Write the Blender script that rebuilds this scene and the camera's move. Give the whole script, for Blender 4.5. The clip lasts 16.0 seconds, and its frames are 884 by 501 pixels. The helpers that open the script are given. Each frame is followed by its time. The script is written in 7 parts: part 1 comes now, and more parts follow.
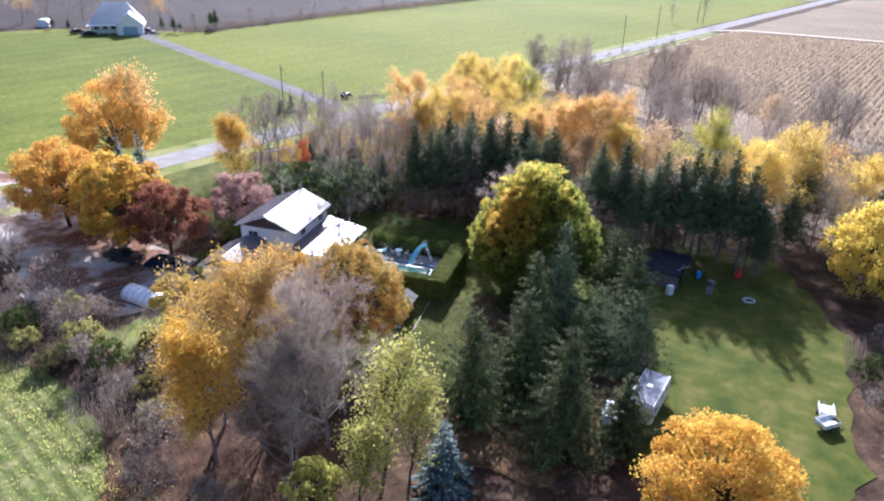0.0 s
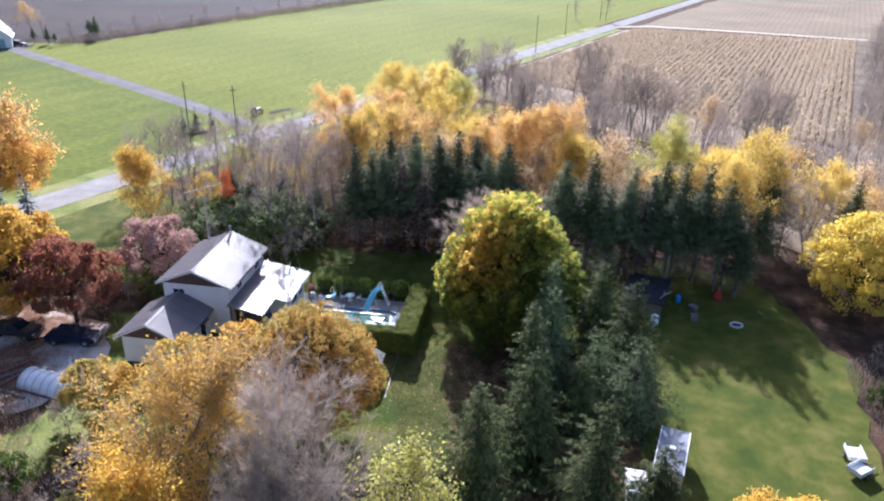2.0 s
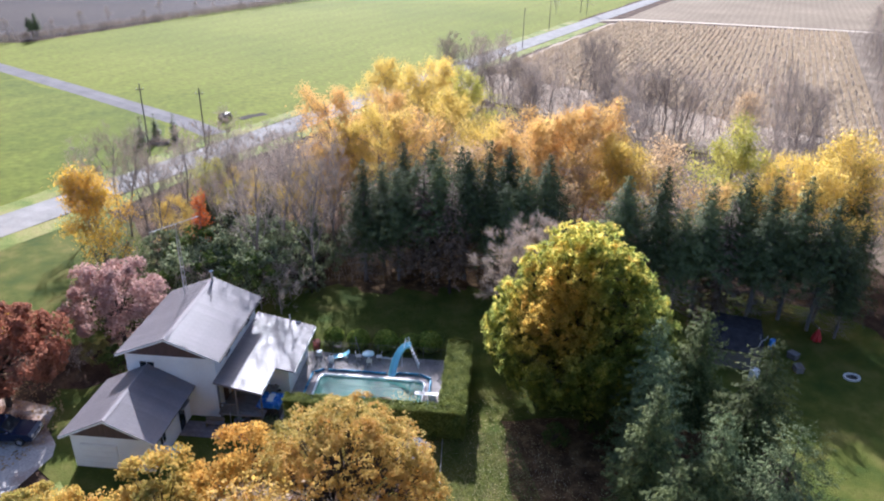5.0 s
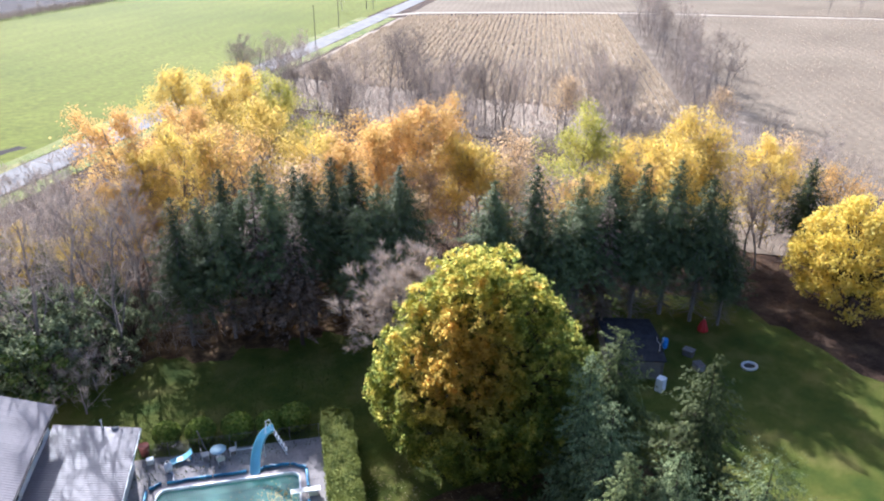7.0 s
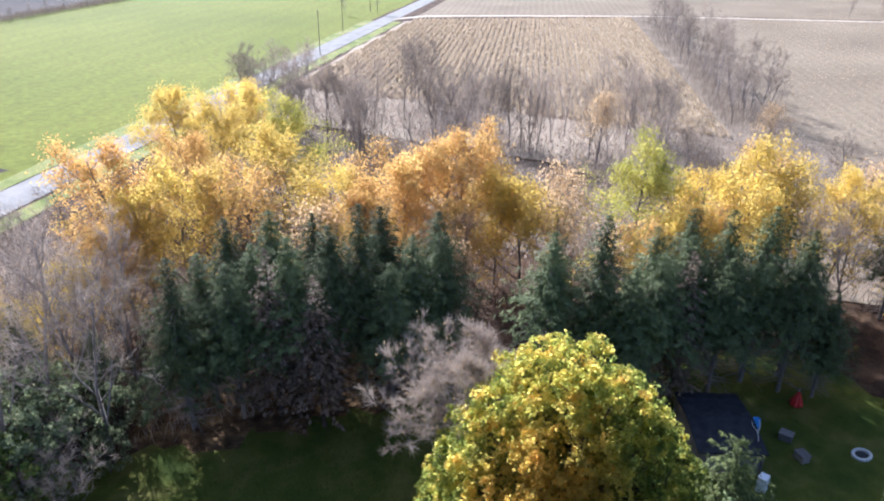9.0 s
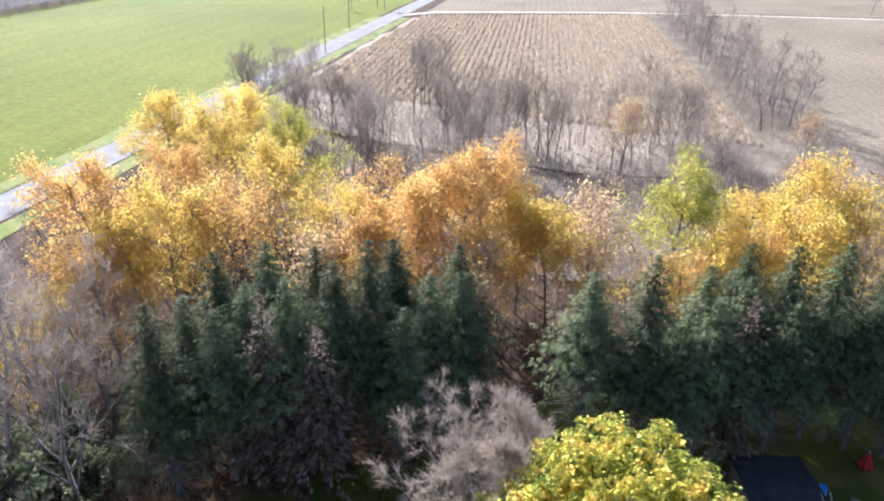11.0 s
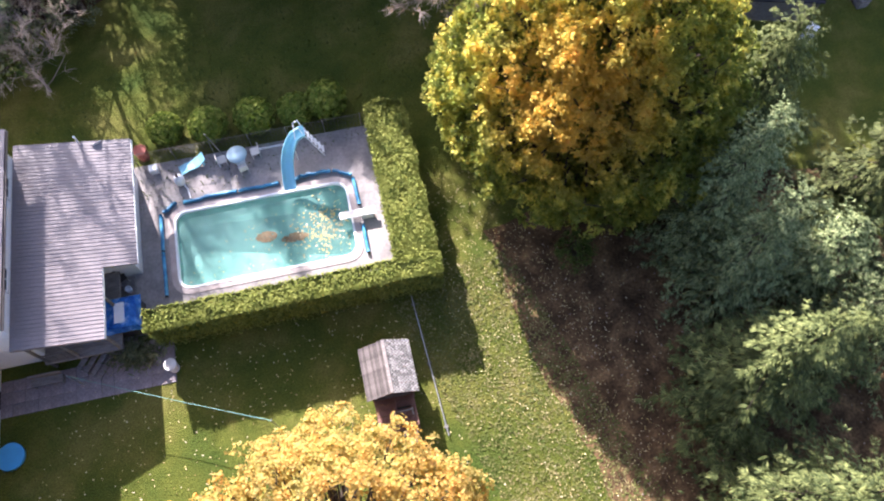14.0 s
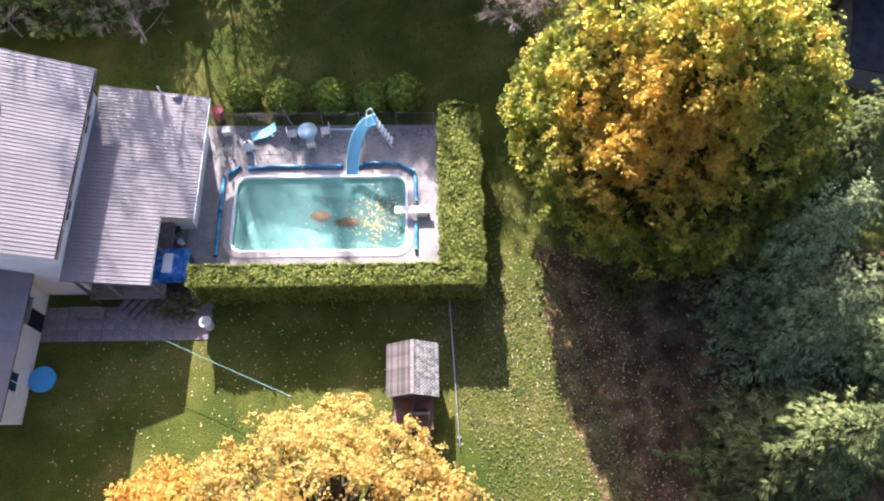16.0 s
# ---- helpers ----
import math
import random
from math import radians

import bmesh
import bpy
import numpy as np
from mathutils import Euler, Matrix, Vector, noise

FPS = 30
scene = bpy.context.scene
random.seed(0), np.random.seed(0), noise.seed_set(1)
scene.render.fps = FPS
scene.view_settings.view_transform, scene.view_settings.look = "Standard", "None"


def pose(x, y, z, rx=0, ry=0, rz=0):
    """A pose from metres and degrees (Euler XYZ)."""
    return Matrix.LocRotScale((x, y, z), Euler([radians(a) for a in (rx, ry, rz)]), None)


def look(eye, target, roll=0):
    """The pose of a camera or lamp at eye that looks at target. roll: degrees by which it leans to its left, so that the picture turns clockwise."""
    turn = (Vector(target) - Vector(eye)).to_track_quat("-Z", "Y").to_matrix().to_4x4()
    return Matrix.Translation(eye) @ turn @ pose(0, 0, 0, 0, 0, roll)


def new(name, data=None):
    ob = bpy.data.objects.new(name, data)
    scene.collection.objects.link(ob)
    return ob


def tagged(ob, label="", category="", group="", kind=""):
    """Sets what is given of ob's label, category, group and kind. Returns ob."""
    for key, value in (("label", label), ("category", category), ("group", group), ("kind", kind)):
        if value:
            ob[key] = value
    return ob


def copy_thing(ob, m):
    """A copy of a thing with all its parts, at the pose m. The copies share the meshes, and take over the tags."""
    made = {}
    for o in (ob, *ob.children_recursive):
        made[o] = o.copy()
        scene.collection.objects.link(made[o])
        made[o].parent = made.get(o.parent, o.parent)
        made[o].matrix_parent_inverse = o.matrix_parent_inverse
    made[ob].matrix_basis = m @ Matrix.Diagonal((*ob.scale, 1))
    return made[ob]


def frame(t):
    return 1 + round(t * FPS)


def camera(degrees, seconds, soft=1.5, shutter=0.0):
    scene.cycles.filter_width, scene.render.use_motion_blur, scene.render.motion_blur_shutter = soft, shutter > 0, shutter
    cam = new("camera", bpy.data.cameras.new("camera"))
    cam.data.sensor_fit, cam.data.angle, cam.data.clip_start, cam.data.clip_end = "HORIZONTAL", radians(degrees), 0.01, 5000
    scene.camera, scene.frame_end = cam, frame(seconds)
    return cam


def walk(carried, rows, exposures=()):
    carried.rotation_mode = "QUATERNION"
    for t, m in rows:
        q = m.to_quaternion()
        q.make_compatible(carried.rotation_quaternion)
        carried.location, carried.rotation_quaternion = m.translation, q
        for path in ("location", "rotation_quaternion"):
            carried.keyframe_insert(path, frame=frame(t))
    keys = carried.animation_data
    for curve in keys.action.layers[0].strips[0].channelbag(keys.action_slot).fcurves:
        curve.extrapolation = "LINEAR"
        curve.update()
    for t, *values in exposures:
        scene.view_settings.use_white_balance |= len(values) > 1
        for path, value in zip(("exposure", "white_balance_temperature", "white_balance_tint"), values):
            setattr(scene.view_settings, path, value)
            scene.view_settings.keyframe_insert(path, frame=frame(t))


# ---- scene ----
cam = camera(63.7, 16.0, soft=2.1)
PATH = [  # seconds, x, y, z, tilt from straight down, lean, heading
    (0, 0.86, 1.11, 41.45, 64.41, 1.4, 0.1),
    (0.5, -1.16, 4.19, 41.4, 64.41, 1.5, -0.06),
    (1, -3.02, 7.47, 41.36, 64.37, 1.6, -0.19),
    (1.5, -4.36, 10.31, 41.24, 64.34, 1.6, -0.22),
    (1.6, -4.54, 10.84, 41.25, 64.36, 1.54, -0.3),
    (1.7, -4.72, 11.37, 41.25, 64.38, 1.48, -0.86),
    (1.8, -4.89, 11.91, 41.26, 64.39, 1.42, -3.05),
    (1.9, -5.07, 12.44, 41.26, 64.41, 1.36, -6.16),
    (2, -5.25, 12.97, 41.27, 64.43, 1.3, -8.51),
    (2.2, -5.89, 14.21, 41.27, 64.43, 1.34, -11.13),
    (2.3, -6.22, 14.83, 41.28, 64.44, 1.36, -11.6),
    (2.5, -6.86, 16.07, 41.28, 64.44, 1.4, -11.83),
    (3, -7.92, 19.21, 40.96, 64.44, 1.3, -12.13),
    (3.5, -8.86, 22.26, 40.12, 64.46, 1.3, -11.9),
    (3.7, -9.24, 23.44, 39.91, 64.37, 1.3, -11.97),
    (5.2, -9.97, 32.58, 37.02, 64.37, 1.3, -11.97),
    (5.5, -10.12, 34.41, 36.44, 64.48, 1.05, -12.1),
    (5.6, -10.16, 35.02, 36.25, 64.52, 0.97, -13.3),
    (5.7, -10.21, 35.63, 36.05, 64.55, 0.88, -16.2),
    (5.8, -10.26, 36.24, 35.86, 64.59, 0.8, -19.77),
    (5.9, -10.38, 36.88, 35.75, 64.59, 0.7, -23.71),
    (6, -10.49, 37.52, 35.64, 64.59, 0.6, -26.47),
    (6.1, -10.53, 38.14, 35.53, 64.6, 0.58, -28.2),
    (6.2, -10.57, 38.76, 35.42, 64.61, 0.56, -28.8),
    (6.5, -10.68, 40.61, 35.1, 64.63, 0.5, -28.89),
    (7, -10.3, 43.97, 35.03, 64.62, 0.5, -28.98),
    (7.5, -9.8, 47.42, 35.01, 64.63, 0.6, -29.06),
    (8, -9.28, 50.28, 35.08, 64.57, 0.6, -29.12),
    (8.5, -8.72, 53.16, 35.03, 64.56, 0.6, -29.16),
    (9, -8.2, 55.75, 34.91, 64.6, 0.5, -29.22),
    (9.2, -7.98, 56.63, 34.9, 64.56, 0.6, -29.21),
    (10.1, -6.66, 60.08, 34.8, 64.56, 0.65, -29.01),
    (10.9, -5.68, 62.62, 34.73, 64.56, 0.69, -28.86),
    (11.3, -5.48, 63.14, 34.72, 60.13, 0.7, -28.83),
    (11.5, -5.55, 63.32, 34.77, 57.11, 0.6, -29.11),
    (12, -5.63, 63.29, 34.71, 49.58, 0.7, -29.68),
    (12.5, -5.73, 63.19, 34.71, 41.95, 1, -30.23),
    (13, -5.65, 62.97, 34.7, 34.45, 1.2, -30.37),
    (13.5, -5.53, 62.71, 34.78, 26.95, 1.3, -30.5),
    (13.7, -5.49, 62.64, 34.72, 25.13, 1.18, -30.42),
    (13.8, -5.46, 62.6, 34.69, 24.13, 1.12, -30.39),
    (14, -5.42, 62.53, 34.63, 23.59, 1, -30.31),
    (14.5, -5.31, 62.34, 34.62, 23.48, 1, -30.2),
    (15, -5.31, 62.34, 34.63, 23.34, 1.6, -30.74),
    (15.2, -5.23, 62.36, 34.65, 23.36, 1.52, -30.25),
    (15.3, -5.19, 62.38, 34.66, 23.37, 1.48, -28.8),
    (15.5, -5.11, 62.4, 34.68, 23.39, 1.4, -25.27),
    (15.7, -5.1, 62.53, 34.66, 23.49, 1.76, -22.8),
    (16, -5.09, 62.72, 34.64, 23.63, 2.3, -19.9),
]
walk(cam, [(t, pose(x, y, z, 0, 0, heading) @ pose(0, 0, 0, tilt, 0, 0) @ pose(0, 0, 0, 0, 0, lean)) for t, x, y, z, tilt, lean, heading in PATH], [(0, 1.66, 5250, 21), (3, 1.58, 5250, 19), (6, 1.65, 5350, 18), (7, 1.79, 5250, 17), (9, 1.74, 5200, 16), (11.5, 1.85, 5300, 16), (12, 2.42, 5400, 18), (12.5, 2.6, 5800, 23), (13.3, 2.62, 5900, 24), (14.5, 2.34, 5900, 24), (16, 2.36, 5850, 24)])

# ---- world, sun, exposure ----
SUN = Vector((0.05, 1.0, 0.585)).normalized()
world = bpy.data.worlds.new("sky")
scene.world = world
world.use_nodes = True
sky = world.node_tree.nodes.new("ShaderNodeTexSky")
sky.sky_type, sky.sun_disc = "NISHITA", False
sky.sun_elevation, sky.sun_rotation = math.asin(SUN.z), math.atan2(SUN.x, SUN.y)
sky.air_density, sky.dust_density = 1.0, 3.0
back = world.node_tree.nodes["Background"]
back.inputs["Strength"].default_value = 0.066
world.node_tree.links.new(sky.outputs["Color"], back.inputs["Color"])
sun = new("sun", bpy.data.lights.new("sun", "SUN"))
sun.data.energy, sun.data.angle, sun.data.color = 4.3, radians(0.6), (1.0, 0.93, 0.82)
sun.matrix_world = look(SUN * 200, (0, 0, 0))


# ---- materials ----
def blank(name):
    m = bpy.data.materials.new(name)
    m.use_nodes = True
    return m, m.node_tree.nodes, m.node_tree.links, m.node_tree.nodes["Principled BSDF"]


def ramp_node(nodes, colours, lo=0.3, hi=0.7):
    r = nodes.new("ShaderNodeValToRGB")
    n = len(colours)
    while len(r.color_ramp.elements) < n:
        r.color_ramp.elements.new(0.5)
    for i, c in enumerate(colours):
        r.color_ramp.elements[i].position = lo + (hi - lo) * i / max(1, n - 1)
        r.color_ramp.elements[i].color = (*c, 1)
    return r


def noise_node(nodes, links, vec, scale, detail=5.0, rough=0.6):
    n = nodes.new("ShaderNodeTexNoise")
    n.inputs["Scale"].default_value, n.inputs["Detail"].default_value, n.inputs["Roughness"].default_value = scale, detail, rough
    links.new(vec, n.inputs["Vector"])
    return n


def mult_node(nodes, links, colour, fac, vary):
    rng_map = nodes.new("ShaderNodeMapRange")
    rng_map.inputs["From Min"].default_value, rng_map.inputs["From Max"].default_value = 0.25, 0.75
    rng_map.inputs["To Min"].default_value, rng_map.inputs["To Max"].default_value = 1 - vary, 1 + vary
    links.new(fac, rng_map.inputs["Value"])
    mix = nodes.new("ShaderNodeMixRGB")
    mix.blend_type = "MULTIPLY"
    mix.inputs["Fac"].default_value = 1
    links.new(colour, mix.inputs["Color1"])
    links.new(rng_map.outputs["Result"], mix.inputs["Color2"])
    return mix


def surface(name, colours, scale=1.0, fine=20.0, rough=0.7, bump=0.2, metal=0.0, vary=0.25, spread=(0.32, 0.68), stretch=(1, 1, 1), depth=0.05, single=0.0):
    """Noise-driven colour at a coarse and a fine scale, with relief from the fine one."""
    m, nodes, links, bsdf = blank(name)
    tc, mp = nodes.new("ShaderNodeTexCoord"), nodes.new("ShaderNodeMapping")
    mp.inputs["Scale"].default_value = stretch
    links.new(tc.outputs["Object"], mp.inputs["Vector"])
    big = noise_node(nodes, links, mp.outputs["Vector"], scale)
    small = noise_node(nodes, links, mp.outputs["Vector"], fine, 4)
    col = ramp_node(nodes, colours, *spread)
    links.new(big.outputs["Fac"], col.inputs["Fac"])
    mix = mult_node(nodes, links, col.outputs["Color"], small.outputs["Fac"], vary)
    out = mix
    if single:
        info = nodes.new("ShaderNodeObjectInfo")
        out = mult_node(nodes, links, mix.outputs["Color"], info.outputs["Random"], single)
    links.new(out.outputs["Color"], bsdf.inputs["Base Color"])
    bsdf.inputs["Roughness"].default_value, bsdf.inputs["Metallic"].default_value = rough, metal
    bsdf.inputs["Specular IOR Level"].default_value = 0.08 if rough >= 0.85 else 0.4
    if bump:
        b = nodes.new("ShaderNodeBump")
        b.inputs["Strength"].default_value, b.inputs["Distance"].default_value = bump, depth
        links.new(small.outputs["Fac"], b.inputs["Height"])
        links.new(b.outputs["Normal"], bsdf.inputs["Normal"])
    return m


def leafy(name, colours, glow=0.4, patches=None, patch_scale=0.25, tint=0.0, rough=0.6, spread=(0.35, 0.65), rise=None, side=None, blend=0.6):
    """Leaves: each its own shade, drifting over the crown, with light passing through."""
    m, nodes, links, bsdf = blank(name)
    geo = nodes.new("ShaderNodeNewGeometry")
    col = ramp_node(nodes, colours, 0.0, 1.0)
    links.new(geo.outputs["Random Per Island"], col.inputs["Fac"])
    out = col.outputs["Color"]
    if patches:
        tc = nodes.new("ShaderNodeTexCoord")
        drift = noise_node(nodes, links, tc.outputs["Object"], patch_scale, 3)
        col2 = ramp_node(nodes, patches, *spread)
        fac = drift.outputs["Fac"]
        if rise:
            climb, plus, level = nodes.new("ShaderNodeVectorMath"), nodes.new("ShaderNodeMath"), nodes.new("ShaderNodeMath")
            climb.operation = "DOT_PRODUCT"
            climb.inputs[1].default_value = rise[:3]
            links.new(tc.outputs["Object"], climb.inputs[0])
            level.inputs[1].default_value = rise[3]
            links.new(climb.outputs["Value"], level.inputs[0])
            links.new(fac, plus.inputs[0])
            links.new(level.outputs["Value"], plus.inputs[1])
            fac = plus.outputs["Value"]
        links.new(fac, col2.inputs["Fac"])
        mix = nodes.new("ShaderNodeMixRGB")
        mix.inputs["Fac"].default_value = blend
        links.new(out, mix.inputs["Color1"])
        links.new(col2.outputs["Color"], mix.inputs["Color2"])
        out = mix.outputs["Color"]
    if side:
        centre, reach, tone = side
        far, near, turn = nodes.new("ShaderNodeVectorMath"), nodes.new("ShaderNodeMapRange"), nodes.new("ShaderNodeMixRGB")
        far.operation = "DISTANCE"
        far.inputs[1].default_value = centre
        links.new(tc.outputs["Object"], far.inputs[0])
        links.new(far.outputs["Value"], near.inputs["Value"])
        near.inputs["From Min"].default_value, near.inputs["From Max"].default_value = reach * 0.45, reach
        near.inputs["To Min"].default_value, near.inputs["To Max"].default_value = 0.5, 0.0
        links.new(near.outputs["Result"], turn.inputs["Fac"])
        links.new(out, turn.inputs["Color1"])
        turn.inputs["Color2"].default_value = (*tone, 1)
        out = turn.outputs["Color"]
    if tint:
        info = nodes.new("ShaderNodeObjectInfo")
        out = mult_node(nodes, links, out, info.outputs["Random"], tint).outputs["Color"]
    links.new(out, bsdf.inputs["Base Color"])
    bsdf.inputs["Roughness"].default_value = rough
    bsdf.inputs["Specular IOR Level"].default_value = 0.08
    if glow:
        tr, sh = nodes.new("ShaderNodeBsdfTranslucent"), nodes.new("ShaderNodeMixShader")
        links.new(out, tr.inputs["Color"])
        sh.inputs["Fac"].default_value = glow
        links.new(bsdf.outputs["BSDF"], sh.inputs[1])
        links.new(tr.outputs["BSDF"], sh.inputs[2])
        links.new(sh.outputs["Shader"], nodes["Material Output"].inputs["Surface"])
    return m


def striped(name, colours, direction, period, fine=6.0, strength=0.5, rough=0.95, scale=0.05):
    """A field with rows or mowing lines along a heading."""
    m, nodes, links, bsdf = blank(name)
    tc, mp = nodes.new("ShaderNodeTexCoord"), nodes.new("ShaderNodeMapping")
    mp.inputs["Rotation"].default_value = (0, 0, -math.atan2(direction[1], direction[0]))
    links.new(tc.outputs["Object"], mp.inputs["Vector"])
    wave = nodes.new("ShaderNodeTexWave")
    wave.bands_direction = "Y"
    wave.inputs["Scale"].default_value = 6.2832 / (20 * period)
    wave.inputs["Distortion"].default_value, wave.inputs["Detail"].default_value, wave.inputs["Detail Scale"].default_value = 1.2, 3, 0.4
    links.new(mp.outputs["Vector"], wave.inputs["Vector"])
    big = noise_node(nodes, links, tc.outputs["Object"], scale, 6)
    small = noise_node(nodes, links, tc.outputs["Object"], fine, 4)
    col = ramp_node(nodes, colours)
    links.new(big.outputs["Fac"], col.inputs["Fac"])
    a = mult_node(nodes, links, col.outputs["Color"], wave.outputs["Fac"], strength)
    b = mult_node(nodes, links, a.outputs["Color"], small.outputs["Fac"], 0.35)
    links.new(b.outputs["Color"], bsdf.inputs["Base Color"])
    relief = nodes.new("ShaderNodeBump")
    relief.inputs["Strength"].default_value, relief.inputs["Distance"].default_value = 0.6, 0.12
    links.new(small.outputs["Fac"], relief.inputs["Height"])
    links.new(relief.outputs["Normal"], bsdf.inputs["Normal"])
    bsdf.inputs["Roughness"].default_value = rough
    bsdf.inputs["Specular IOR Level"].default_value = 0.08
    return m


def paint(name, colour, rough=0.5, metal=0.0, vary=0.08):
    return surface(name, [tuple(c * 0.88 for c in colour), colour], 1.5, 30, rough, 0.05, metal, vary, depth=0.004)


ROADWAY = (0.655, 0.756)
litter = surface("leaf_litter", [(0.028, 0.018, 0.013), (0.065, 0.04, 0.026), (0.125, 0.08, 0.048)], 0.35, 6, 0.95, 0.6, vary=0.5, depth=0.12)
needles_ground = surface("needle_litter", [(0.038, 0.024, 0.013), (0.1, 0.062, 0.031), (0.22, 0.14, 0.066)], 0.8, 7, 0.95, 0.6, vary=0.55, depth=0.1)
grass = surface("lawn_grass", [(0.043, 0.066, 0.011), (0.081, 0.094, 0.016), (0.142, 0.131, 0.034)], 0.3, 13, 0.9, 0.9, vary=0.5, depth=0.1)
verge = surface("rough_grass", [(0.10, 0.14, 0.03), (0.19, 0.21, 0.06), (0.27, 0.23, 0.1)], 0.2, 5, 0.9, 0.8, vary=0.5, depth=0.15)
meadow_mat = striped("mown_meadow", [(0.065, 0.09, 0.02), (0.115, 0.13, 0.04), (0.2, 0.185, 0.085)], (0.74, -0.67), 1.3, 3.0, 0.22, scale=0.7)
hay = striped("hay_field", [(0.092, 0.113, 0.011), (0.127, 0.142, 0.016), (0.158, 0.167, 0.025)], ROADWAY, 9.0, 0.7, 0.03, scale=0.012)
# the same hay with the lens's corner darkening put into its colour
vignetted_hay = striped("vignetted_hay_field", [(0.058, 0.082, 0.012), (0.098, 0.118, 0.015), (0.142, 0.154, 0.023)], ROADWAY, 9.0, 0.7, 0.05, scale=0.02)
tan_soil = striped("harvested_soil", [(0.162, 0.125, 0.086), (0.198, 0.156, 0.108), (0.235, 0.188, 0.131)], (0.59, 0.81), 2.4, 1.0, 0.05, scale=0.03)
corn_row_soil = striped("corn_row_soil", [(0.27, 0.217, 0.16), (0.32, 0.262, 0.196), (0.37, 0.306, 0.232)], (0.59, 0.81), 1.6, 1.5, 0.04, scale=0.05)
plough = striped("ploughed_soil", [(0.027, 0.021, 0.021), (0.039, 0.031, 0.03), (0.058, 0.045, 0.04)], (0.59, 0.81), 3.0, 1.0, 0.2, scale=0.02)
gravel = surface("road_gravel", [(0.2, 0.19, 0.18), (0.28, 0.268, 0.252)], 0.3, 8, 0.95, 0.4, vary=0.2)
asphalt = surface("lane_asphalt", [(0.105, 0.098, 0.1), (0.16, 0.15, 0.15)], 0.2, 5, 0.9, 0.3, vary=0.2)
drive_mat = surface("leaf_strewn_gravel", [(0.46, 0.42, 0.38), (0.34, 0.27, 0.23), (0.19, 0.1, 0.066), (0.135, 0.074, 0.05)], 0.14, 6, 0.95, 0.5, vary=0.35, spread=(0.42, 0.6))
dirt_lane = surface("pale_dirt", [(0.42, 0.36, 0.27), (0.55, 0.48, 0.38)], 0.2, 3, 0.95, 0.3)
bark = surface("grey_bark", [(0.15, 0.13, 0.12), (0.26, 0.23, 0.21)], 2.0, 30, 0.95, 0.5, vary=0.3, stretch=(1, 1, 0.3))
pale_bark = surface("pale_bark", [(0.24, 0.2, 0.18), (0.36, 0.31, 0.28)], 2.0, 30, 0.95, 0.5, vary=0.3, stretch=(1, 1, 0.3))
dark_bark = surface("dark_bark", [(0.055, 0.042, 0.034), (0.1, 0.078, 0.062)], 2.0, 30, 0.95, 0.5, vary=0.3, stretch=(1, 1, 0.3))
twig_mat = leafy("twig_bark", [(0.2, 0.16, 0.126), (0.3, 0.245, 0.195), (0.4, 0.33, 0.268)], 0.2, rough=0.9)
pale_twig = leafy("pale_twigs", [(0.29, 0.232, 0.185), (0.41, 0.335, 0.272), (0.53, 0.445, 0.368)], 0.25, rough=0.9)
needle = leafy("spruce_needles", [(0.046, 0.064, 0.028), (0.084, 0.104, 0.044), (0.136, 0.158, 0.064), (0.2, 0.222, 0.09)], 0.1, [(0.052, 0.072, 0.031), (0.146, 0.17, 0.07)], 0.5, 0.3)
lawn_needle = leafy("lawn_spruce_needles", [(0.018, 0.029, 0.01), (0.042, 0.057, 0.02), (0.12, 0.14, 0.044), (0.32, 0.34, 0.12)], 0.02, [(0.024, 0.037, 0.012), (0.13, 0.15, 0.05)], 0.6, 0.2)
blue_needle = leafy("blue_spruce_needles", [(0.06, 0.095, 0.085), (0.1, 0.14, 0.125), (0.16, 0.2, 0.18)], 0.1)
pine_needle = leafy("pine_needles", [(0.05, 0.078, 0.032), (0.13, 0.168, 0.072), (0.22, 0.265, 0.115), (0.33, 0.37, 0.17)], 0.05, tint=0.15)
brown_needle = leafy("dying_needles", [(0.1, 0.07, 0.048), (0.165, 0.118, 0.082), (0.23, 0.17, 0.122)], 0.2)
cedar = leafy("cedar_hedge", [(0.11, 0.14, 0.025), (0.21, 0.24, 0.048), (0.35, 0.355, 0.09)], 0.3, [(0.12, 0.15, 0.03), (0.29, 0.305, 0.075)], 1.6)
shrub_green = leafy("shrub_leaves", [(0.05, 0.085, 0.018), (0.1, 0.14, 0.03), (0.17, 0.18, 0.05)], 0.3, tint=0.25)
dusty_lime_leaf = leafy("dusty_lime_leaves", [(0.2, 0.2, 0.06), (0.33, 0.31, 0.1), (0.46, 0.41, 0.16)], 0.35, tint=0.25)
bush_leaf = leafy("bright_bush_leaves", [(0.1, 0.15, 0.02), (0.17, 0.22, 0.035), (0.26, 0.29, 0.06)], 0.35)
wood_lime_leaf = leafy("wood_lime_leaves", [(0.3, 0.31, 0.07), (0.42, 0.4, 0.09), (0.56, 0.49, 0.13)], 0.6, [(0.26, 0.29, 0.06), (0.6, 0.5, 0.12)], 0.3)
olive_leaf = leafy("olive_leaves", [(0.1, 0.13, 0.065), (0.195, 0.22, 0.115), (0.32, 0.335, 0.185)], 0.45, tint=0.25)
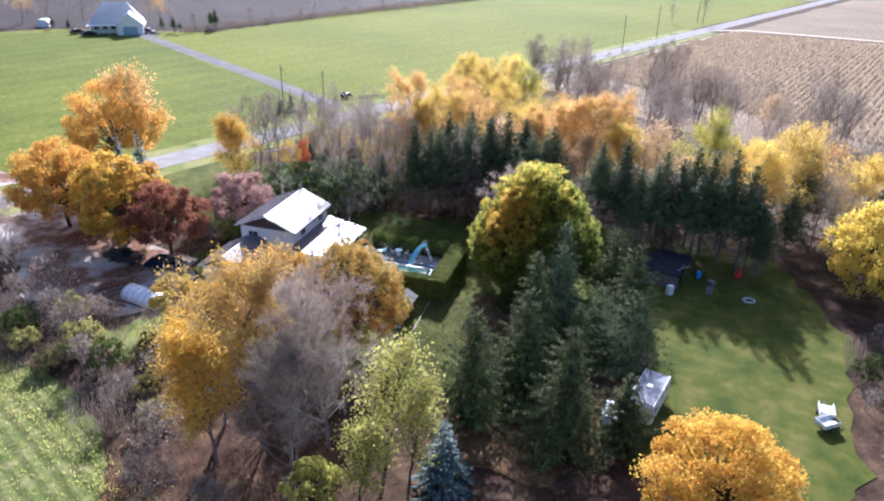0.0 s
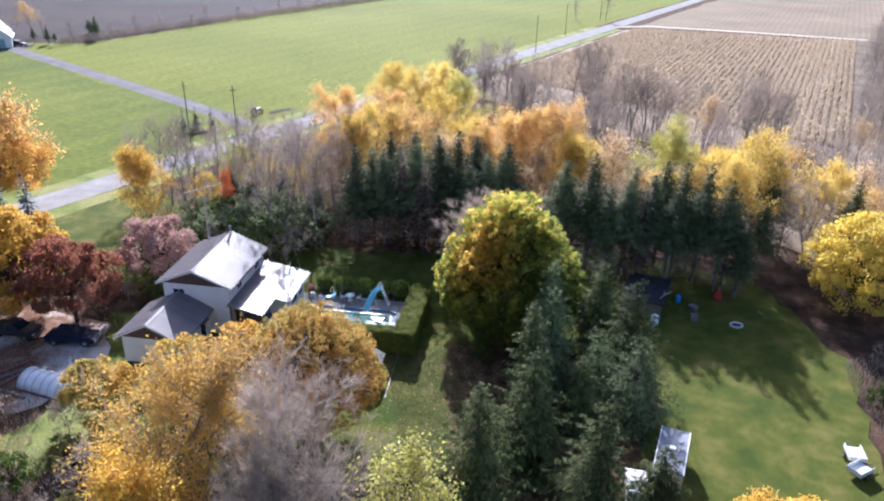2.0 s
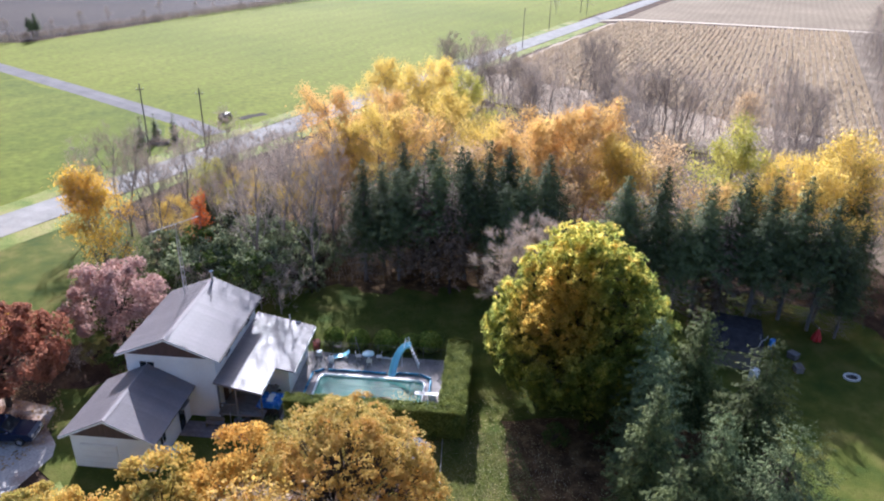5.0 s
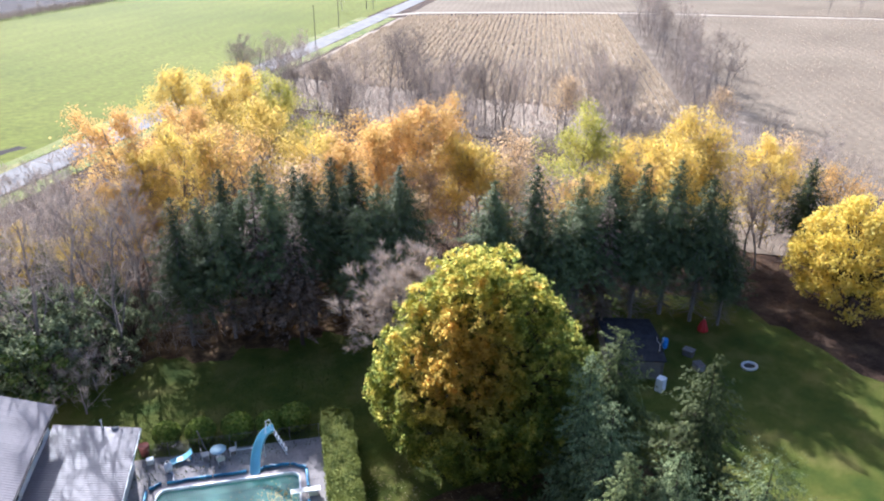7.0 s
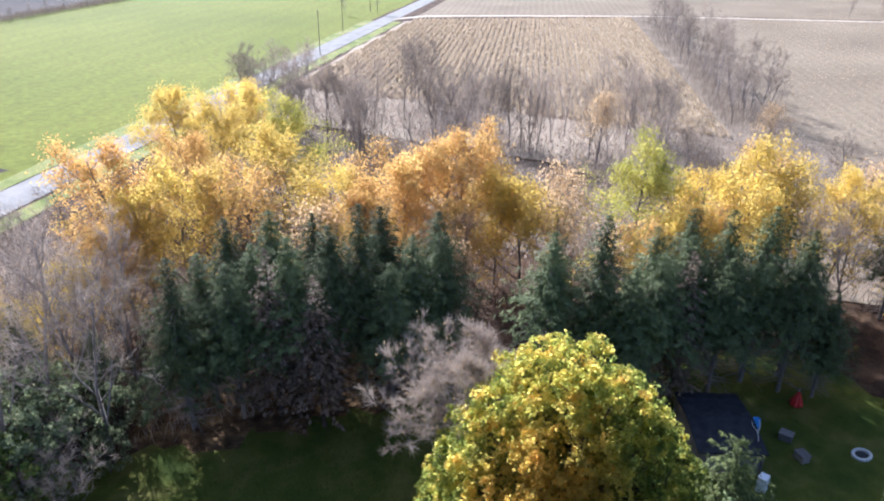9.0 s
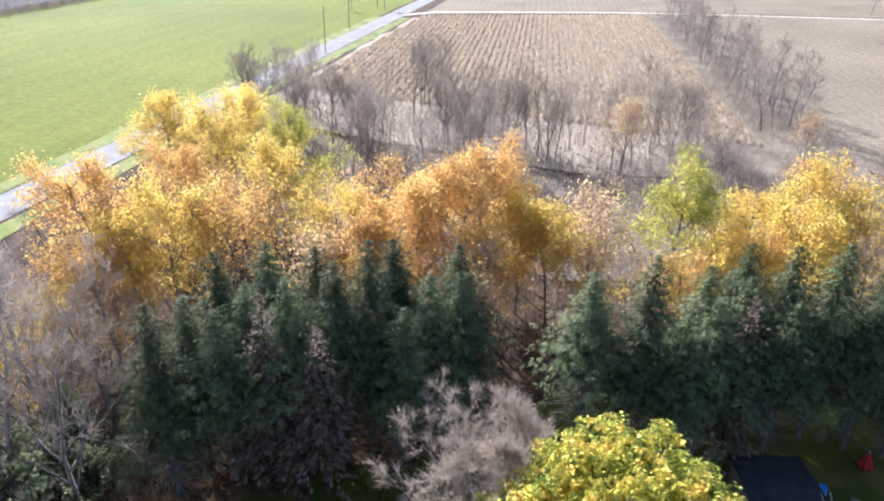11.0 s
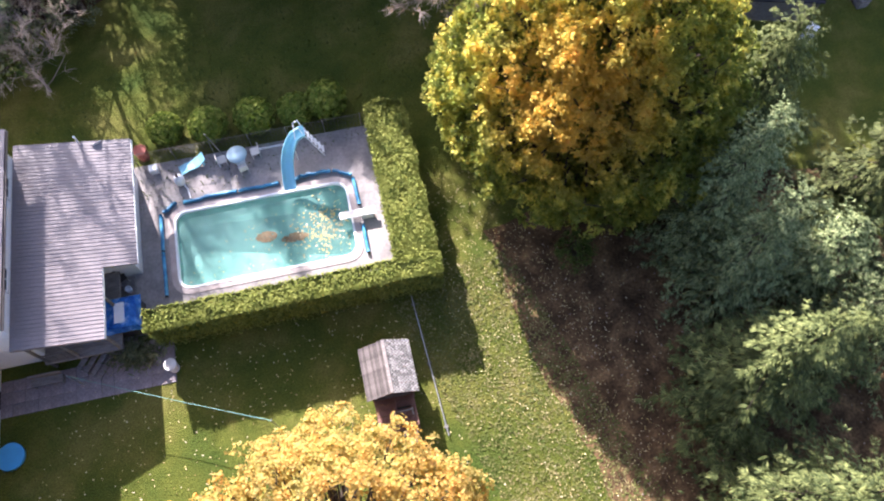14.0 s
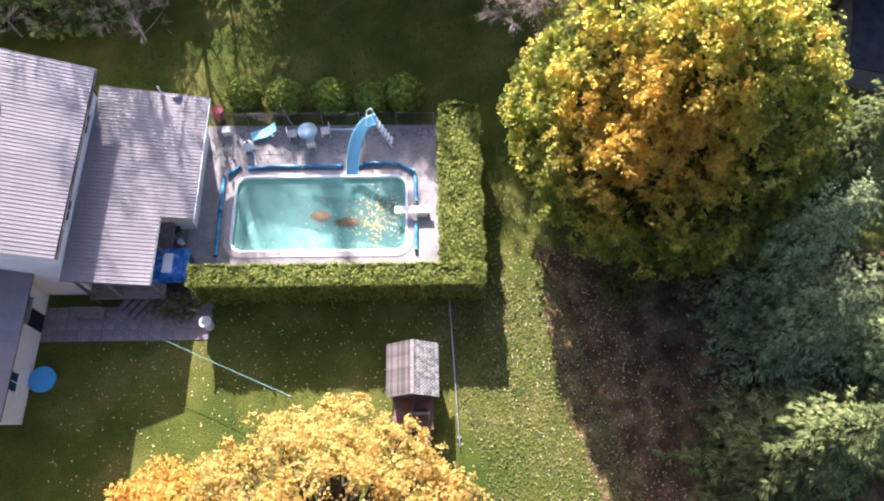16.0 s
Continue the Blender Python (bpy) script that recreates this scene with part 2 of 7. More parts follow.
maple_leaf = leafy("turning_maple", [(0.2, 0.27, 0.06), (0.38, 0.43, 0.1), (0.66, 0.62, 0.15), (0.56, 0.48, 0.1), (0.82, 0.76, 0.34)], 0.84, [(0.155, 0.215, 0.052), (0.27, 0.32, 0.072), (0.44, 0.445, 0.09), (0.74, 0.66, 0.145), (0.84, 0.68, 0.17), (0.82, 0.56, 0.14)], 1.0, blend=0.8, spread=(0.34, 0.66), rise=(-0.007, 0.004, 0.013, -0.205), side=((-4.6, -0.2, 10.2), 4.9, (0.84, 0.5, 0.12)))
# darker copy of the maple leaves: the crown's inner shade as colour
maple_inner_shade = leafy("maple_inner_leaves", [(0.19, 0.235, 0.05), (0.32, 0.33, 0.075), (0.48, 0.43, 0.1)], 0.75)
russet_straw_leaf = leafy("russet_straw_leaves", [(0.28, 0.25, 0.065), (0.5, 0.38, 0.1), (0.74, 0.6, 0.27), (0.5, 0.29, 0.08)], 0.55, [(0.2, 0.215, 0.05), (0.58, 0.45, 0.12), (0.55, 0.3, 0.06)], 0.5, 0.06, spread=(0.38, 0.62), side=((-4.4, 1.1, 5.0), 8.4, (0.62, 0.27, 0.04)))
straw_leaf = leafy("straw_gold_leaves", [(0.38, 0.3, 0.07), (0.58, 0.4, 0.09), (0.72, 0.53, 0.19), (0.6, 0.33, 0.09)], 0.45, [(0.2, 0.21, 0.05), (0.62, 0.43, 0.09), (0.62, 0.32, 0.07)], 0.22, 0.06, spread=(0.38, 0.62))
tawny_leaf = leafy("tawny_gold_leaves", [(0.48, 0.3, 0.06), (0.6, 0.4, 0.1), (0.66, 0.47, 0.16), (0.42, 0.26, 0.08)], 0.5, [(0.64, 0.42, 0.06), (0.56, 0.37, 0.13)], 0.3)
lemon_leaf = leafy("lemon_leaves", [(0.62, 0.48, 0.07), (0.77, 0.6, 0.1), (0.83, 0.69, 0.22), (0.58, 0.42, 0.09)], 0.58, [(0.78, 0.61, 0.08), (0.7, 0.56, 0.14)], 0.3)
pale_gold_leaf = leafy("pale_gold_leaves", [(0.58, 0.38, 0.07), (0.7, 0.47, 0.09), (0.77, 0.56, 0.16), (0.66, 0.39, 0.08)], 0.55, [(0.74, 0.52, 0.08), (0.68, 0.38, 0.07)], 0.3)
gold_leaf = leafy("golden_leaves", [(0.56, 0.34, 0.05), (0.72, 0.48, 0.075), (0.78, 0.58, 0.15), (0.5, 0.29, 0.08)], 0.55, [(0.75, 0.52, 0.06), (0.62, 0.36, 0.09)], 0.25, 0.12)
yellow_leaf = leafy("yellow_leaves", [(0.56, 0.39, 0.08), (0.62, 0.45, 0.1), (0.67, 0.51, 0.16), (0.52, 0.35, 0.09)], 0.72, [(0.64, 0.46, 0.08), (0.57, 0.44, 0.13)], 0.3, 0.1)
lime_leaf = leafy("lime_leaves", [(0.32, 0.33, 0.07), (0.5, 0.48, 0.12), (0.66, 0.61, 0.25)], 0.6, [(0.32, 0.34, 0.07), (0.62, 0.56, 0.17)], 0.3)
orange_leaf = leafy("orange_leaves", [(0.58, 0.32, 0.07), (0.68, 0.41, 0.09), (0.74, 0.52, 0.16), (0.55, 0.41, 0.12)], 0.52, [(0.7, 0.47, 0.1), (0.65, 0.31, 0.06)], 0.3, 0.12)
amber_leaf = leafy("amber_leaves", [(0.52, 0.32, 0.11), (0.58, 0.38, 0.13), (0.62, 0.43, 0.17), (0.53, 0.31, 0.1)], 0.66, [(0.65, 0.46, 0.14), (0.61, 0.35, 0.13)], 0.3, 0.12)
dull_leaf = leafy("dull_brown_leaves", [(0.24, 0.18, 0.15), (0.34, 0.27, 0.23), (0.45, 0.37, 0.31)], 0.3, tint=0.2)
tan_leaf = leafy("tan_leaves", [(0.42, 0.28, 0.14), (0.52, 0.37, 0.2), (0.58, 0.43, 0.26)], 0.66, tint=0.2)
red_leaf = leafy("dark_red_leaves", [(0.2, 0.07, 0.045), (0.32, 0.12, 0.075), (0.42, 0.2, 0.12)], 0.45, [(0.34, 0.12, 0.07), (0.3, 0.16, 0.1)], 0.3)
pink_leaf = leafy("dusty_pink_leaves", [(0.38, 0.22, 0.19), (0.5, 0.32, 0.27), (0.6, 0.43, 0.36)], 0.4)
scarlet_leaf = leafy("scarlet_leaves", [(0.58, 0.13, 0.03), (0.7, 0.24, 0.06)], 0.4)
tuft_grass = leafy("lawn_tufts", [(0.06, 0.085, 0.018), (0.11, 0.12, 0.03), (0.2, 0.18, 0.07), (0.25, 0.2, 0.1)], 0.1, [(0.06, 0.09, 0.018), (0.1, 0.115, 0.03), (0.22, 0.18, 0.085)], 0.55, rough=0.8)
corn_leaf = leafy("dry_corn", [(0.39, 0.31, 0.21), (0.5, 0.405, 0.285), (0.6, 0.5, 0.365)], 0.35)
fallen = leafy("fallen_leaves", [(0.42, 0.36, 0.13), (0.5, 0.44, 0.24), (0.3, 0.22, 0.09), (0.56, 0.52, 0.36)], 0.1)
siding = surface("white_siding", [(0.72, 0.72, 0.71), (0.8, 0.8, 0.79)], 0.6, 12, 0.6, 0.05, vary=0.06)
brown_board = surface("brown_boards", [(0.07, 0.042, 0.038), (0.11, 0.066, 0.058)], 1.0, 14, 0.7, 0.15, vary=0.2, stretch=(6, 6, 0.6))
roof_metal = surface("pale_brown_roof_metal", [(0.175, 0.154, 0.158), (0.23, 0.203, 0.206)], 0.4, 6, 0.38, 0.05, 0.0, 0.1, single=0.05)
trim_white = paint("white_trim", (0.78, 0.78, 0.77), 0.5)
dark_trim = paint("dark_trim", (0.06, 0.05, 0.048), 0.5)
steel = paint("galvanised_steel", (0.5, 0.5, 0.5), 0.4, 0.8)
concrete = surface("pool_deck_concrete", [(0.18, 0.164, 0.158), (0.255, 0.233, 0.224), (0.33, 0.304, 0.286)], 0.5, 6, 0.9, 0.35, vary=0.2)
coping_mat = surface("coping_stone", [(0.32, 0.272, 0.256), (0.42, 0.37, 0.346)], 1.2, 14, 0.85, 0.2, vary=0.15)
liner = surface("pool_liner", [(0.28, 0.45, 0.41), (0.4, 0.58, 0.54), (0.52, 0.67, 0.64)], 0.33, 2.0, 0.5, 0.0, vary=0.12)
algae = surface("pool_sediment", [(0.14, 0.1, 0.06), (0.24, 0.19, 0.12)], 3.0, 12, 0.9, 0.2)
white_plastic = paint("white_plastic", (0.82, 0.83, 0.84), 0.4)
aqua = paint("aqua_plastic", (0.27, 0.6, 0.72), 0.4)
blue_vinyl = surface("blue_vinyl", [(0.012, 0.075, 0.17), (0.035, 0.2, 0.36), (0.1, 0.34, 0.5)], 2.0, 14, 0.4, 0.3, vary=0.3)
tarp_blue = surface("blue_tarp", [(0.03, 0.18, 0.62), (0.07, 0.32, 0.8), (0.5, 0.72, 0.92)], 2.2, 9, 0.3, 0.5, vary=0.2, spread=(0.38, 0.7), depth=0.05)
black_rubber = paint("black_rubber", (0.03, 0.03, 0.03), 0.8)
weathered = surface("weathered_wood", [(0.13, 0.115, 0.105), (0.24, 0.215, 0.2)], 2.0, 20, 0.9, 0.3, vary=0.3, stretch=(1, 5, 5), single=0.2)
roof_slat_mat = surface("dark_weathered_slats", [(0.07, 0.06, 0.056), (0.14, 0.122, 0.112)], 2.0, 20, 0.9, 0.3, vary=0.3, single=0.25)
red_wood = surface("red_brown_wood", [(0.15, 0.07, 0.05), (0.23, 0.12, 0.09)], 2.0, 20, 0.8, 0.2, stretch=(1, 1, 5))
shake = surface("wood_shakes", [(0.034, 0.031, 0.029), (0.14, 0.132, 0.124), (0.285, 0.272, 0.26)], 9.0, 25, 0.95, 0.4, vary=0.35, spread=(0.38, 0.56), single=0.3)
dark_shingle = surface("dark_shingles", [(0.026, 0.026, 0.03), (0.05, 0.048, 0.053)], 1.5, 25, 0.9, 0.3, vary=0.3)
glass_dark = paint("window_glass", (0.02, 0.025, 0.03), 0.08, 0.0, 0.02)
car_blue = paint("dark_blue_car_paint", (0.012, 0.02, 0.05), 0.25)
car_black = paint("dark_grey_car_paint", (0.025, 0.027, 0.032), 0.28)
chrome = paint("chrome", (0.6, 0.6, 0.6), 0.2, 1.0)
lamp_glass = paint("lamp_glass", (0.6, 0.55, 0.5), 0.15)
poly_film = surface("greenhouse_film", [(0.72, 0.73, 0.74), (0.85, 0.86, 0.87)], 1.2, 8, 0.35, 0.3, vary=0.1)
camper_white = surface("camper_shell", [(0.6, 0.6, 0.6), (0.75, 0.75, 0.74)], 0.9, 10, 0.45, 0.05, vary=0.1)
camper_roof = surface("camper_roof", [(0.17, 0.18, 0.21), (0.27, 0.28, 0.31)], 0.8, 8, 0.75, 0.1, vary=0.2)
pole_wood = surface("pole_wood", [(0.12, 0.1, 0.085), (0.2, 0.17, 0.15)], 1.0, 15, 0.95, 0.2, stretch=(4, 4, 0.5))
line_green = paint("green_cord", (0.15, 0.32, 0.26), 0.6)
terracotta = paint("terracotta", (0.3, 0.08, 0.06), 0.7)
stone_white = paint("pale_stone", (0.62, 0.6, 0.56), 0.85)
red_plastic = paint("red_plastic", (0.5, 0.03, 0.03), 0.45)
paddling_blue = paint("paddling_pool_blue", (0.08, 0.38, 0.7), 0.4)
far_roof = surface("far_roof_metal", [(0.7, 0.71, 0.73), (0.8, 0.81, 0.82)], 0.2, 4, 0.3, 0.05, vary=0.08)

water_mat, nodes_w, links_w, bsdf_w = blank("pool_water")
clear_w, gloss_w, mix_w, fres_w = (nodes_w.new("ShaderNodeBsdf" + k) if k in ("Transparent", "Glossy") else nodes_w.new("ShaderNode" + k) for k in ("Transparent", "Glossy", "MixShader", "Fresnel"))
clear_w.inputs["Color"].default_value = (0.47, 0.69, 0.64, 1)
gloss_w.inputs["Roughness"].default_value = 0.03
fres_w.inputs["IOR"].default_value = 1.33
tc_w, bump_w = nodes_w.new("ShaderNodeTexCoord"), nodes_w.new("ShaderNodeBump")
rip_w = noise_node(nodes_w, links_w, tc_w.outputs["Object"], 1.5, 3)
bump_w.inputs["Strength"].default_value, bump_w.inputs["Distance"].default_value = 0.06, 0.02
links_w.new(rip_w.outputs["Fac"], bump_w.inputs["Height"])
links_w.new(bump_w.outputs["Normal"], gloss_w.inputs["Normal"])
links_w.new(fres_w.outputs["Fac"], mix_w.inputs["Fac"])
milk_w, cloud_w = nodes_w.new("ShaderNodeBsdfDiffuse"), nodes_w.new("ShaderNodeMixShader")
milk_w.inputs["Color"].default_value = (0.17, 0.33, 0.3, 1)
cloud_w.inputs["Fac"].default_value = 0.38
links_w.new(clear_w.outputs["BSDF"], cloud_w.inputs[1])
links_w.new(milk_w.outputs["BSDF"], cloud_w.inputs[2])
links_w.new(cloud_w.outputs["Shader"], mix_w.inputs[1])
links_w.new(gloss_w.outputs["BSDF"], mix_w.inputs[2])
links_w.new(mix_w.outputs["Shader"], nodes_w["Material Output"].inputs["Surface"])
nodes_w.remove(bsdf_w)


# ---- building helpers ----
def fast_mesh(name, co, tris):
    me = bpy.data.meshes.new(name)
    co, tris = np.asarray(co, np.float32), np.asarray(tris, np.int32)
    me.vertices.add(len(co))
    me.vertices.foreach_set("co", co.ravel())
    me.loops.add(tris.size)
    me.loops.foreach_set("vertex_index", tris.ravel())
    me.polygons.add(len(tris))
    me.polygons.foreach_set("loop_start", np.arange(0, tris.size, 3, dtype=np.int32))
    me.update(calc_edges=True)
    return me


def unit(a):
    return a / np.maximum(np.linalg.norm(a, axis=-1, keepdims=True), 1e-9)


def leaf_data(rng, pos, nor, size, stretch=1.3, fold=0.22, axis=None):
    """Folded leaf clumps, two triangles each."""
    n = len(pos)
    nor = unit(nor)
    a = unit(np.cross(nor, rng.normal(size=(n, 3)))) if axis is None else unit(axis)
    b = unit(np.cross(nor, a))
    s = (np.ones(n) * size * rng.uniform(0.65, 1.35, n))[:, None]
    co = np.stack([pos - a * s * stretch / 2, pos + b * s / 2 + nor * s * fold, pos + a * s * stretch / 2, pos - b * s / 2 + nor * s * fold], 1).reshape(-1, 3)
    base = np.arange(n)[:, None] * 4
    return co, np.concatenate([base + [0, 1, 2], base + [0, 2, 3]], 1).reshape(-1, 3)


def tube_data(segs, sides=4):
    """Tapered tubes from rows of start, end, start radius, end radius."""
    s = np.asarray(segs, float)
    p, q, r0, r1 = s[:, :3], s[:, 3:6], s[:, 6], s[:, 7]
    d = unit(q - p)
    ref = np.where(np.abs(d[:, 2:3]) > 0.9, [[1.0, 0, 0]], [[0, 0, 1.0]])
    a = unit(np.cross(d, ref))
    b = np.cross(d, a)
    rings = []
    for k in range(sides):
        t = 2 * math.pi * k / sides
        o = a * math.cos(t) + b * math.sin(t)
        rings += [p + o * r0[:, None], q + o * r1[:, None]]
    co = np.stack(rings, 1).reshape(-1, 3)
    base = np.arange(len(s))[:, None] * (2 * sides)
    tris = []
    for k in range(sides):
        i, j = 2 * k, 2 * ((k + 1) % sides)
        tris += [base + [i, j, j + 1], base + [i, j + 1, i + 1]]
    return co, np.concatenate(tris, 1).reshape(-1, 3)


def merge(*datas):
    cos, tris, off = [], [], 0
    for c, t in datas:
        cos.append(c)
        tris.append(t + off)
        off += len(c)
    return np.concatenate(cos), np.concatenate(tris)


def dressed(name, me, material, parent=None, label=""):
    ob = new(name, me)
    if material:
        me.materials.append(material)
    if parent:
        ob.parent = parent
    if label:
        ob["label"] = label
    return ob


def part(name, bm, material, parent, label=""):
    """One mesh object from a bmesh, under a thing or a part."""
    me = bpy.data.meshes.new(name)
    bm.to_mesh(me)
    bm.free()
    return dressed(name, me, material, parent, label)


def shared(name, me, parent, m, label=""):
    """One more object on a mesh that already has its material."""
    ob = new(name, me)
    ob.parent = parent
    ob.matrix_basis = m
    if label:
        ob["label"] = label
    return ob


def thing(name, m, label, category, group="", kind=""):
    ob = new(name)
    ob.empty_display_size = 0.3
    ob.matrix_world = m
    return tagged(ob, label, category, group, kind)


def ground_piece(name, bm, material, label, category):
    me = bpy.data.meshes.new(name)
    bm.to_mesh(me)
    bm.free()
    return tagged(dressed(name, me, material), label, category, kind="structure")


def add_box(bm, lo, hi, bevel=0.0, m=None):
    """A box between two corners, with softened edges."""
    c = [(a + b) / 2 for a, b in zip(lo, hi)]
    size = [max(1e-4, b - a) for a, b in zip(lo, hi)]
    t = Matrix.Translation(c) @ Matrix.Diagonal((*size, 1))
    geo = bmesh.ops.create_cube(bm, size=1, matrix=(m @ t) if m else t)
    if bevel:
        edges = list({e for v in geo["verts"] for e in v.link_edges})
        bmesh.ops.bevel(bm, geom=edges, offset=bevel, segments=2, affect="EDGES", profile=0.5)
    return bm


def box(lo, hi, bevel=0.0, m=None):
    return add_box(bmesh.new(), lo, hi, bevel, m)


def add_cyl(bm, p, q, r0, r1=None, sides=12, caps=True):
    p, q = Vector(p), Vector(q)
    d = q - p
    m = Matrix.Translation((p + q) / 2) @ d.to_track_quat("Z", "Y").to_matrix().to_4x4()
    bmesh.ops.create_cone(bm, cap_ends=caps, segments=sides, radius1=r0, radius2=r0 if r1 is None else r1, depth=d.length, matrix=m)
    return bm


def cyl(p, q, r0, r1=None, sides=12):
    return add_cyl(bmesh.new(), p, q, r0, r1, sides)


def pipe(points, r, sides=8, closed=False):
    """A bent pipe along points."""
    bm = bmesh.new()
    pts = [Vector(p) for p in points]
    rings = []
    n = len(pts)
    for i, p in enumerate(pts):
        a = pts[(i - 1) % n] if closed or i else p
        b = pts[(i + 1) % n] if closed or i < n - 1 else p
        d = (b - a).normalized()
        side = d.cross(Vector((0, 0, 1)))
        side = side.normalized() if side.length > 1e-3 else Vector((1, 0, 0))
        up = side.cross(d)
        rings.append([bm.verts.new(p + (side * math.cos(t) + up * math.sin(t)) * r) for t in (2 * math.pi * k / sides for k in range(sides))])
    for i in range(n if closed else n - 1):
        u, v = rings[i], rings[(i + 1) % n]
        for k in range(sides):
            f = bm.faces.new((u[k], u[(k + 1) % sides], v[(k + 1) % sides], v[k]))
            f.smooth = True
    if not closed:
        bm.faces.new(rings[0])
        bm.faces.new(rings[-1][::-1])
    return bm


def prism(profile, y0, y1):
    """A profile of (x, z) drawn out along y."""
    bm = bmesh.new()
    a = [bm.verts.new((x, y0, z)) for x, z in profile]
    b = [bm.verts.new((x, y1, z)) for x, z in profile]
    bm.faces.new(a)
    bm.faces.new(b[::-1])
    n = len(profile)
    for i in range(n):
        bm.faces.new((a[i], b[i], b[(i + 1) % n], a[(i + 1) % n]))
    bmesh.ops.recalc_face_normals(bm, faces=bm.faces)
    return bm


def lathe(profile, sides=20):
    """A profile of (radius, z) turned round the z axis."""
    bm = bmesh.new()
    rings = [[bm.verts.new((r * math.cos(2 * math.pi * k / sides), r * math.sin(2 * math.pi * k / sides), z)) for k in range(sides)] for r, z in profile]
    for u, v in zip(rings, rings[1:]):
        for k in range(sides):
            bm.faces.new((u[k], u[(k + 1) % sides], v[(k + 1) % sides], v[k])).smooth = True
    bm.faces.new(rings[0][::-1])
    bm.faces.new(rings[-1])
    return bm


def rounded_rect(x0, y0, x1, y1, r, steps=5):
    pts = []
    for cx, cy, start in ((x1 - r, y1 - r, 0), (x0 + r, y1 - r, 90), (x0 + r, y0 + r, 180), (x1 - r, y0 + r, 270)):
        pts += [(cx + r * math.cos(radians(start + 90 * k / steps)), cy + r * math.sin(radians(start + 90 * k / steps))) for k in range(steps + 1)]
    return pts


def patch(name, corners, z, material, label, category, jitter=0.0, step=3.0, thick=0.02, hole=()):
    """A piece of ground with an uneven edge, a little above what it lies on."""
    rng = random.Random(name)
    pts = []
    for a, b in zip(corners, corners[1:] + corners[:1]):
        n = max(1, int(math.dist(a, b) / step)) if jitter else 1
        for k in range(n):
            t = k / n
            pts.append((a[0] + (b[0] - a[0]) * t + rng.uniform(-jitter, jitter), a[1] + (b[1] - a[1]) * t + rng.uniform(-jitter, jitter)))
    bm = bmesh.new()
    top = [bm.verts.new((x, y, z)) for x, y in pts]
    low = [bm.verts.new((x, y, z - thick)) for x, y in pts]
    inner = [bm.verts.new((x, y, z)) for x, y in hole]
    rim = [bm.edges.new((a, b)) for line in (top, inner) for a, b in zip(line, line[1:] + line[:1])]
    bmesh.ops.triangle_fill(bm, use_beauty=True, use_dissolve=False, edges=rim)
    for f in bm.faces:
        f.normal_update()
        if f.normal.z < 0:
            f.normal_flip()
    for i in range(len(pts)):
        j = (i + 1) % len(pts)
        bm.faces.new((low[i], low[j], top[j], top[i]))
    return ground_piece(name, bm, material, label, category)


def ribbon(name, centre, width, z, material, label, category):
    """A road along a line of points, with a low crown."""
    bm = bmesh.new()
    rows = []
    for i, p in enumerate(centre):
        a, b = Vector(centre[max(0, i - 1)]), Vector(centre[min(len(centre) - 1, i + 1)])
        d = (b - a).normalized()
        s = Vector((-d.y, d.x))
        rows.append([bm.verts.new((p[0] + s.x * width * k, p[1] + s.y * width * k, z + (0.06 if k == 0 else 0 if abs(k) < 0.5 else -0.02))) for k in (-0.5, -0.25, 0, 0.25, 0.5)])
    for u, v in zip(rows, rows[1:]):
        for k in range(4):
            bm.faces.new((u[k + 1], v[k + 1], v[k], u[k]))
    bmesh.ops.recalc_face_normals(bm, faces=bm.faces)
    return ground_piece(name, bm, material, label, category)


def wavy(a, b, n, sway, seed):
    rng = random.Random(seed)
    d = Vector(b) - Vector(a)
    s = Vector((-d.y, d.x)).normalized()
    return [tuple(Vector(a) + d * k / n + s * rng.uniform(-sway, sway)) for k in range(n + 1)]


HOUSE = pose(-5.55, 81.06, 0, 0, 0, -16.72)


def yard(u, v, z=0.0, turn=0.0):
    """A pose in the frame of the house and the pool: u along the pool's long side, v across it."""
    return HOUSE @ pose(u, v, z, 0, 0, turn)


# ---- ground ----
BASIN = [tuple((HOUSE @ Vector((u, v, 0))).xy) for u, v in ((-5.4, -2.9), (5.4, -2.9), (5.4, 2.9), (-5.4, 2.9))]
bm = bmesh.new()
outer = [bm.verts.new((2800 * math.cos(2 * math.pi * k / 24), 100 + 2800 * math.sin(2 * math.pi * k / 24), -0.08)) for k in range(24)]
inner = [bm.verts.new((x, y, -0.08)) for x, y in BASIN]
bmesh.ops.triangle_fill(bm, use_beauty=True, use_dissolve=False, edges=[bm.edges.new((a, b)) for line in (outer, inner) for a, b in zip(line, line[1:] + line[:1])])
for f in bm.faces:
    f.normal_update()
    if f.normal.z < 0:
        f.normal_flip()
ground = ground_piece("ground", bm, litter, "brown leaf-strewn ground with dry grass under trees", "ground")

RD = Vector(ROADWAY).normalized()
RN = Vector((-RD.y, RD.x))
R0 = Vector((-11.4, 165.4))


def by_road(along, across):
    p = R0 + RD * along + RN * across
    return (p.x, p.y)


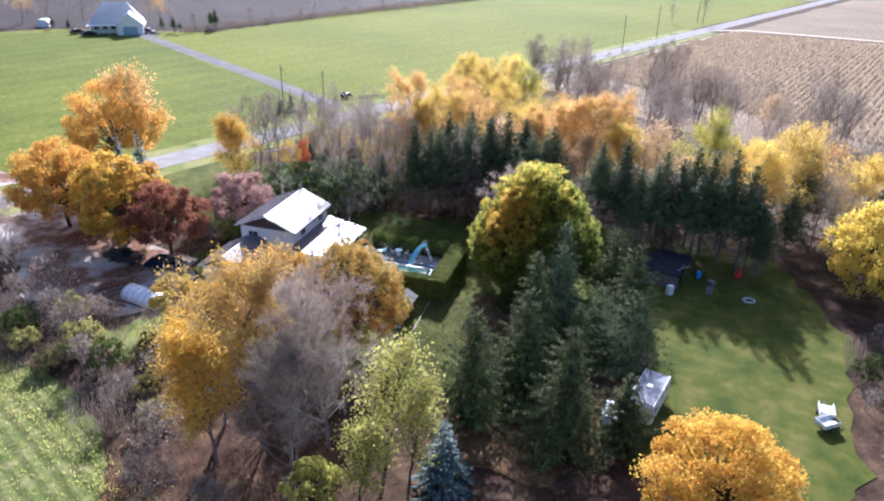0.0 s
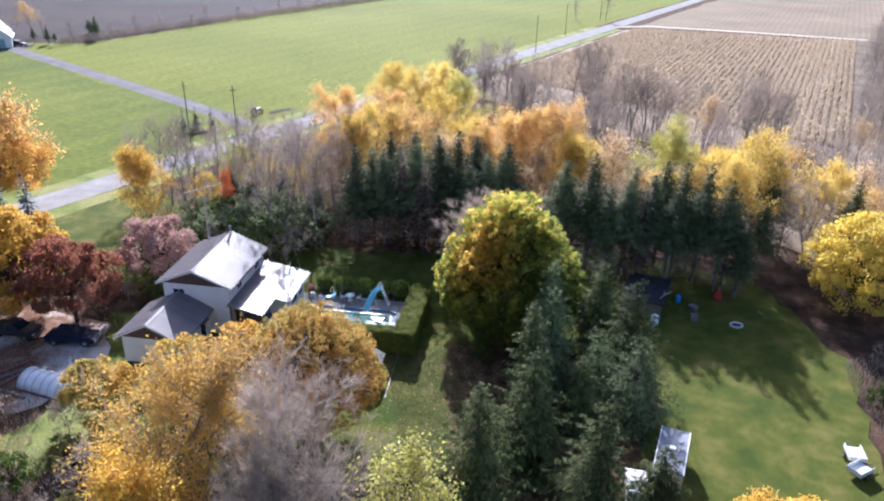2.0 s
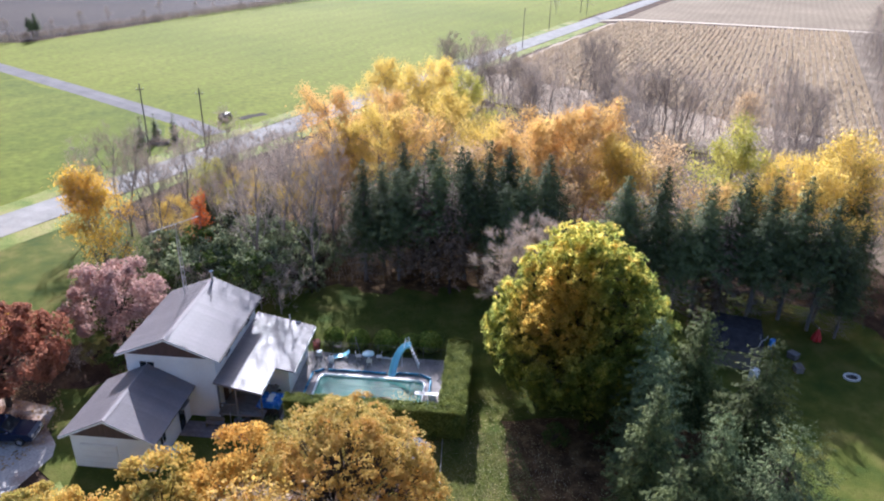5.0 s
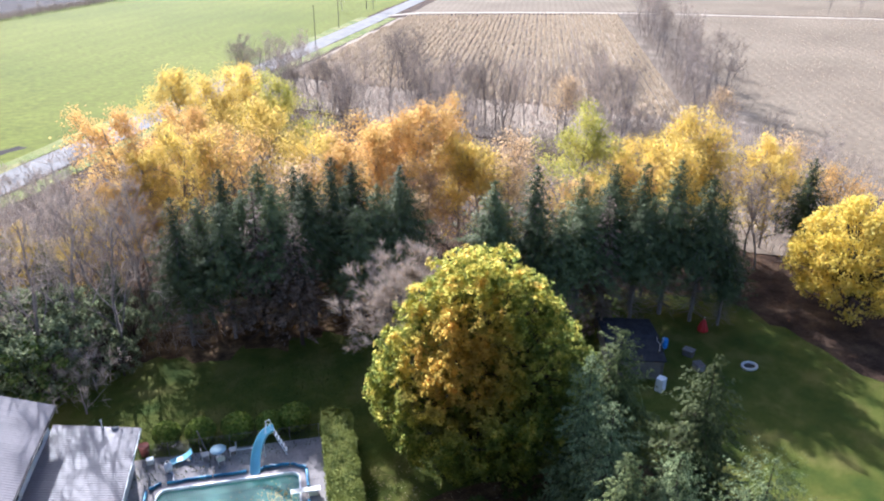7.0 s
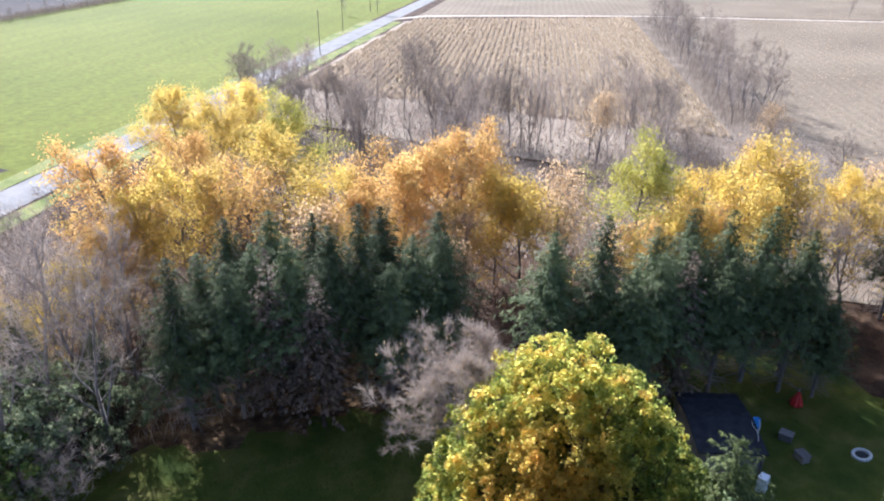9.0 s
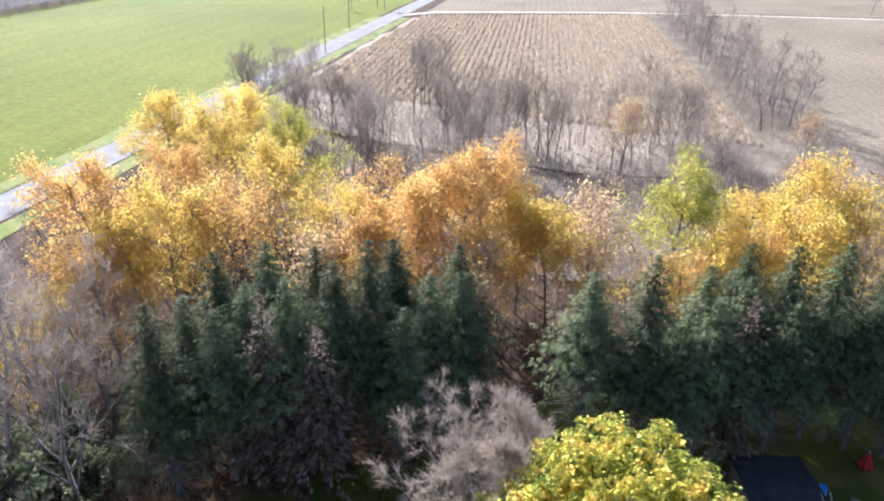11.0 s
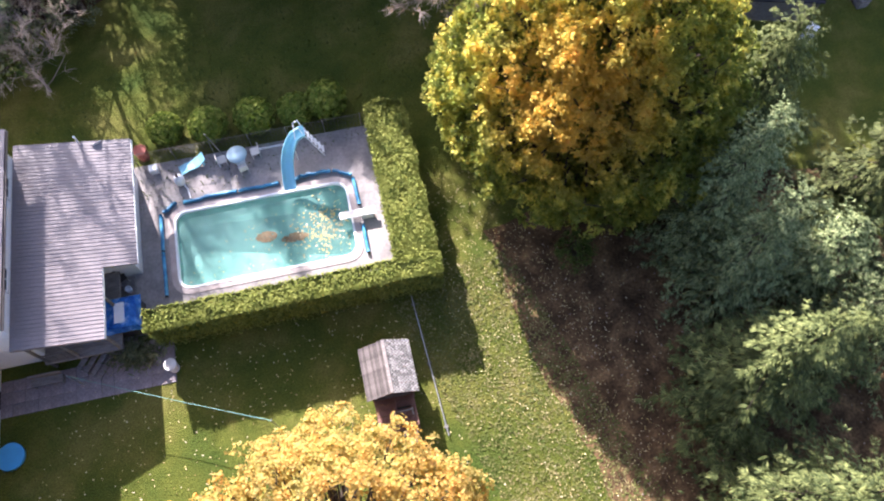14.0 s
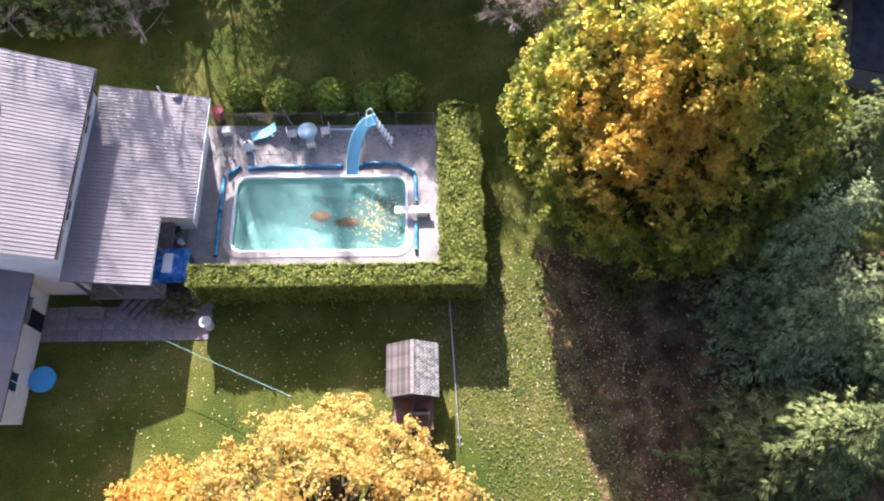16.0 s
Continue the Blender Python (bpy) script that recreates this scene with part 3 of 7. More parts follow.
patch("hay_field", [by_road(-600, 5), by_road(172, 5), by_road(330, 5), by_road(330, 128), by_road(120, 128), by_road(26, 120), by_road(-10, 160), by_road(-60, 175), by_road(-600, 190)], -0.02, hay, "bright green hay field beside the gravel road", "field", 1.0, 14)
patch("west_field", [by_road(-22, 6.8), (-33, 168), (-56, 195), (-81, 223), (-104, 249), (-122, 262), by_road(-60, 174), by_road(-600, 188), by_road(-600, 6.8)], -0.012, vignetted_hay, "hay field beyond the lane, painted deeper green for lens vignetting", "field", 1.5, 12)
patch("ploughed_field", [by_road(-620, 192), by_road(-60, 178), by_road(-8, 163), by_road(28, 123), by_road(120, 131), by_road(330, 131), by_road(1400, 140), by_road(1400, 700), by_road(-620, 700)], -0.02, plough, "dark ploughed field beyond the hay field", "field", 1.0, 20)
patch("far_green_field", [by_road(333, 5), by_road(1400, 5), by_road(1400, 128), by_road(333, 128)], -0.02, tan_soil, "pale harvested field far along the road", "field", 1.0, 20)
patch("corn_field", [by_road(42, -8), by_road(174, -8), (196, 262), (181, 252), (98, 139), (74, 128), (58, 140), (40, 165)], -0.02, corn_row_soil, "rows of cut corn stubble in tan soil", "field", 1.2, 9)
patch("east_field", [(108, 133), (190, 246), (203, 258), (270, 209), (420, 95), (330, -60), (130, 60), (84, 98)], -0.02, tan_soil, "pale tan harvested field", "field", 1.2, 12)
patch("north_field", [by_road(184, -8), by_road(1400, -8), (1500, 700), (1300, 0), (440, 100), (272, 215), (200, 268)], -0.02, tan_soil, "pale harvested field beyond the dirt lane", "field", 1.0, 18)
patch("meadow", [(-24, 0), (-24.5, 30), (-25, 43), (-28.5, 49), (-33, 55), (-38, 58.5), (-44, 60), (-60, 66), (-95, 80), (-140, 60), (-120, 0)], -0.01, meadow_mat, "mown meadow with pale cut lines", "meadow", 0.7, 2.5)
patch("lawn", [(-23, 58), (-14, 56), (-2, 57), (3, 55), (7, 60), (20, 46), (30, 42), (36.8, 47), (39.8, 57), (45, 65.5), (45.6, 70), (45.4, 78), (45.6, 86), (39, 90), (27, 97), (14, 101), (2, 103), (-9, 101), (-16, 101), (-22, 98), (-23, 88), (-31, 86), (-30, 76), (-25, 70)], -0.01, grass, "green lawn strewn with yellow leaves", "lawn", 0.8, 2.0, hole=BASIN)
patch("roadside_lawn", [(-84, 84), (-68, 96), (-52, 114), (-44, 122), (-36, 126), (-30, 120), (-27, 108), (-24, 98), (-32, 92), (-44, 96), (-58, 92)], -0.01, grass, "green grass strip beside the road", "lawn", 0.9, 2.5)
patch("needle_bed", [(4.8, 75.6), (9, 75.4), (16, 73.4), (24, 69), (23, 62), (20.5, 59.5), (15, 49), (9, 44), (2.5, 47), (2.2, 56), (2.7, 61), (3.1, 64), (3.7, 68.5), (4.2, 73)], 0.004, needles_ground, "reddish brown needle litter under the spruces", "ground", 0.5, 1.2)
patch("driveway", [(-29.5, 77), (-31, 84), (-38, 87), (-46, 92), (-57, 101), (-76, 116), (-82, 110), (-64, 92), (-52, 80), (-47, 72), (-39, 69), (-33, 69)], 0.0, drive_mat, "gravel driveway partly covered in red-brown leaves", "driveway", 0.6, 2.0)
patch("yard_soil", [(-33, 68.5), (-28, 74.5), (-24, 70), (-25, 62), (-31, 60), (-36, 64)], 0.0, verge, "dry weedy grass beside the greenhouse", "ground", 0.5, 1.5)
bank_mat = surface("hedgerow_dry_grass", [(0.12, 0.095, 0.07), (0.19, 0.152, 0.112), (0.27, 0.22, 0.165)], 0.15, 2.0, 0.95, 0.5, vary=0.35, depth=0.12)
patch("hedgerow_bank", [(82, 134), (96, 116), (196, 250), (202, 262), (193, 268), (180, 258)], 0.004, bank_mat, "dry grey-brown grass under the hedgerow", "ground", 1.0, 4)
patch("thicket_ground", [(47, 106), (62, 84), (84, 98), (104, 130), (96, 138), (74, 128), (58, 140), (40, 165), (20, 185), (8, 160), (14, 134)], 0.012, bank_mat, "pale brown grass under the bare thicket", "ground", 1.0, 4)
patch("spruce_floor", [(-5, 100), (-2, 98.6), (0, 99.2), (3, 97.4), (6, 98.2), (9, 96.6), (13, 97), (18, 98), (22, 100), (20, 106), (8, 112), (-4, 110), (-8, 103)], 0.008, needles_ground, "brown needle floor under the spruce row", "ground", 0.9, 0.9)
ribbon("road", [by_road(a, 0) for a in (-620, -300, -150, -60, 0, 60, 120, 178, 300, 500, 900, 1400)], 6.6, 0.03, gravel, "straight pale gravel country road", "road")
for k, side in enumerate((-5.3, 5.0)):
    patch("road_verge_%d" % (k + 1), [by_road(-620, side - 1.6), by_road(172, side - 1.6), by_road(172, side + 1.6), by_road(-620, side + 1.6)], 0.006, verge, "rough grass verge along the gravel road", "verge", 0.35, 6)
ribbon("farm_lane", [(-24.5, 161.5), (-30, 169.5), (-40, 181), (-53.6, 196.7), (-78, 224), (-105, 254)], 4.6, 0.03, asphalt, "grey lane to the far house", "lane")
patch("farmyard", [(-103, 250), (-99, 257), (-105, 264), (-118, 258), (-113, 251)], 0.02, asphalt, "grey paved yard before the far house", "yard", 0.4, 3)
ribbon("dirt_lane", [by_road(178, -2), (122, 301), (150, 288), (196, 265), (267, 213), (340, 160), (430, 97)], 3.2, 0.03, dirt_lane, "pale dirt lane between the fields", "lane")


# ---- trees ----
def dense_crown(rng, h, r, base, blobs, n, size, squash=1.0, inner=0.35, waist=0.48, lump=1.0, tuft=0.0):
    """Leaf clumps over many rounded boughs, and the limbs that carry them."""
    mid = np.array([0, 0, base + (h - base) * waist])
    half = np.array([r, r, (h - base) * (1 - waist)])
    k = np.arange(blobs) + 0.5
    zz, ang = 1 - 1.75 * k / blobs, k * 2.39996
    ring = np.sqrt(np.maximum(0.05, 1 - zz * zz))
    if waist < 0.45:
        ring = np.where(zz < 0, 1 + 0.16 * zz, ring)
    d = unit(np.stack([ring * np.cos(ang), ring * np.sin(ang), zz], 1) + rng.normal(size=(blobs, 3)) * 0.09)
    inset = k % 5 < 1 if lump == 1 else rng.random(blobs) < 0.03
    c = mid + d * half * np.where(inset, 0.45, rng.uniform(0.68, 0.93, blobs))[:, None]
    low = c[:, 2] < mid[2]
    c[low, 2] = mid[2] + (c[low, 2] - mid[2]) * waist / (1 - waist)
    taper = 1 - (0.25 if waist > 0.45 else 0.36) * np.clip((c[:, 2:3] - mid[2]) / half[2], 0, 1)
    c[:, :2] *= taper
    br = r * rng.uniform(0.13, 0.27, blobs) * lump * (90 / blobs) ** 0.2
    if tuft:
        tufts = n // 18
        pick = rng.integers(0, blobs, tufts)
        q = unit(rng.normal(size=(tufts, 3)) * 0.8 + unit(c[pick] - mid) * 1.1 + [0, 0, 0.35])
        heart = c[pick] + q * (br[pick] * rng.uniform(0.55, 1.12, tufts))[:, None]
        wide = tuft * rng.uniform(0.6, 1.35, tufts)
        of = np.repeat(np.arange(tufts), 18)
        w = unit(rng.normal(size=(len(of), 3)) * 0.75 + q[of] + [0, 0, 0.35])
        pos = heart[of] + w * (wide[of] * rng.uniform(0.45, 1.0, len(of)))[:, None]
        pos[:, 2] = np.maximum(pos[:, 2], base * 0.7)
        leaves = leaf_data(rng, pos, w + rng.normal(size=pos.shape) * 0.55 + [0, 0, 0.5], size)
    else:
        pick = rng.integers(0, blobs, n)
        out = unit(c[pick] - mid)
        q = unit(rng.normal(size=(n, 3)) + out * 1.1 + [0, 0, 0.25])
        pos = c[pick] + q * (br[pick] * rng.uniform(inner, 1.2 - 0.1 * (inner > 0.5), n))[:, None] * [1, 1, 0.85 * squash]
        pos[:, 2] = np.maximum(pos[:, 2], base * 0.7)
        leaves = leaf_data(rng, pos, q + rng.normal(size=(n, 3)) * 0.9, size)
    segs = []
    fork = np.array([rng.normal() * 0.1 * r * 0.3, rng.normal() * 0.03 * r, base + (h - base) * 0.18])
    tr = 0.016 * h + 0.05
    segs.append([0, 0, -0.1, *(fork * 0.5), tr * 1.25, tr])
    segs.append([*(fork * 0.5), *fork, tr, tr * 0.85])
    for k in range(blobs):
        m = fork + (c[k] - fork) * 0.5 + np.array([0, 0, 0.12 * (h - base)]) * rng.uniform(-0.2, 1)
        segs.append([*fork, *m, tr * 0.45, tr * 0.26])
        segs.append([*m, *c[k], tr * 0.26, tr * 0.08])
        for j in range(2):
            e = c[k] + unit(rng.normal(size=3) + (c[k] - mid) / r) * br[k] * 0.9
            segs.append([*c[k], *e, tr * 0.1, tr * 0.03])
    return leaves, tube_data(segs, 6)


def limbs(rng, h, depth, spread=0.55, split=2.6, lean=0.25, trunk=0.24, shrink=0.76):
    """A leader with side limbs that fork twice; returns the segments and the tips with their headings."""
    segs, tips = [], []
    up = np.array([0, 0, 1.0])

    def stem(p, d, length, rad, n, bend):
        pts = [p]
        for k in range(n):
            q = p + d * length / n
            segs.append([*p, *q, rad * (1 - 0.75 * k / n), rad * (1 - 0.75 * (k + 1) / n)])
            p = q
            d = unit(d + rng.normal(size=3) * 0.09 + up * bend)
            pts.append(p)
        return pts, d

    def along(pts, f):
        f = min(max(f, 0), 0.999) * (len(pts) - 1)
        k = int(f)
        return pts[k] + (pts[k + 1] - pts[k]) * (f - k)

    rad = h * 0.012 + 0.03
    main, _ = stem(np.array([0, 0, -0.1]), unit(up + rng.normal(size=3) * 0.05), h, rad, 8, 0.03)
    m1, m2, m3 = {6: (12, 4, 3), 7: (16, 5, 4), 8: (20, 6, 5)}[depth]
    for i in range(m1):
        f = trunk + (0.97 - trunk) * (i + rng.random()) / m1
        a = i * 2.4 + rng.normal() * 0.4
        d = unit(np.array([math.cos(a), math.sin(a), 0]) * spread * 1.6 + up * (0.75 + lean))
        length = h * (0.16 + 0.36 * (1 - (f - trunk) / (1 - trunk))) * rng.uniform(0.75, 1.2) * (0.65 + 0.6 * spread)
        length = min(length, (h * 1.02 - f * h) / max(0.3, d[2]) + 0.06 * h)
        limb, ld = stem(along(main, f), d, length, rad * (0.5 - 0.25 * f), 4, 0.05 + 0.1 * lean)
        for j in range(m2):
            g = 0.3 + 0.7 * (j + rng.random()) / m2
            w = unit(ld + rng.normal(size=3) * 0.75 + up * lean * 0.5)
            bough, bd = stem(along(limb, g), w, length * 0.42 * rng.uniform(0.7, 1.2), rad * 0.13, 2, 0.05)
            tips.append((bough[-1], bd))
            for k in range(m3):
                w2 = unit(bd + rng.normal(size=3) * 0.7 + up * lean * 0.3)
                sprig, sd = stem(along(bough, 0.25 + 0.75 * rng.random()), w2, length * 0.2 * rng.uniform(0.6, 1.3), rad * 0.06, 1, 0)
                tips.append((sprig[-1], sd))
    return np.array(segs), tips


def twigs(rng, tips, per, length, width=0.02, droop=0.0):
    """Sprays of thin twigs at the tips of the limbs."""
    p = np.array([t[0] for t in tips for _ in range(per)])
    d = np.array([t[1] for t in tips for _ in range(per)])
    d = unit(d + rng.normal(size=d.shape) * 0.55 + [0, 0, 0.2 - droop])
    s = length * rng.uniform(0.5, 1.3, len(p))
    nor = unit(np.cross(d, rng.normal(size=d.shape)))
    return leaf_data(rng, p + d * s[:, None] * 0.45 - d * length * 0.2, nor, width, length / width, 0.0, d)


def tip_leaves(rng, tips, per, size, reach):
    p = np.array([t[0] for t in tips for _ in range(per)]) + rng.normal(size=(len(tips) * per, 3)) * reach
    return leaf_data(rng, p, rng.normal(size=p.shape) + [0, 0, 0.4], size)


def fan_data(rng, pos, nor, axis, size, blades=3):
    """Each spray as a fan of narrow shoots."""
    a = unit(axis)
    b = unit(np.cross(unit(nor), a))
    s = np.ones(len(pos)) * size
    root = pos - a * s[:, None] * 0.95
    out = []
    for t in np.linspace(-0.62, 0.62, blades):
        d = unit(a * math.cos(t) + b * math.sin(t) + rng.normal(size=pos.shape) * 0.12)
        out.append(leaf_data(rng, root + d * s[:, None] * 0.95, nor + rng.normal(size=pos.shape) * 0.3, s * 0.27, 6.5, -0.15, d))
    return merge(*out)


def spruce_data(rng, h, r, base, levels, per, sprays, size, ragged=0.2, power=0.85, dead=0, fluff=0.25, sag=(0.3, 0.68), blades=0, wide=0.24, core=0, hang=0.0):
    """Whorls of drooping boughs with flat needle sprays; trunk and bough tubes."""
    pos, nor, axis, sz, segs, dense, dense_ax, dense_sz = [], [], [], [], [], [], [], []
    z = base + (h - base) * np.linspace(0, 1, levels) ** 0.92
    for zz in z:
        f = max(0.0, 1 - (zz - base) / (h - base))
        reach = r * f ** power + 0.12
        k = max(4, int(per * (0.45 + 0.55 * f)))
        turn = rng.uniform(0, 6.28)
        for j in range(k):
            a = turn + 6.283 * j / k + rng.normal() * 0.25
            length = reach * rng.uniform(1 - ragged * 1.6, 1 + ragged)
            drop = rng.uniform(*sag) - 0.8 * max(0, 1 - f / 0.25)
            d = np.array([math.cos(a), math.sin(a), -drop])
            side = np.array([-math.sin(a), math.cos(a), 0])
            p0 = np.array([0, 0, zz])
            if f > 0.3 and j % 2 == 0:
                segs.append([*p0, *(p0 + d * length * 0.8), 0.03, 0.01])
            m = max(2, int(sprays * (0.4 + 0.6 * length / r)))
            t = rng.uniform(0.22 if blades == 0 else 0.28, 1.0, m) ** 0.8
            off = rng.normal(size=m) * wide * length * (1.1 - t)
            up = 0.12 * length * t * t
            pp = p0 + d * (length * t)[:, None] + side * off[:, None] + np.array([0, 0, 1]) * up[:, None] + rng.normal(size=(m, 3)) * 0.06
            pos.append(pp)
            ax = d + side * (np.sign(off) * rng.uniform(0.1, 0.9, m))[:, None] + rng.normal(size=(m, 3)) * 0.15 + np.array([0, 0, 0.1])
            out = np.array([d[0], d[1], 0.0])
            ax = ax * (1 - hang) + (np.array([0, 0, -1.0]) + out * 0.45 + side * np.sign(off)[:, None] * 0.3) * hang
            axis.append(ax)
            nor.append(np.cross(ax, np.cross(np.array([0, 0, 1.0]) * (1 - 0.6 * hang) + out * (0.35 + hang), ax)) + rng.normal(size=(m, 3)) * fluff)
            if core and f > 0.1:
                pp = p0 + d * (length * rng.uniform(0.1, 0.62, core))[:, None] + side * (rng.normal(size=core) * 0.2 * length)[:, None] + rng.normal(size=(core, 3)) * 0.1
                dense.append(pp)
                dense_ax.append(d * (1 - hang) + side * rng.normal(size=core)[:, None] * 0.5 - np.array([0, 0, hang]))
                dense_sz.append(np.full(core, size * (0.5 + 0.8 * min(1, f * 1.3))))
            sz.append(np.full(m, size * ((0.42 if blades == 0 else 0.56) + (0.68 if blades == 0 else 0.54) * min(1, f * 1.6))))
    for j in range(dead):
        a, zz = rng.uniform(0, 6.283), base * (0.18 + 0.9 * (j + rng.random()) / dead)
        d = np.array([math.cos(a), math.sin(a), rng.uniform(-0.3, 0.1)]) * r * rng.uniform(0.35, 0.75)
        segs.append([0, 0, zz, *(np.array([0, 0, zz]) + d), 0.03, 0.008])
    pos.append(np.array([[0, 0, h], [0, 0, h - 0.25]]))
    axis.append(np.array([[0, 0.05, 1], [0.05, 0, 1.0]]))
    nor.append(np.array([[1.0, 0, 0], [0, 1.0, 0]]))
    sz.append(np.full(2, size * 0.6))
    pos, nor, axis, sz = (np.concatenate(v) for v in (pos, nor, axis, sz))
    segs += [[0, 0, -0.1, 0, 0, h * 0.5, 0.012 * h + 0.04, 0.008 * h + 0.02], [0, 0, h * 0.5, 0, 0, h, 0.008 * h + 0.02, 0.01]]
    needles = fan_data(rng, pos, nor, axis, sz, blades) if blades else leaf_data(rng, pos, nor, sz, 1.9, -0.12, axis)
    if core:
        dense, dense_ax = np.concatenate(dense), np.concatenate(dense_ax)
        dense_nor = unit(dense * [1, 1, 0]) * (0.4 + hang) + [0, 0, 1.0 - 0.6 * hang] + rng.normal(size=dense.shape) * 0.2
        needles = merge(needles, leaf_data(rng, dense, dense_nor, np.concatenate(dense_sz) * 0.8, 3.0, -0.12, dense_ax))
    return needles, tube_data(segs, 5)


def plant(name, m, crown, wood, leaf, wood_mat, label, category, group="", extra=None):
    """A tree or shrub as a thing with trunk, crown and, where bare, twigs."""
    t = thing(name, m, label, category, group)
    if wood is not None:
        dressed("trunk", fast_mesh("trunk", *wood), wood_mat, t)
    if crown is not None:
        me = fast_mesh("crown", *crown)
        me.shade_flat()
        dressed("crown", me, leaf, t)
    if extra is not None:
        me = fast_mesh("fine_branchwork", *extra[0])
        me.shade_flat()
        tagged(dressed("fine_branchwork", me, extra[1], t), kind="stuff")
    return t


def at(x, y, turn=0.0, s=1.0):
    return pose(x, y, -0.05, 0, 0, turn) @ Matrix.Diagonal((s, s, s, 1))


def stand(first, m):
    """A further copy with its own size and turn."""
    loc, rot, sc = m.decompose()
    c = copy_thing(first, Matrix.LocRotScale(loc, rot, None))
    c.scale = sc
    return c


def leafy_tree(seed, name, x, y, h, r, base, blobs, n, size, leaf, label, group="", wood_mat=None, inner=0.35, waist=0.48, lump=1.0, tuft=0.0, heart=None):
    rng = np.random.default_rng(seed)
    crown, wood = dense_crown(rng, h, r, base, blobs, n, size, 1.0, inner, waist, lump, tuft)
    tree = plant(name, at(x, y, seed * 37 % 360), crown, wood, leaf, wood_mat or dark_bark, label, "tree", group)
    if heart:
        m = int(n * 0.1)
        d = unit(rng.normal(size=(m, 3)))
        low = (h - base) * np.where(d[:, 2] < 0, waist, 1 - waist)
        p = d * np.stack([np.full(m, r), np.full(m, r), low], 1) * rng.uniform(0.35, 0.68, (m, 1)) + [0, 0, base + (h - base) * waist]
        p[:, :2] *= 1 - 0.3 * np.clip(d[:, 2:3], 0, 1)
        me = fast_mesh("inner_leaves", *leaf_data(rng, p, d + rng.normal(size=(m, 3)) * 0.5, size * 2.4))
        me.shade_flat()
        tagged(dressed("inner_leaves", me, heart, tree, "inner leaves with the crown's shade put into their green"), kind="stuff")
    return tree


def thin_tree(seed, name, x, y, h, depth, leaf, per_leaf, label, group="", leaf_size=0.22, reach=0.35, per_twig=5, twig=0.8, spread=0.5, split=2.5, lean=0.3, wood_mat=None, tw=None, width=0.022, trunk=0.24):
    rng = np.random.default_rng(seed)
    segs, tips = limbs(rng, h, depth, spread, split, lean, trunk)
    crown = tip_leaves(rng, tips, per_leaf, leaf_size, reach) if per_leaf else None
    return plant(name, at(x, y, seed * 53 % 360), crown, tube_data(segs, 3), leaf, wood_mat or bark, label, "tree", group, (twigs(rng, tips, per_twig, twig, width), tw or twig_mat) if per_twig else None)


def spruce(seed, name, x, y, h, r, base, levels, per, sprays, size, leaf, label, group="", ragged=0.2, power=0.85, dead=0, fluff=0.25, sag=(0.3, 0.68), blades=0, wide=0.24, core=0, hang=0.0, wood_mat=None):
    rng = np.random.default_rng(seed)
    crown, wood = spruce_data(rng, h, r, base, levels, per, sprays, size, ragged, power, dead, fluff, sag, blades, wide, core, hang)
    return plant(name, at(x, y, seed * 41 % 360), crown, wood, leaf, wood_mat or dark_bark, label, "tree", group)


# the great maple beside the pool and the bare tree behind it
leafy_tree(1, "maple_tree", 11.6, 77.9, 16.0, 7.65, 0.6, 640, 168000, 0.14, maple_leaf, "large round maple turning from green to gold beside the pool hedge", inner=0.6, waist=0.38, lump=0.85, tuft=0.36, heart=maple_inner_shade)
thin_tree(2, "bare_tree", 11.4, 87.0, 11.6, 8, tan_leaf, 3, "pale leafless tree behind the large maple", leaf_size=0.1, reach=0.25, per_twig=30, twig=1.05, width=0.019, spread=0.78, lean=0.28, tw=pale_twig, wood_mat=pale_bark, trunk=0.05)
# trees before the house
leafy_tree(3, "orange_maple", -8.5, 63.7, 11.8, 5.9, 0.8, 330, 56000, 0.12, russet_straw_leaf, "orange and gold maple on the lawn by the playhouse", inner=0.5, lump=0.85, tuft=0.4)
leafy_tree(4, "orange_maple", -14.6, 66.2, 9.2, 3.5, 0.6, 50, 16000, 0.15, orange_leaf, "small red-orange maple on the lawn near the house")
leafy_tree(29, "golden_tree", -26.6, 66.0, 7.2, 3.0, 0.5, 40, 9000, 0.17, straw_leaf, "yellow-green tree beside the greenhouse")
leafy_tree(5, "golden_tree", -19.8, 65.8, 8.6, 3.5, 0.5, 50, 13000, 0.17, straw_leaf, "golden tree near the garage corner")
thin_tree(6, "golden_tree", -18.0, 51.0, 15.4, 8, tawny_leaf, 20, "tall golden tree with thinning leaves", leaf_size=0.15, reach=0.42, per_twig=6, twig=0.9, spread=0.5, trunk=0.14, tw=pale_twig)
thin_tree(7, "golden_tree", -17.4, 46.4, 12.0, 7, gold_leaf, 34, "dense golden tree at the edge of the wood", leaf_size=0.14, reach=0.45, per_twig=3, twig=0.7, spread=0.42, trunk=0.12)
thin_tree(8, "amber_tree", -14.0, 57.0, 12.0, 8, tan_leaf, 3, "thinning amber tree with many bare twigs", leaf_size=0.16, reach=0.45, per_twig=6, twig=1.0, spread=0.6, tw=pale_twig, trunk=0.14)
thin_tree(9, "bare_tree", -8.4, 48.4, 15.0, 8, None, 0, "large leafless grey tree with fine twigs", tw=pale_twig, wood_mat=pale_bark, per_twig=16, twig=1.3, spread=0.62, lean=0.35, width=0.02, trunk=0.1)
thin_tree(10, "bare_tree", -10.8, 44.2, 12.0, 8, None, 0, "leafless grey tree with fine twigs", per_twig=14, twig=1.2, spread=0.62, lean=0.35, width=0.02, trunk=0.1)
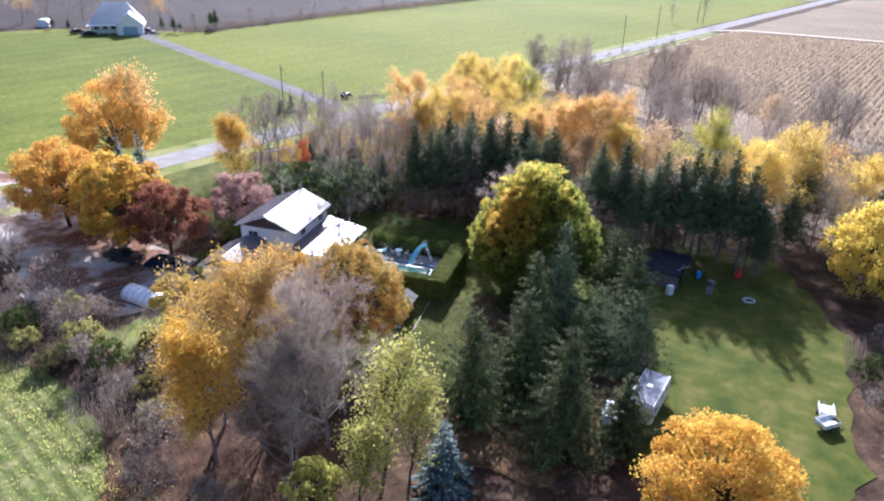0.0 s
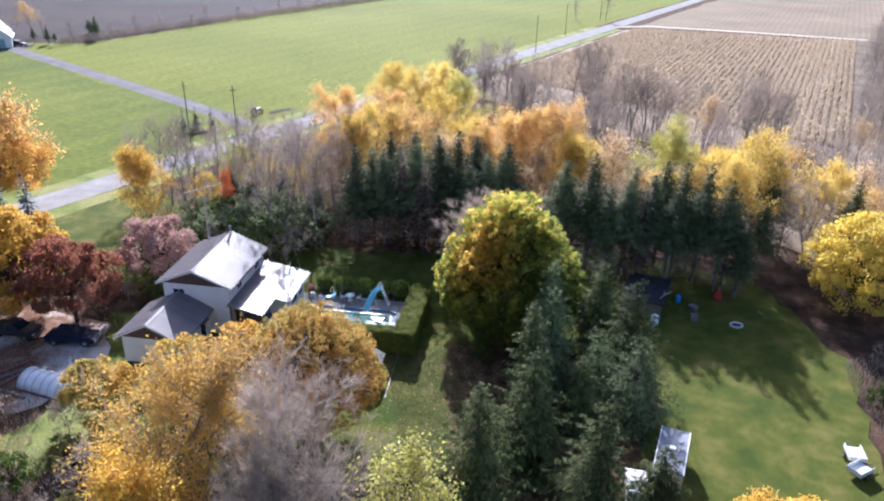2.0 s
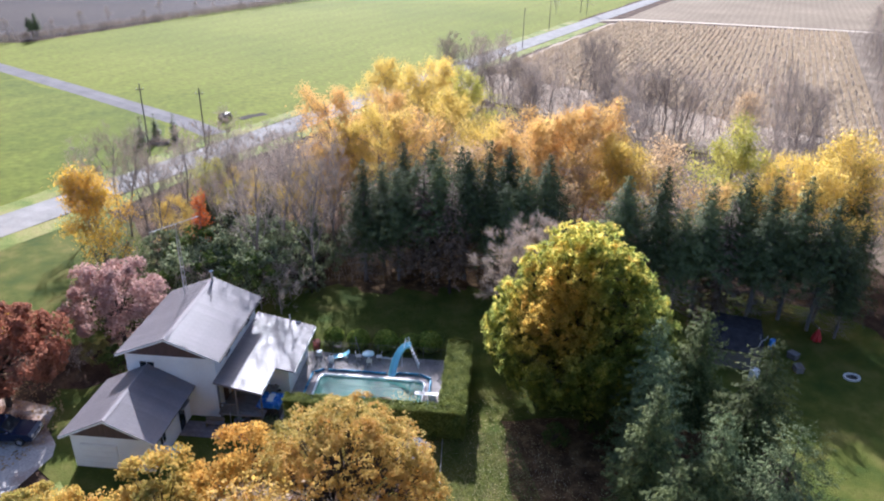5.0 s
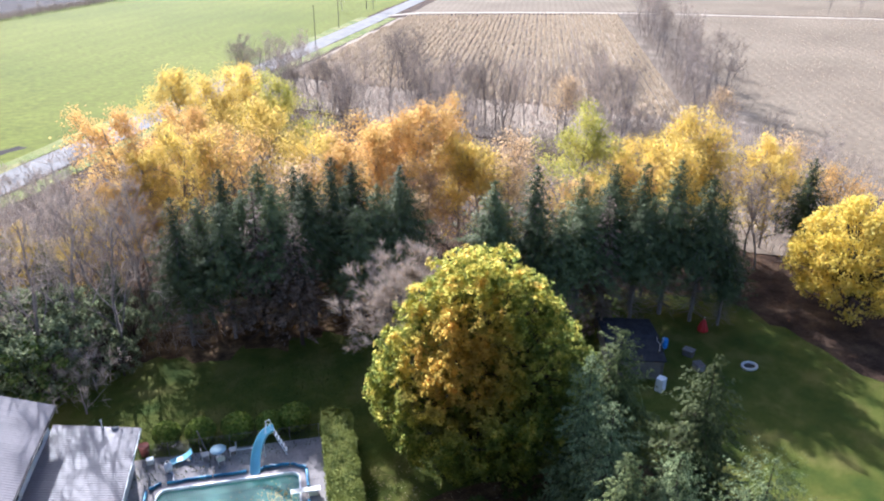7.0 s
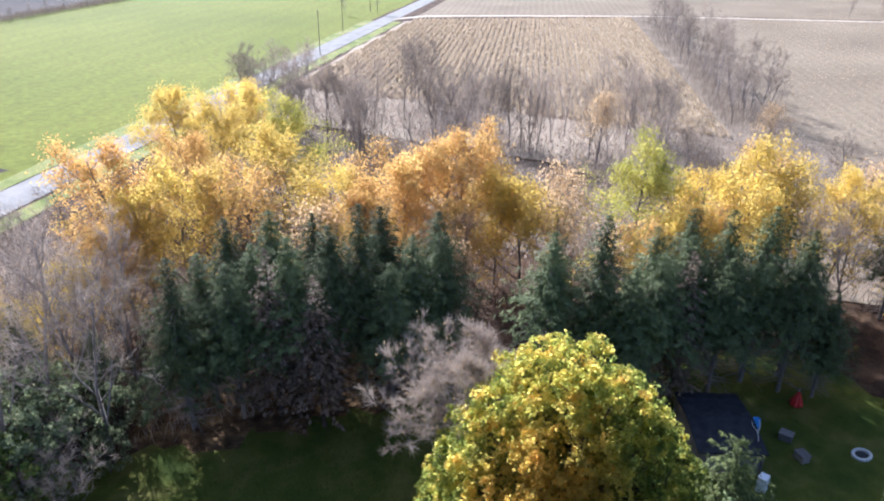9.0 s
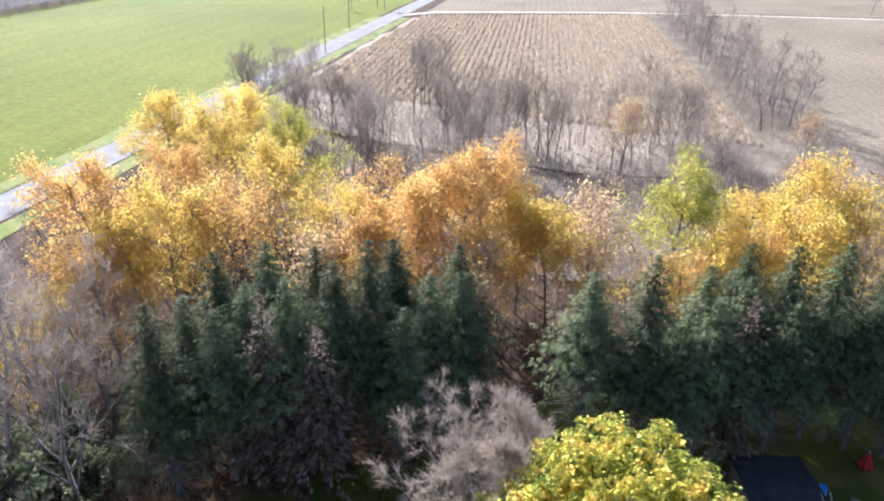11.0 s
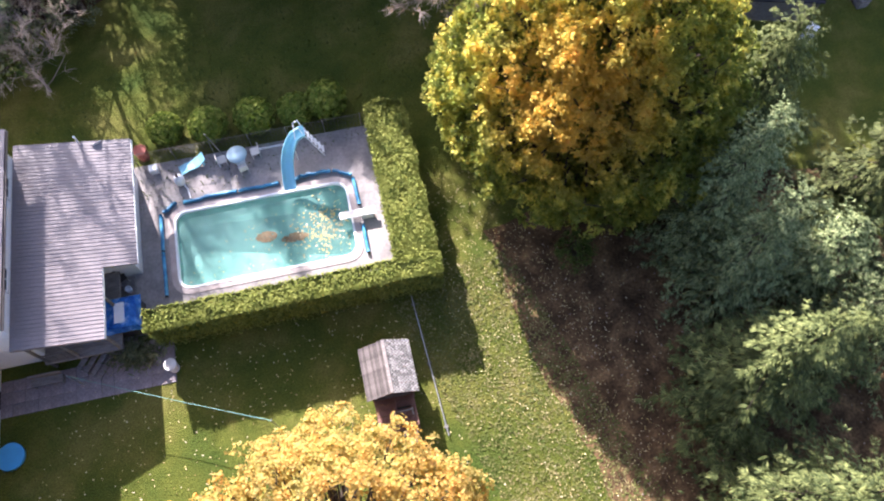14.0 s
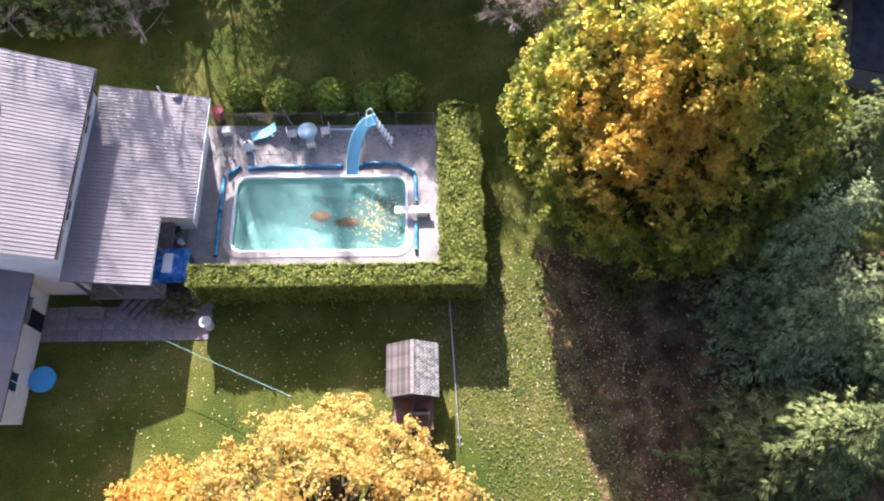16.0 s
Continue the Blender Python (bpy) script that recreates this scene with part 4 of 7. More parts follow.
thin_tree(11, "lime_tree", -3.4, 46.6, 11.4, 7, lime_leaf, 6, "slender tree with sparse lime-yellow leaves", leaf_size=0.18, reach=0.4, per_twig=3, twig=0.8, spread=0.36, lean=0.45, trunk=0.12, wood_mat=dark_bark)
thin_tree(12, "lime_tree", -1.4, 44.6, 9.4, 7, lime_leaf, 6, "slender tree with sparse pale yellow leaves", leaf_size=0.18, reach=0.4, per_twig=3, twig=0.7, spread=0.36, lean=0.45, trunk=0.12, wood_mat=dark_bark)
thin_tree(13, "lime_tree", -5.0, 42.0, 8.4, 7, lime_leaf, 7, "small leafy tree with lime leaves", leaf_size=0.18, reach=0.4, per_twig=3, twig=0.7, spread=0.42, lean=0.35, trunk=0.1, wood_mat=dark_bark)
leafy_tree(14, "yellow_shrub", -9.0, 42.6, 3.2, 2.4, 0.4, 22, 4200, 0.16, lime_leaf, "low spreading yellow-green shrub at the wood's edge")
spruce(15, "blue_spruce", 1.3, 44.2, 6.6, 2.5, 0.3, 26, 13, 7, 0.3, blue_needle, "small blue spruce with silvery boughs")
leafy_tree(16, "golden_tree", 21.0, 39.8, 9.9, 5.6, 0.8, 120, 31000, 0.16, pale_gold_leaf, "bright golden-orange tree at the end of the lawn")
# trees by the driveway and the road
leafy_tree(17, "orange_tree", -53.2, 113.0, 15.6, 7.8, 2.2, 60, 19000, 0.24, orange_leaf, "tall open orange tree beside the road")
thin_tree(18, "orange_tree", -49.8, 113.8, 16.6, 7, amber_leaf, 9, "tall thinning orange tree beside the road", leaf_size=0.26, reach=0.5, per_twig=5, twig=1.2, spread=0.55, tw=pale_twig, width=0.03)
leafy_tree(19, "golden_tree", -51.8, 92.4, 12.2, 6.6, 1.6, 70, 20900, 0.24, orange_leaf, "broad orange tree beside the driveway")
leafy_tree(20, "golden_tree", -41.6, 87.6, 12.4, 5.8, 1.4, 60, 19000, 0.27, gold_leaf, "golden-orange tree beside the driveway")
leafy_tree(21, "red_tree", -34.6, 84.4, 10.0, 4.8, 1.8, 55, 16150, 0.23, red_leaf, "dark red round tree beside the driveway")
leafy_tree(22, "pink_tree", -27.2, 92.8, 8.4, 4.5, 0.7, 45, 14250, 0.20, pink_leaf, "dusty pink tree behind the house")
spruce(23, "spruce_tree", -42.6, 97.6, 12.6, 3.0, 0.6, 30, 11, 6, 0.45, blue_needle, "blue-green spruce among the golden trees")
spruce(24, "spruce_tree", -46.0, 98.6, 11.6, 2.8, 0.6, 28, 11, 6, 0.45, blue_needle, "blue-green spruce among the golden trees")
thin_tree(25, "yellow_tree", -31.4, 106.4, 11.8, 7, gold_leaf, 20, "narrow golden tree behind the house", leaf_size=0.17, reach=0.45, per_twig=4, twig=0.9, spread=0.36, trunk=0.08)
thin_tree(26, "scarlet_tree", -20.9, 106.4, 9.0, 6, scarlet_leaf, 8, "slim scarlet tree behind the house", leaf_size=0.15, reach=0.22, per_twig=2, twig=0.5, spread=0.11, lean=0.9, trunk=0.1)
leafy_tree(27, "yellow_tree", 52.6, 77.2, 12.0, 6.1, 0.6, 150, 27000, 0.2, lemon_leaf, "broad bright yellow tree at the edge of the lawn")

# the spruces in the middle of the lawn
mid_spruces = [(10.0, 62.2, 12.2, 2.9, 31, 0.6), (3.8, 53.2, 11.2, 4.6, 32, 0.68), (11.4, 49.0, 12.0, 4.5, 33, 0.68), (20.9, 66.8, 11.0, 3.5, 34, 0.46), (20.6, 74.2, 9.4, 3.3, 35, 0.5), (14.6, 61.6, 7.0, 2.8, 42, 0.6), (16.6, 49.4, 7.4, 2.9, 37, 0.65), (8.8, 57.0, 11.0, 4.1, 38, 0.65)]
for x, y, h, r, seed, full in mid_spruces:
    spruce(seed, "spruce_tree", x, y, h, r, 0.3, int(h * 2.9), 11, 24, 0.19, lawn_needle, "dark green spruce in the group on the lawn", "spruces on the lawn", 0.4, full, 0, 0.35, (0.05, 0.45), 5, 0.17, 8, 0.5)
for x, y, h, r, seed in [(19.4, 61.0, 9.0, 4.1, 41), (13.2, 66.8, 10.9, 2.6, 36), (13.9, 69.7, 12.2, 2.3, 40), (17.4, 65.2, 7.0, 2.8, 44)]:
    spruce(seed, "pine_tree", x, y, h, r, 0.3, int(h * 3.1), 12, 26, 0.13, pine_needle, "soft grey-green pine in the group on the lawn", "spruces on the lawn", 0.4, 0.44, 0, 0.55, (0.0, 0.4), 5, 0.2, 8, 0.5)

# the spruce rows north of the lawn: five to copy from
row_kinds = [spruce(50 + k, "spruce_tree", *p, 14.0, 3.7, 4.6 + 0.6 * k, 38, 12, 12, 0.24, needle, "tall dark spruce in the row behind the lawn", "spruce row", 0.42, 0.76, 110, 0.35, (0.05, 0.42), 3, 0.24, 3, 0.45, wood_mat=bark) for k, p in enumerate([(-3.6, 101.6), (1.4, 106.6), (7.6, 104.4), (16.4, 100.4), (22.0, 92.8)])]
row_spots = [(-1.2, 104.4, 1.0), (2.4, 103.4, 0.98), (4.8, 106.4, 1.02), (4.4, 100.8, 0.97), (7.2, 99.8, 0.98), (9.8, 100.4, 1.0), (10.8, 97.4, 0.96), (13.4, 98.8, 1.0), (0.0, 101.0, 0.94), (12.6, 102.8, 0.98), (15.0, 97.6, 0.9), 
             (24.6, 90.4, 0.99), (26.4, 88.8, 0.94), (28.4, 88.2, 0.97), (31.6, 88.6, 0.96), (35.4, 88.4, 1.02), (37.2, 86.2, 1.02), (38.8, 83.8, 0.9), (33.6, 86.4, 0.95), (40.6, 85.2, 0.86), (52.0, 96.0, 0.95), (57.4, 86.8, 0.86), (30.0, 90.6, 0.9), (34.2, 91.0, 0.9), (38.0, 89.6, 0.85), (46.8, 88.4, 0.75), (40.6, 82.0, 0.66)]
for k, (x, y, s) in enumerate(row_spots):
    stand(row_kinds[k % 5], at(x, y, k * 67 % 360, s) @ Matrix.Diagonal((1.04, 1.04, 0.9 + 0.045 * (k * 7 % 6), 1)))
for k, (x, y, s) in enumerate([(-17.6, 106.6, 0.62), (-13.6, 108.0, 0.7), (-9.0, 107.4, 0.5), (-20.6, 109.6, 0.58)]):
    stand(row_kinds[k], at(x, y, k * 97, s))
spruce(60, "dying_spruce", 2.6, 100.0, 14.0, 3.2, 3.4, 34, 12, 13, 0.2, brown_needle, "browning half-dead spruce in the row", "spruce row", 0.4, 0.8, 30, 0.8)
spruce(61, "dying_spruce", 5.0, 97.2, 12.6, 3.0, 3.4, 32, 12, 13, 0.2, brown_needle, "browning half-dead spruce in the row", "spruce row", 0.4, 0.8, 30, 0.8)
spruce(62, "dying_spruce", 30.2, 87.2, 13.0, 2.8, 2.0, 30, 11, 12, 0.22, brown_needle, "browning larch among the spruces", "spruce row", 0.35, 0.7)

# yellow and orange trees behind the spruces
def airy(seed, name, x, y, h, leaf, label, spread, per=28):
    return thin_tree(seed, name, x, y, h, 7, leaf, per, label, "autumn wood", leaf_size=0.16, reach=0.45, per_twig=1, twig=0.9, spread=spread, lean=0.22, trunk=0.08, wood_mat=bark, tw=pale_twig)


band = {"yellow": [airy(70, "yellow_tree", 5.6, 151.5, 13.4, yellow_leaf, "golden yellow tree in the wood", 0.8, 30),
                   airy(71, "yellow_tree", 50.6, 96.8, 14.4, yellow_leaf, "bright yellow tree in the wood", 0.72)],
        "amber": [airy(72, "amber_tree", 26.6, 113.8, 14.4, amber_leaf, "pale orange tree in the wood", 0.7),
                  airy(73, "amber_tree", 19.6, 113.0, 13.4, amber_leaf, "pale orange tree in the wood", 0.62)],
        "lime": [airy(74, "lime_tree", 39.6, 102.6, 14.0, wood_lime_leaf, "yellow-green tree in the wood", 0.66)],
        "thin": [thin_tree(75, "tan_tree", 33.6, 106.0, 12.0, 6, tan_leaf, 11, "thin tan-leaved tree in the wood", "autumn wood", leaf_size=0.17, reach=0.6, per_twig=4, twig=1.0),
                 thin_tree(76, "tan_tree", 5.2, 118.6, 12.5, 6, amber_leaf, 12, "thin amber tree in the wood", "autumn wood", leaf_size=0.17, reach=0.6, per_twig=4, twig=1.0)]}
band_spots = {"yellow": [(-14.0, 114.0, 0.5), (-24.5, 112.0, 0.45), (-10.0, 116.5, 0.6), (-17.5, 119.0, 0.5), (29.0, 106.4, 0.85), (46.0, 100.0, 0.8), (13.6, 150.5, 1.0), (0.0, 119.6, 0.95), (11.8, 126.6, 0.98), (13.6, 115.0, 0.85), (44.4, 95.2, 0.95), (8.8, 142.0, 0.95), (58.6, 92.0, 0.85), (-3.0, 122.0, 0.8), (38.0, 97.2, 0.72), (28.6, 110.4, 0.8)],
              "amber": [(-4.6, 127.0, 1.0), (15.4, 111.8, 0.9), (23.4, 112.4, 0.98), (-6.0, 120.0, 0.7), (4.6, 134.0, 0.85)],
              "lime": [(15.6, 138.4, 0.95), (-20.6, 117.5, 0.6)],
              "thin": [(85.0, 122.0, 0.75), (8.0, 122.0, 1.0), (62.0, 134.0, 0.9), (17.8, 120.0, 1.0), (30.8, 103.0, 0.9), (57.0, 101.0, 1.0), (22.6, 106.8, 0.8), (42.0, 97.0, 0.8), (64.0, 94.0, 0.9), (60.5, 84.0, 0.85), (10.5, 112.0, 0.9), (34.0, 98.0, 0.8), (19.5, 103.5, 0.7), (2.0, 128.0, 0.9)]}
for key, spots in band_spots.items():
    for k, (x, y, s) in enumerate(spots):
        stand(band[key][k % len(band[key])], at(x, y, k * 83 % 360 + 20, s))

# bare woods towards the road and the corn
bare_kinds = [thin_tree(80 + k, "bare_tree", x, y, 11.5, 6, None, 0, "leafless grey tree in the wood", "bare wood", per_twig=5, twig=1.3, spread=sp, lean=0.4, width=0.026, trunk=0.2, wood_mat=pale_bark if k % 2 else bark, tw=pale_twig if k % 2 else twig_mat) for k, (x, y, sp) in enumerate([(34, 165, 0.4), (48, 150, 0.5), (64, 138, 0.55), (30, 192, 0.35)])]
rw = random.Random(5)
placed = 0
while placed < 40:
    x, y = rw.uniform(8, 84), rw.uniform(104, 205)
    off = (Vector((x, y)) - R0)
    if off.dot(RN) > -13 or y > 268 - 1.42 * x or y < 158 - 0.92 * x or y < 108:
        continue
    stand(bare_kinds[placed % 4], at(x, y, rw.uniform(0, 360), rw.uniform(0.75, 1.15)))
    placed += 1
# the thicket along the near edge of the corn field
for k in range(48):
    x = rw.uniform(21, 82)
    y = 141 + 39 * max(0.0, (84 - x) / 60) ** 1.7 + rw.uniform(-12, 9)
    if (Vector((x, y)) - R0).dot(RN) < -12:
        stand(bare_kinds[k % 4], at(x, y, rw.uniform(0, 360), rw.uniform(0.7, 1.1)))
for k, (x, y, s) in enumerate([(-31, 118, 1.0), (-28.5, 121, 1.05), (-24, 116, 1.1), (-22.5, 122, 1.0), (-17, 118, 1.05), (-14, 124, 0.9), (-10.5, 111, 1.1), (-6.5, 108, 1.1), (-12.5, 102.5, 1.35), (-9.2, 100.5, 1.2), (-15.5, 101.0, 1.25), (-34, 115, 0.8), (-19, 110, 0.9), (-9, 131, 0.9), (-16, 130, 0.8), (-2, 138, 0.8), (-26, 128, 0.75), (-33, 122, 1.0), (-20, 126, 1.05), (-25.5, 107.5, 1.0), (-12, 119, 1.05), (-28, 113, 0.95), (-5, 116, 1.0), (-17.5, 112.5, 1.1), (-36, 119, 0.9), (-53, 79, 0.8), (-49, 74, 0.75), (-56, 75, 0.8), (-58, 84, 0.85), (37.0, 43.0, 0.55), (40.0, 45.5, 0.5), (42.0, 49.0, 0.5), (53.5, 88.5, 0.85), (55.5, 91.5, 0.9), (52.5, 92.5, 0.8), (66, 88, 0.8), (70, 96, 0.9), (75, 104, 0.9), (69, 108, 0.9)]):
    stand(bare_kinds[(k + 1) % 4], at(x, y, k * 47, s))
# the hedgerow of bare trees between the fields
for k in range(30):
    t = (k / 29) ** 1.3
    x, y = 101 + 90 * t + rw.uniform(-2, 6), 140 + 118 * t + rw.uniform(-5, 2)
    stand(bare_kinds[k % 4], at(x, y, k * 71, rw.uniform(0.7, 1.15)))
for k, (x, y, s) in enumerate([(109, 318, 0.9), (96, 318, 0.7), (262, 226, 0.55), (276, 222, 0.5)]):
    stand(bare_kinds[k % 4], at(x, y, k * 71, s))

# shrubs
shrub_kinds = [leafy_tree(100, "shrub", -15.5, 97.6, 6.4, 3.0, 0.3, 33, 1900, 0.26, shrub_green, "green shrub at the edge of the wood", "wood edge shrubs"),
               leafy_tree(101, "shrub", -18.0, 101.6, 7.4, 3.2, 0.3, 36, 1900, 0.26, olive_leaf, "grey-green shrub at the edge of the wood", "wood edge shrubs"),
               thin_tree(102, "bare_shrub", -12.8, 95.6, 4.6, 6, None, 0, "pale leafless arching shrub", "wood edge shrubs", per_twig=6, twig=0.8, spread=0.8, lean=0.05, tw=pale_twig, trunk=0.12),
               leafy_tree(103, "shrub", -35.5, 61.5, 3.6, 2.2, 0.2, 26, 1900, 0.2, dusty_lime_leaf, "yellow-green shrub beside the meadow", "meadow shrubs"),
               thin_tree(104, "bare_shrub", -40.5, 66.5, 3.8, 6, dull_leaf, 2, "brown leafless shrub beside the meadow", "meadow shrubs", leaf_size=0.16, per_twig=6, twig=0.7, spread=0.8, lean=0.1, trunk=0.12)]
for k, spots in enumerate([[(-19.0, 99.6, 1.0), (-24.0, 98.0, 0.8), (-21.4, 103.4, 1.1), (-29.6, 97.4, 0.55), (-23.6, 84.8, 0.45), (-26.4, 87.6, 0.5), (-43.0, 63.8, 0.6), (-31.2, 58.4, 0.62), (43.5, 60.0, 0.5), (49.1, 62.0, 0.6), (51.0, 58.0, 0.7), (11.5, 72.2, 0.4), (8.0, 71.8, 0.35)],
                            [(-12.4, 101.2, 0.95), (-14.6, 98.6, 0.9), (-10.6, 105.0, 0.8), (-13.6, 104.4, 1.0), (-9.6, 99.6, 0.5), (-16.8, 98.4, 0.85), (-20.0, 101.0, 0.9), (-8.2, 103.4, 0.65), (-22.4, 99.4, 0.9), (-17.0, 105.4, 1.0), (-24.6, 104.0, 0.9), (-28.0, 101.4, 0.6), (45.5, 55.0, 0.5), (47.5, 58.6, 0.55), (43.9, 51.0, 0.5)],
                            [(-14.8, 96.8, 0.9), (-11.8, 98.6, 1.1), (-19.8, 98.0, 1.1), (-30.2, 88.6, 0.6), (40.9, 55.6, 0.5), (38.5, 46.5, 0.6), (47.9, 66.4, 0.5)],
                            [(-39.6, 68.6, 0.8), (-41.5, 62.0, 0.7), (-26.5, 55.4, 0.6), (-28.5, 61.5, 0.7), (-37.6, 58.4, 0.6), (-24.0, 50.6, 0.7), (-23.2, 58.6, 0.7), (-29.0, 90.0, 0.6)],
                            [(-46.0, 68.0, 1.2), (-44.0, 72.5, 1.3), (-37.0, 63.0, 1.1), (-33.0, 58.5, 1.0), (-36.5, 67.5, 0.9), (-28.0, 53.0, 1.0), (-25.8, 57.4, 1.1), (-22.5, 47.5, 1.1), (-21.0, 42.0, 1.1), (-49.0, 66.5, 1.2), (-52.0, 70.0, 1.3), (-46.5, 63.5, 1.0), (-20.5, 57.0, 1.0), (-16.0, 40.0, 0.9), (-29.5, 65.5, 0.8), (-32.4, 90.4, 0.7)]]):
    for j, (x, y, s) in enumerate(spots):
        stand(shrub_kinds[k], at(x, y, j * 59, s))


def scatter(name, count, seed, inside, z, size, stretch, upright, material, label, category, step=None):
    """Many small leaves, stalks or twigs over an area, as one thing that nobody could count."""
    rng = np.random.default_rng(seed)
    x, y = inside(rng, count)
    n = len(x)
    pos = np.stack([x, y, np.full(n, z) + size * stretch * 0.45 * upright * rng.uniform(0.6, 1.1, n)], 1)
    if upright:
        ax = np.stack([rng.normal(size=n) * 0.3, rng.normal(size=n) * 0.3, np.ones(n)], 1)
        co, tr = leaf_data(rng, pos, np.cross(ax, rng.normal(size=(n, 3))), size, stretch, 0.1, ax)
    else:
        co, tr = leaf_data(rng, pos, rng.normal(size=(n, 3)) * 0.3 + [0, 0, 1], size, stretch, 0.15)
    me = fast_mesh(name, co, tr)
    me.shade_flat()
    return tagged(dressed(name, me, material), label, category, kind="stuff")


def rect_by_road(a0, a1, c0, c1, keep=None):
    def pick(rng, n):
        a, c = rng.uniform(a0, a1, n), rng.uniform(c0, c1, n)
        x, y = R0.x + RD.x * a + RN.x * c, R0.y + RD.y * a + RN.y * c
        if keep is not None:
            k = keep(x, y)
            x, y = x[k], y[k]
        return x, y
    return pick


def corn_rows(rng, n):
    d, s = np.array([0.59, 0.807]), np.array([0.807, -0.59])
    row = rng.integers(-4, 56, n) * 1.6
    t = rng.uniform(-40, 150, n)
    p = np.array([30.0, 190.0])[None] + d * t[:, None] + s * (row + rng.normal(size=n) * 0.25)[:, None]
    x, y = p[:, 0], p[:, 1]
    k = (y > 262 - 1.35 * x) & (y > 139 + 1.36 * (x - 98) + 3) & ((x - R0.x) * RN.x + (y - R0.y) * RN.y < -10) & (y < 298 - 0.42 * (x - 110) - 4)
    return x[k], y[k]


def disc(cx, cy, rx, ry, keep=None):
    def pick(rng, n):
        a, r = rng.uniform(0, 6.283, n), np.sqrt(rng.uniform(0, 1, n))
        return cx + rx * r * np.cos(a), cy + ry * r * np.sin(a)
    return pick


scatter("grass_tufts", 11000, 61, lambda rng, n: (rng.uniform(-1.5, 5.2, n), rng.uniform(55.5, 74.5, n)), 0.02, 0.095, 1.2, 0, tuft_grass, "short tufted lawn grass between the hedge and the spruces", "grass")
scatter("corn_stubble", 130000, 1, corn_rows, 0, 0.36, 2.6, 1, corn_leaf, "rows of dry tan corn stalks", "corn stubble")
scatter("dry_weeds", 4000, 40, lambda rng, n: (lambda x, y: (x[(y > 262 - 1.35 * x) & (0.807 * x - 0.59 * y < -36) & ((x - R0.x) * RN.x + (y - R0.y) * RN.y < -10) & (y < 298 - 0.42 * (x - 110) - 4)], y[(y > 262 - 1.35 * x) & (0.807 * x - 0.59 * y < -36) & ((x - R0.x) * RN.x + (y - R0.y) * RN.y < -10) & (y < 298 - 0.42 * (x - 110) - 4)]))(rng.uniform(35, 150, n), rng.uniform(130, 300, n)), 0, 0.3, 3.0, 1, dull_leaf, "dry pinkish weeds over the tan field", "weeds")
scatter("field_stubble", 12000, 2, lambda rng, n: (lambda x, y: (x[(y < 1.36 * (x - 98) + 118) & (y > 95)], y[(y < 1.36 * (x - 98) + 118) & (y > 95)]))(rng.uniform(95, 300, n), rng.uniform(90, 240, n)), 0, 0.2, 1.6, 1, corn_leaf, "short pale stubble over the harvested field", "stubble")
woods = lambda x, y: (x > 3) & (y < 268 - 1.42 * x) & (y > 112 - 0.25 * x) & ((x - R0.x) * RN.x + (y - R0.y) * RN.y < -10)
scatter("undergrowth", 22000, 3, rect_by_road(-75, 60, -95, -9, woods), 0, 0.05, 70, 1, twig_mat, "dense grey-brown undergrowth in the bare wood", "undergrowth")
scatter("undergrowth", 14000, 4, rect_by_road(-75, 50, -90, -9, woods), 1.4, 0.22, 2.0, 1, dull_leaf, "tan and rusty leaves on the undergrowth", "undergrowth")
scatter("undergrowth", 7000, 5, lambda rng, n: (rng.uniform(-34, 4, n), rng.uniform(101, 128, n)), 0, 0.04, 38, 1, twig_mat, "grey brush under the bare trees behind the house", "undergrowth")
scatter("undergrowth", 9000, 6, lambda rng, n: (rng.uniform(58, 100, n), rng.uniform(82, 140, n)), 0, 0.05, 34, 1, pale_twig, "pale brush along the field's edge", "undergrowth")
scatter("undergrowth", 6000, 7, lambda rng, n: (lambda t: (101 + 90 * t + rng.normal(size=n) * 3.5 + 2, 140 + 118 * t + rng.normal(size=n) * 3))(rng.uniform(0, 1, n) ** 1.3), 0, 0.06, 34, 1, twig_mat, "grey brush along the hedgerow", "undergrowth")
scatter("undergrowth", 3500, 8, disc(-16, 46, 10, 10), 0, 0.025, 26, 1, red_leaf, "brown brush under the bare trees", "undergrowth")
scatter("undergrowth", 5000, 9, disc(-42, 66, 10, 8), 0, 0.03, 36, 1, twig_mat, "brown brush beside the meadow", "undergrowth")
scatter("undergrowth", 3500, 10, disc(-28, 57, 6, 8), 0, 0.03, 34, 1, pale_twig, "dry brush beside the meadow", "undergrowth")
scatter("undergrowth", 5000, 11, disc(46.5, 55, 5, 13), 0, 0.03, 32, 1, twig_mat, "grey brush along the lawn's edge", "undergrowth")
scatter("fallen_leaves", 2600, 12, disc(-4, 70, 17, 12), 0.02, 0.075, 1.2, 0, fallen, "yellow leaves fallen on the lawn", "leaves")
scatter("fallen_leaves", 1700, 13, disc(4, 67, 3.5, 12), 0.02, 0.065, 1.2, 0, fallen, "yellow leaves fallen on the lawn", "leaves")
scatter("fallen_leaves", 3500, 14, disc(-42, 82, 12, 9), 0.03, 0.16, 1.2, 0, tan_leaf, "brown leaves on the driveway", "leaves")
scatter("fallen_leaves", 450, 15, disc(11, 62, 7, 14), 0.03, 0.07, 1.4, 0, dull_leaf, "brown leaves under the spruces", "leaves")
scatter("grass_tufts", 8000, 16, disc(5, 90, 26, 6), 0, 0.05, 5, 1, shrub_green, "longer grass north of the pool", "grass")
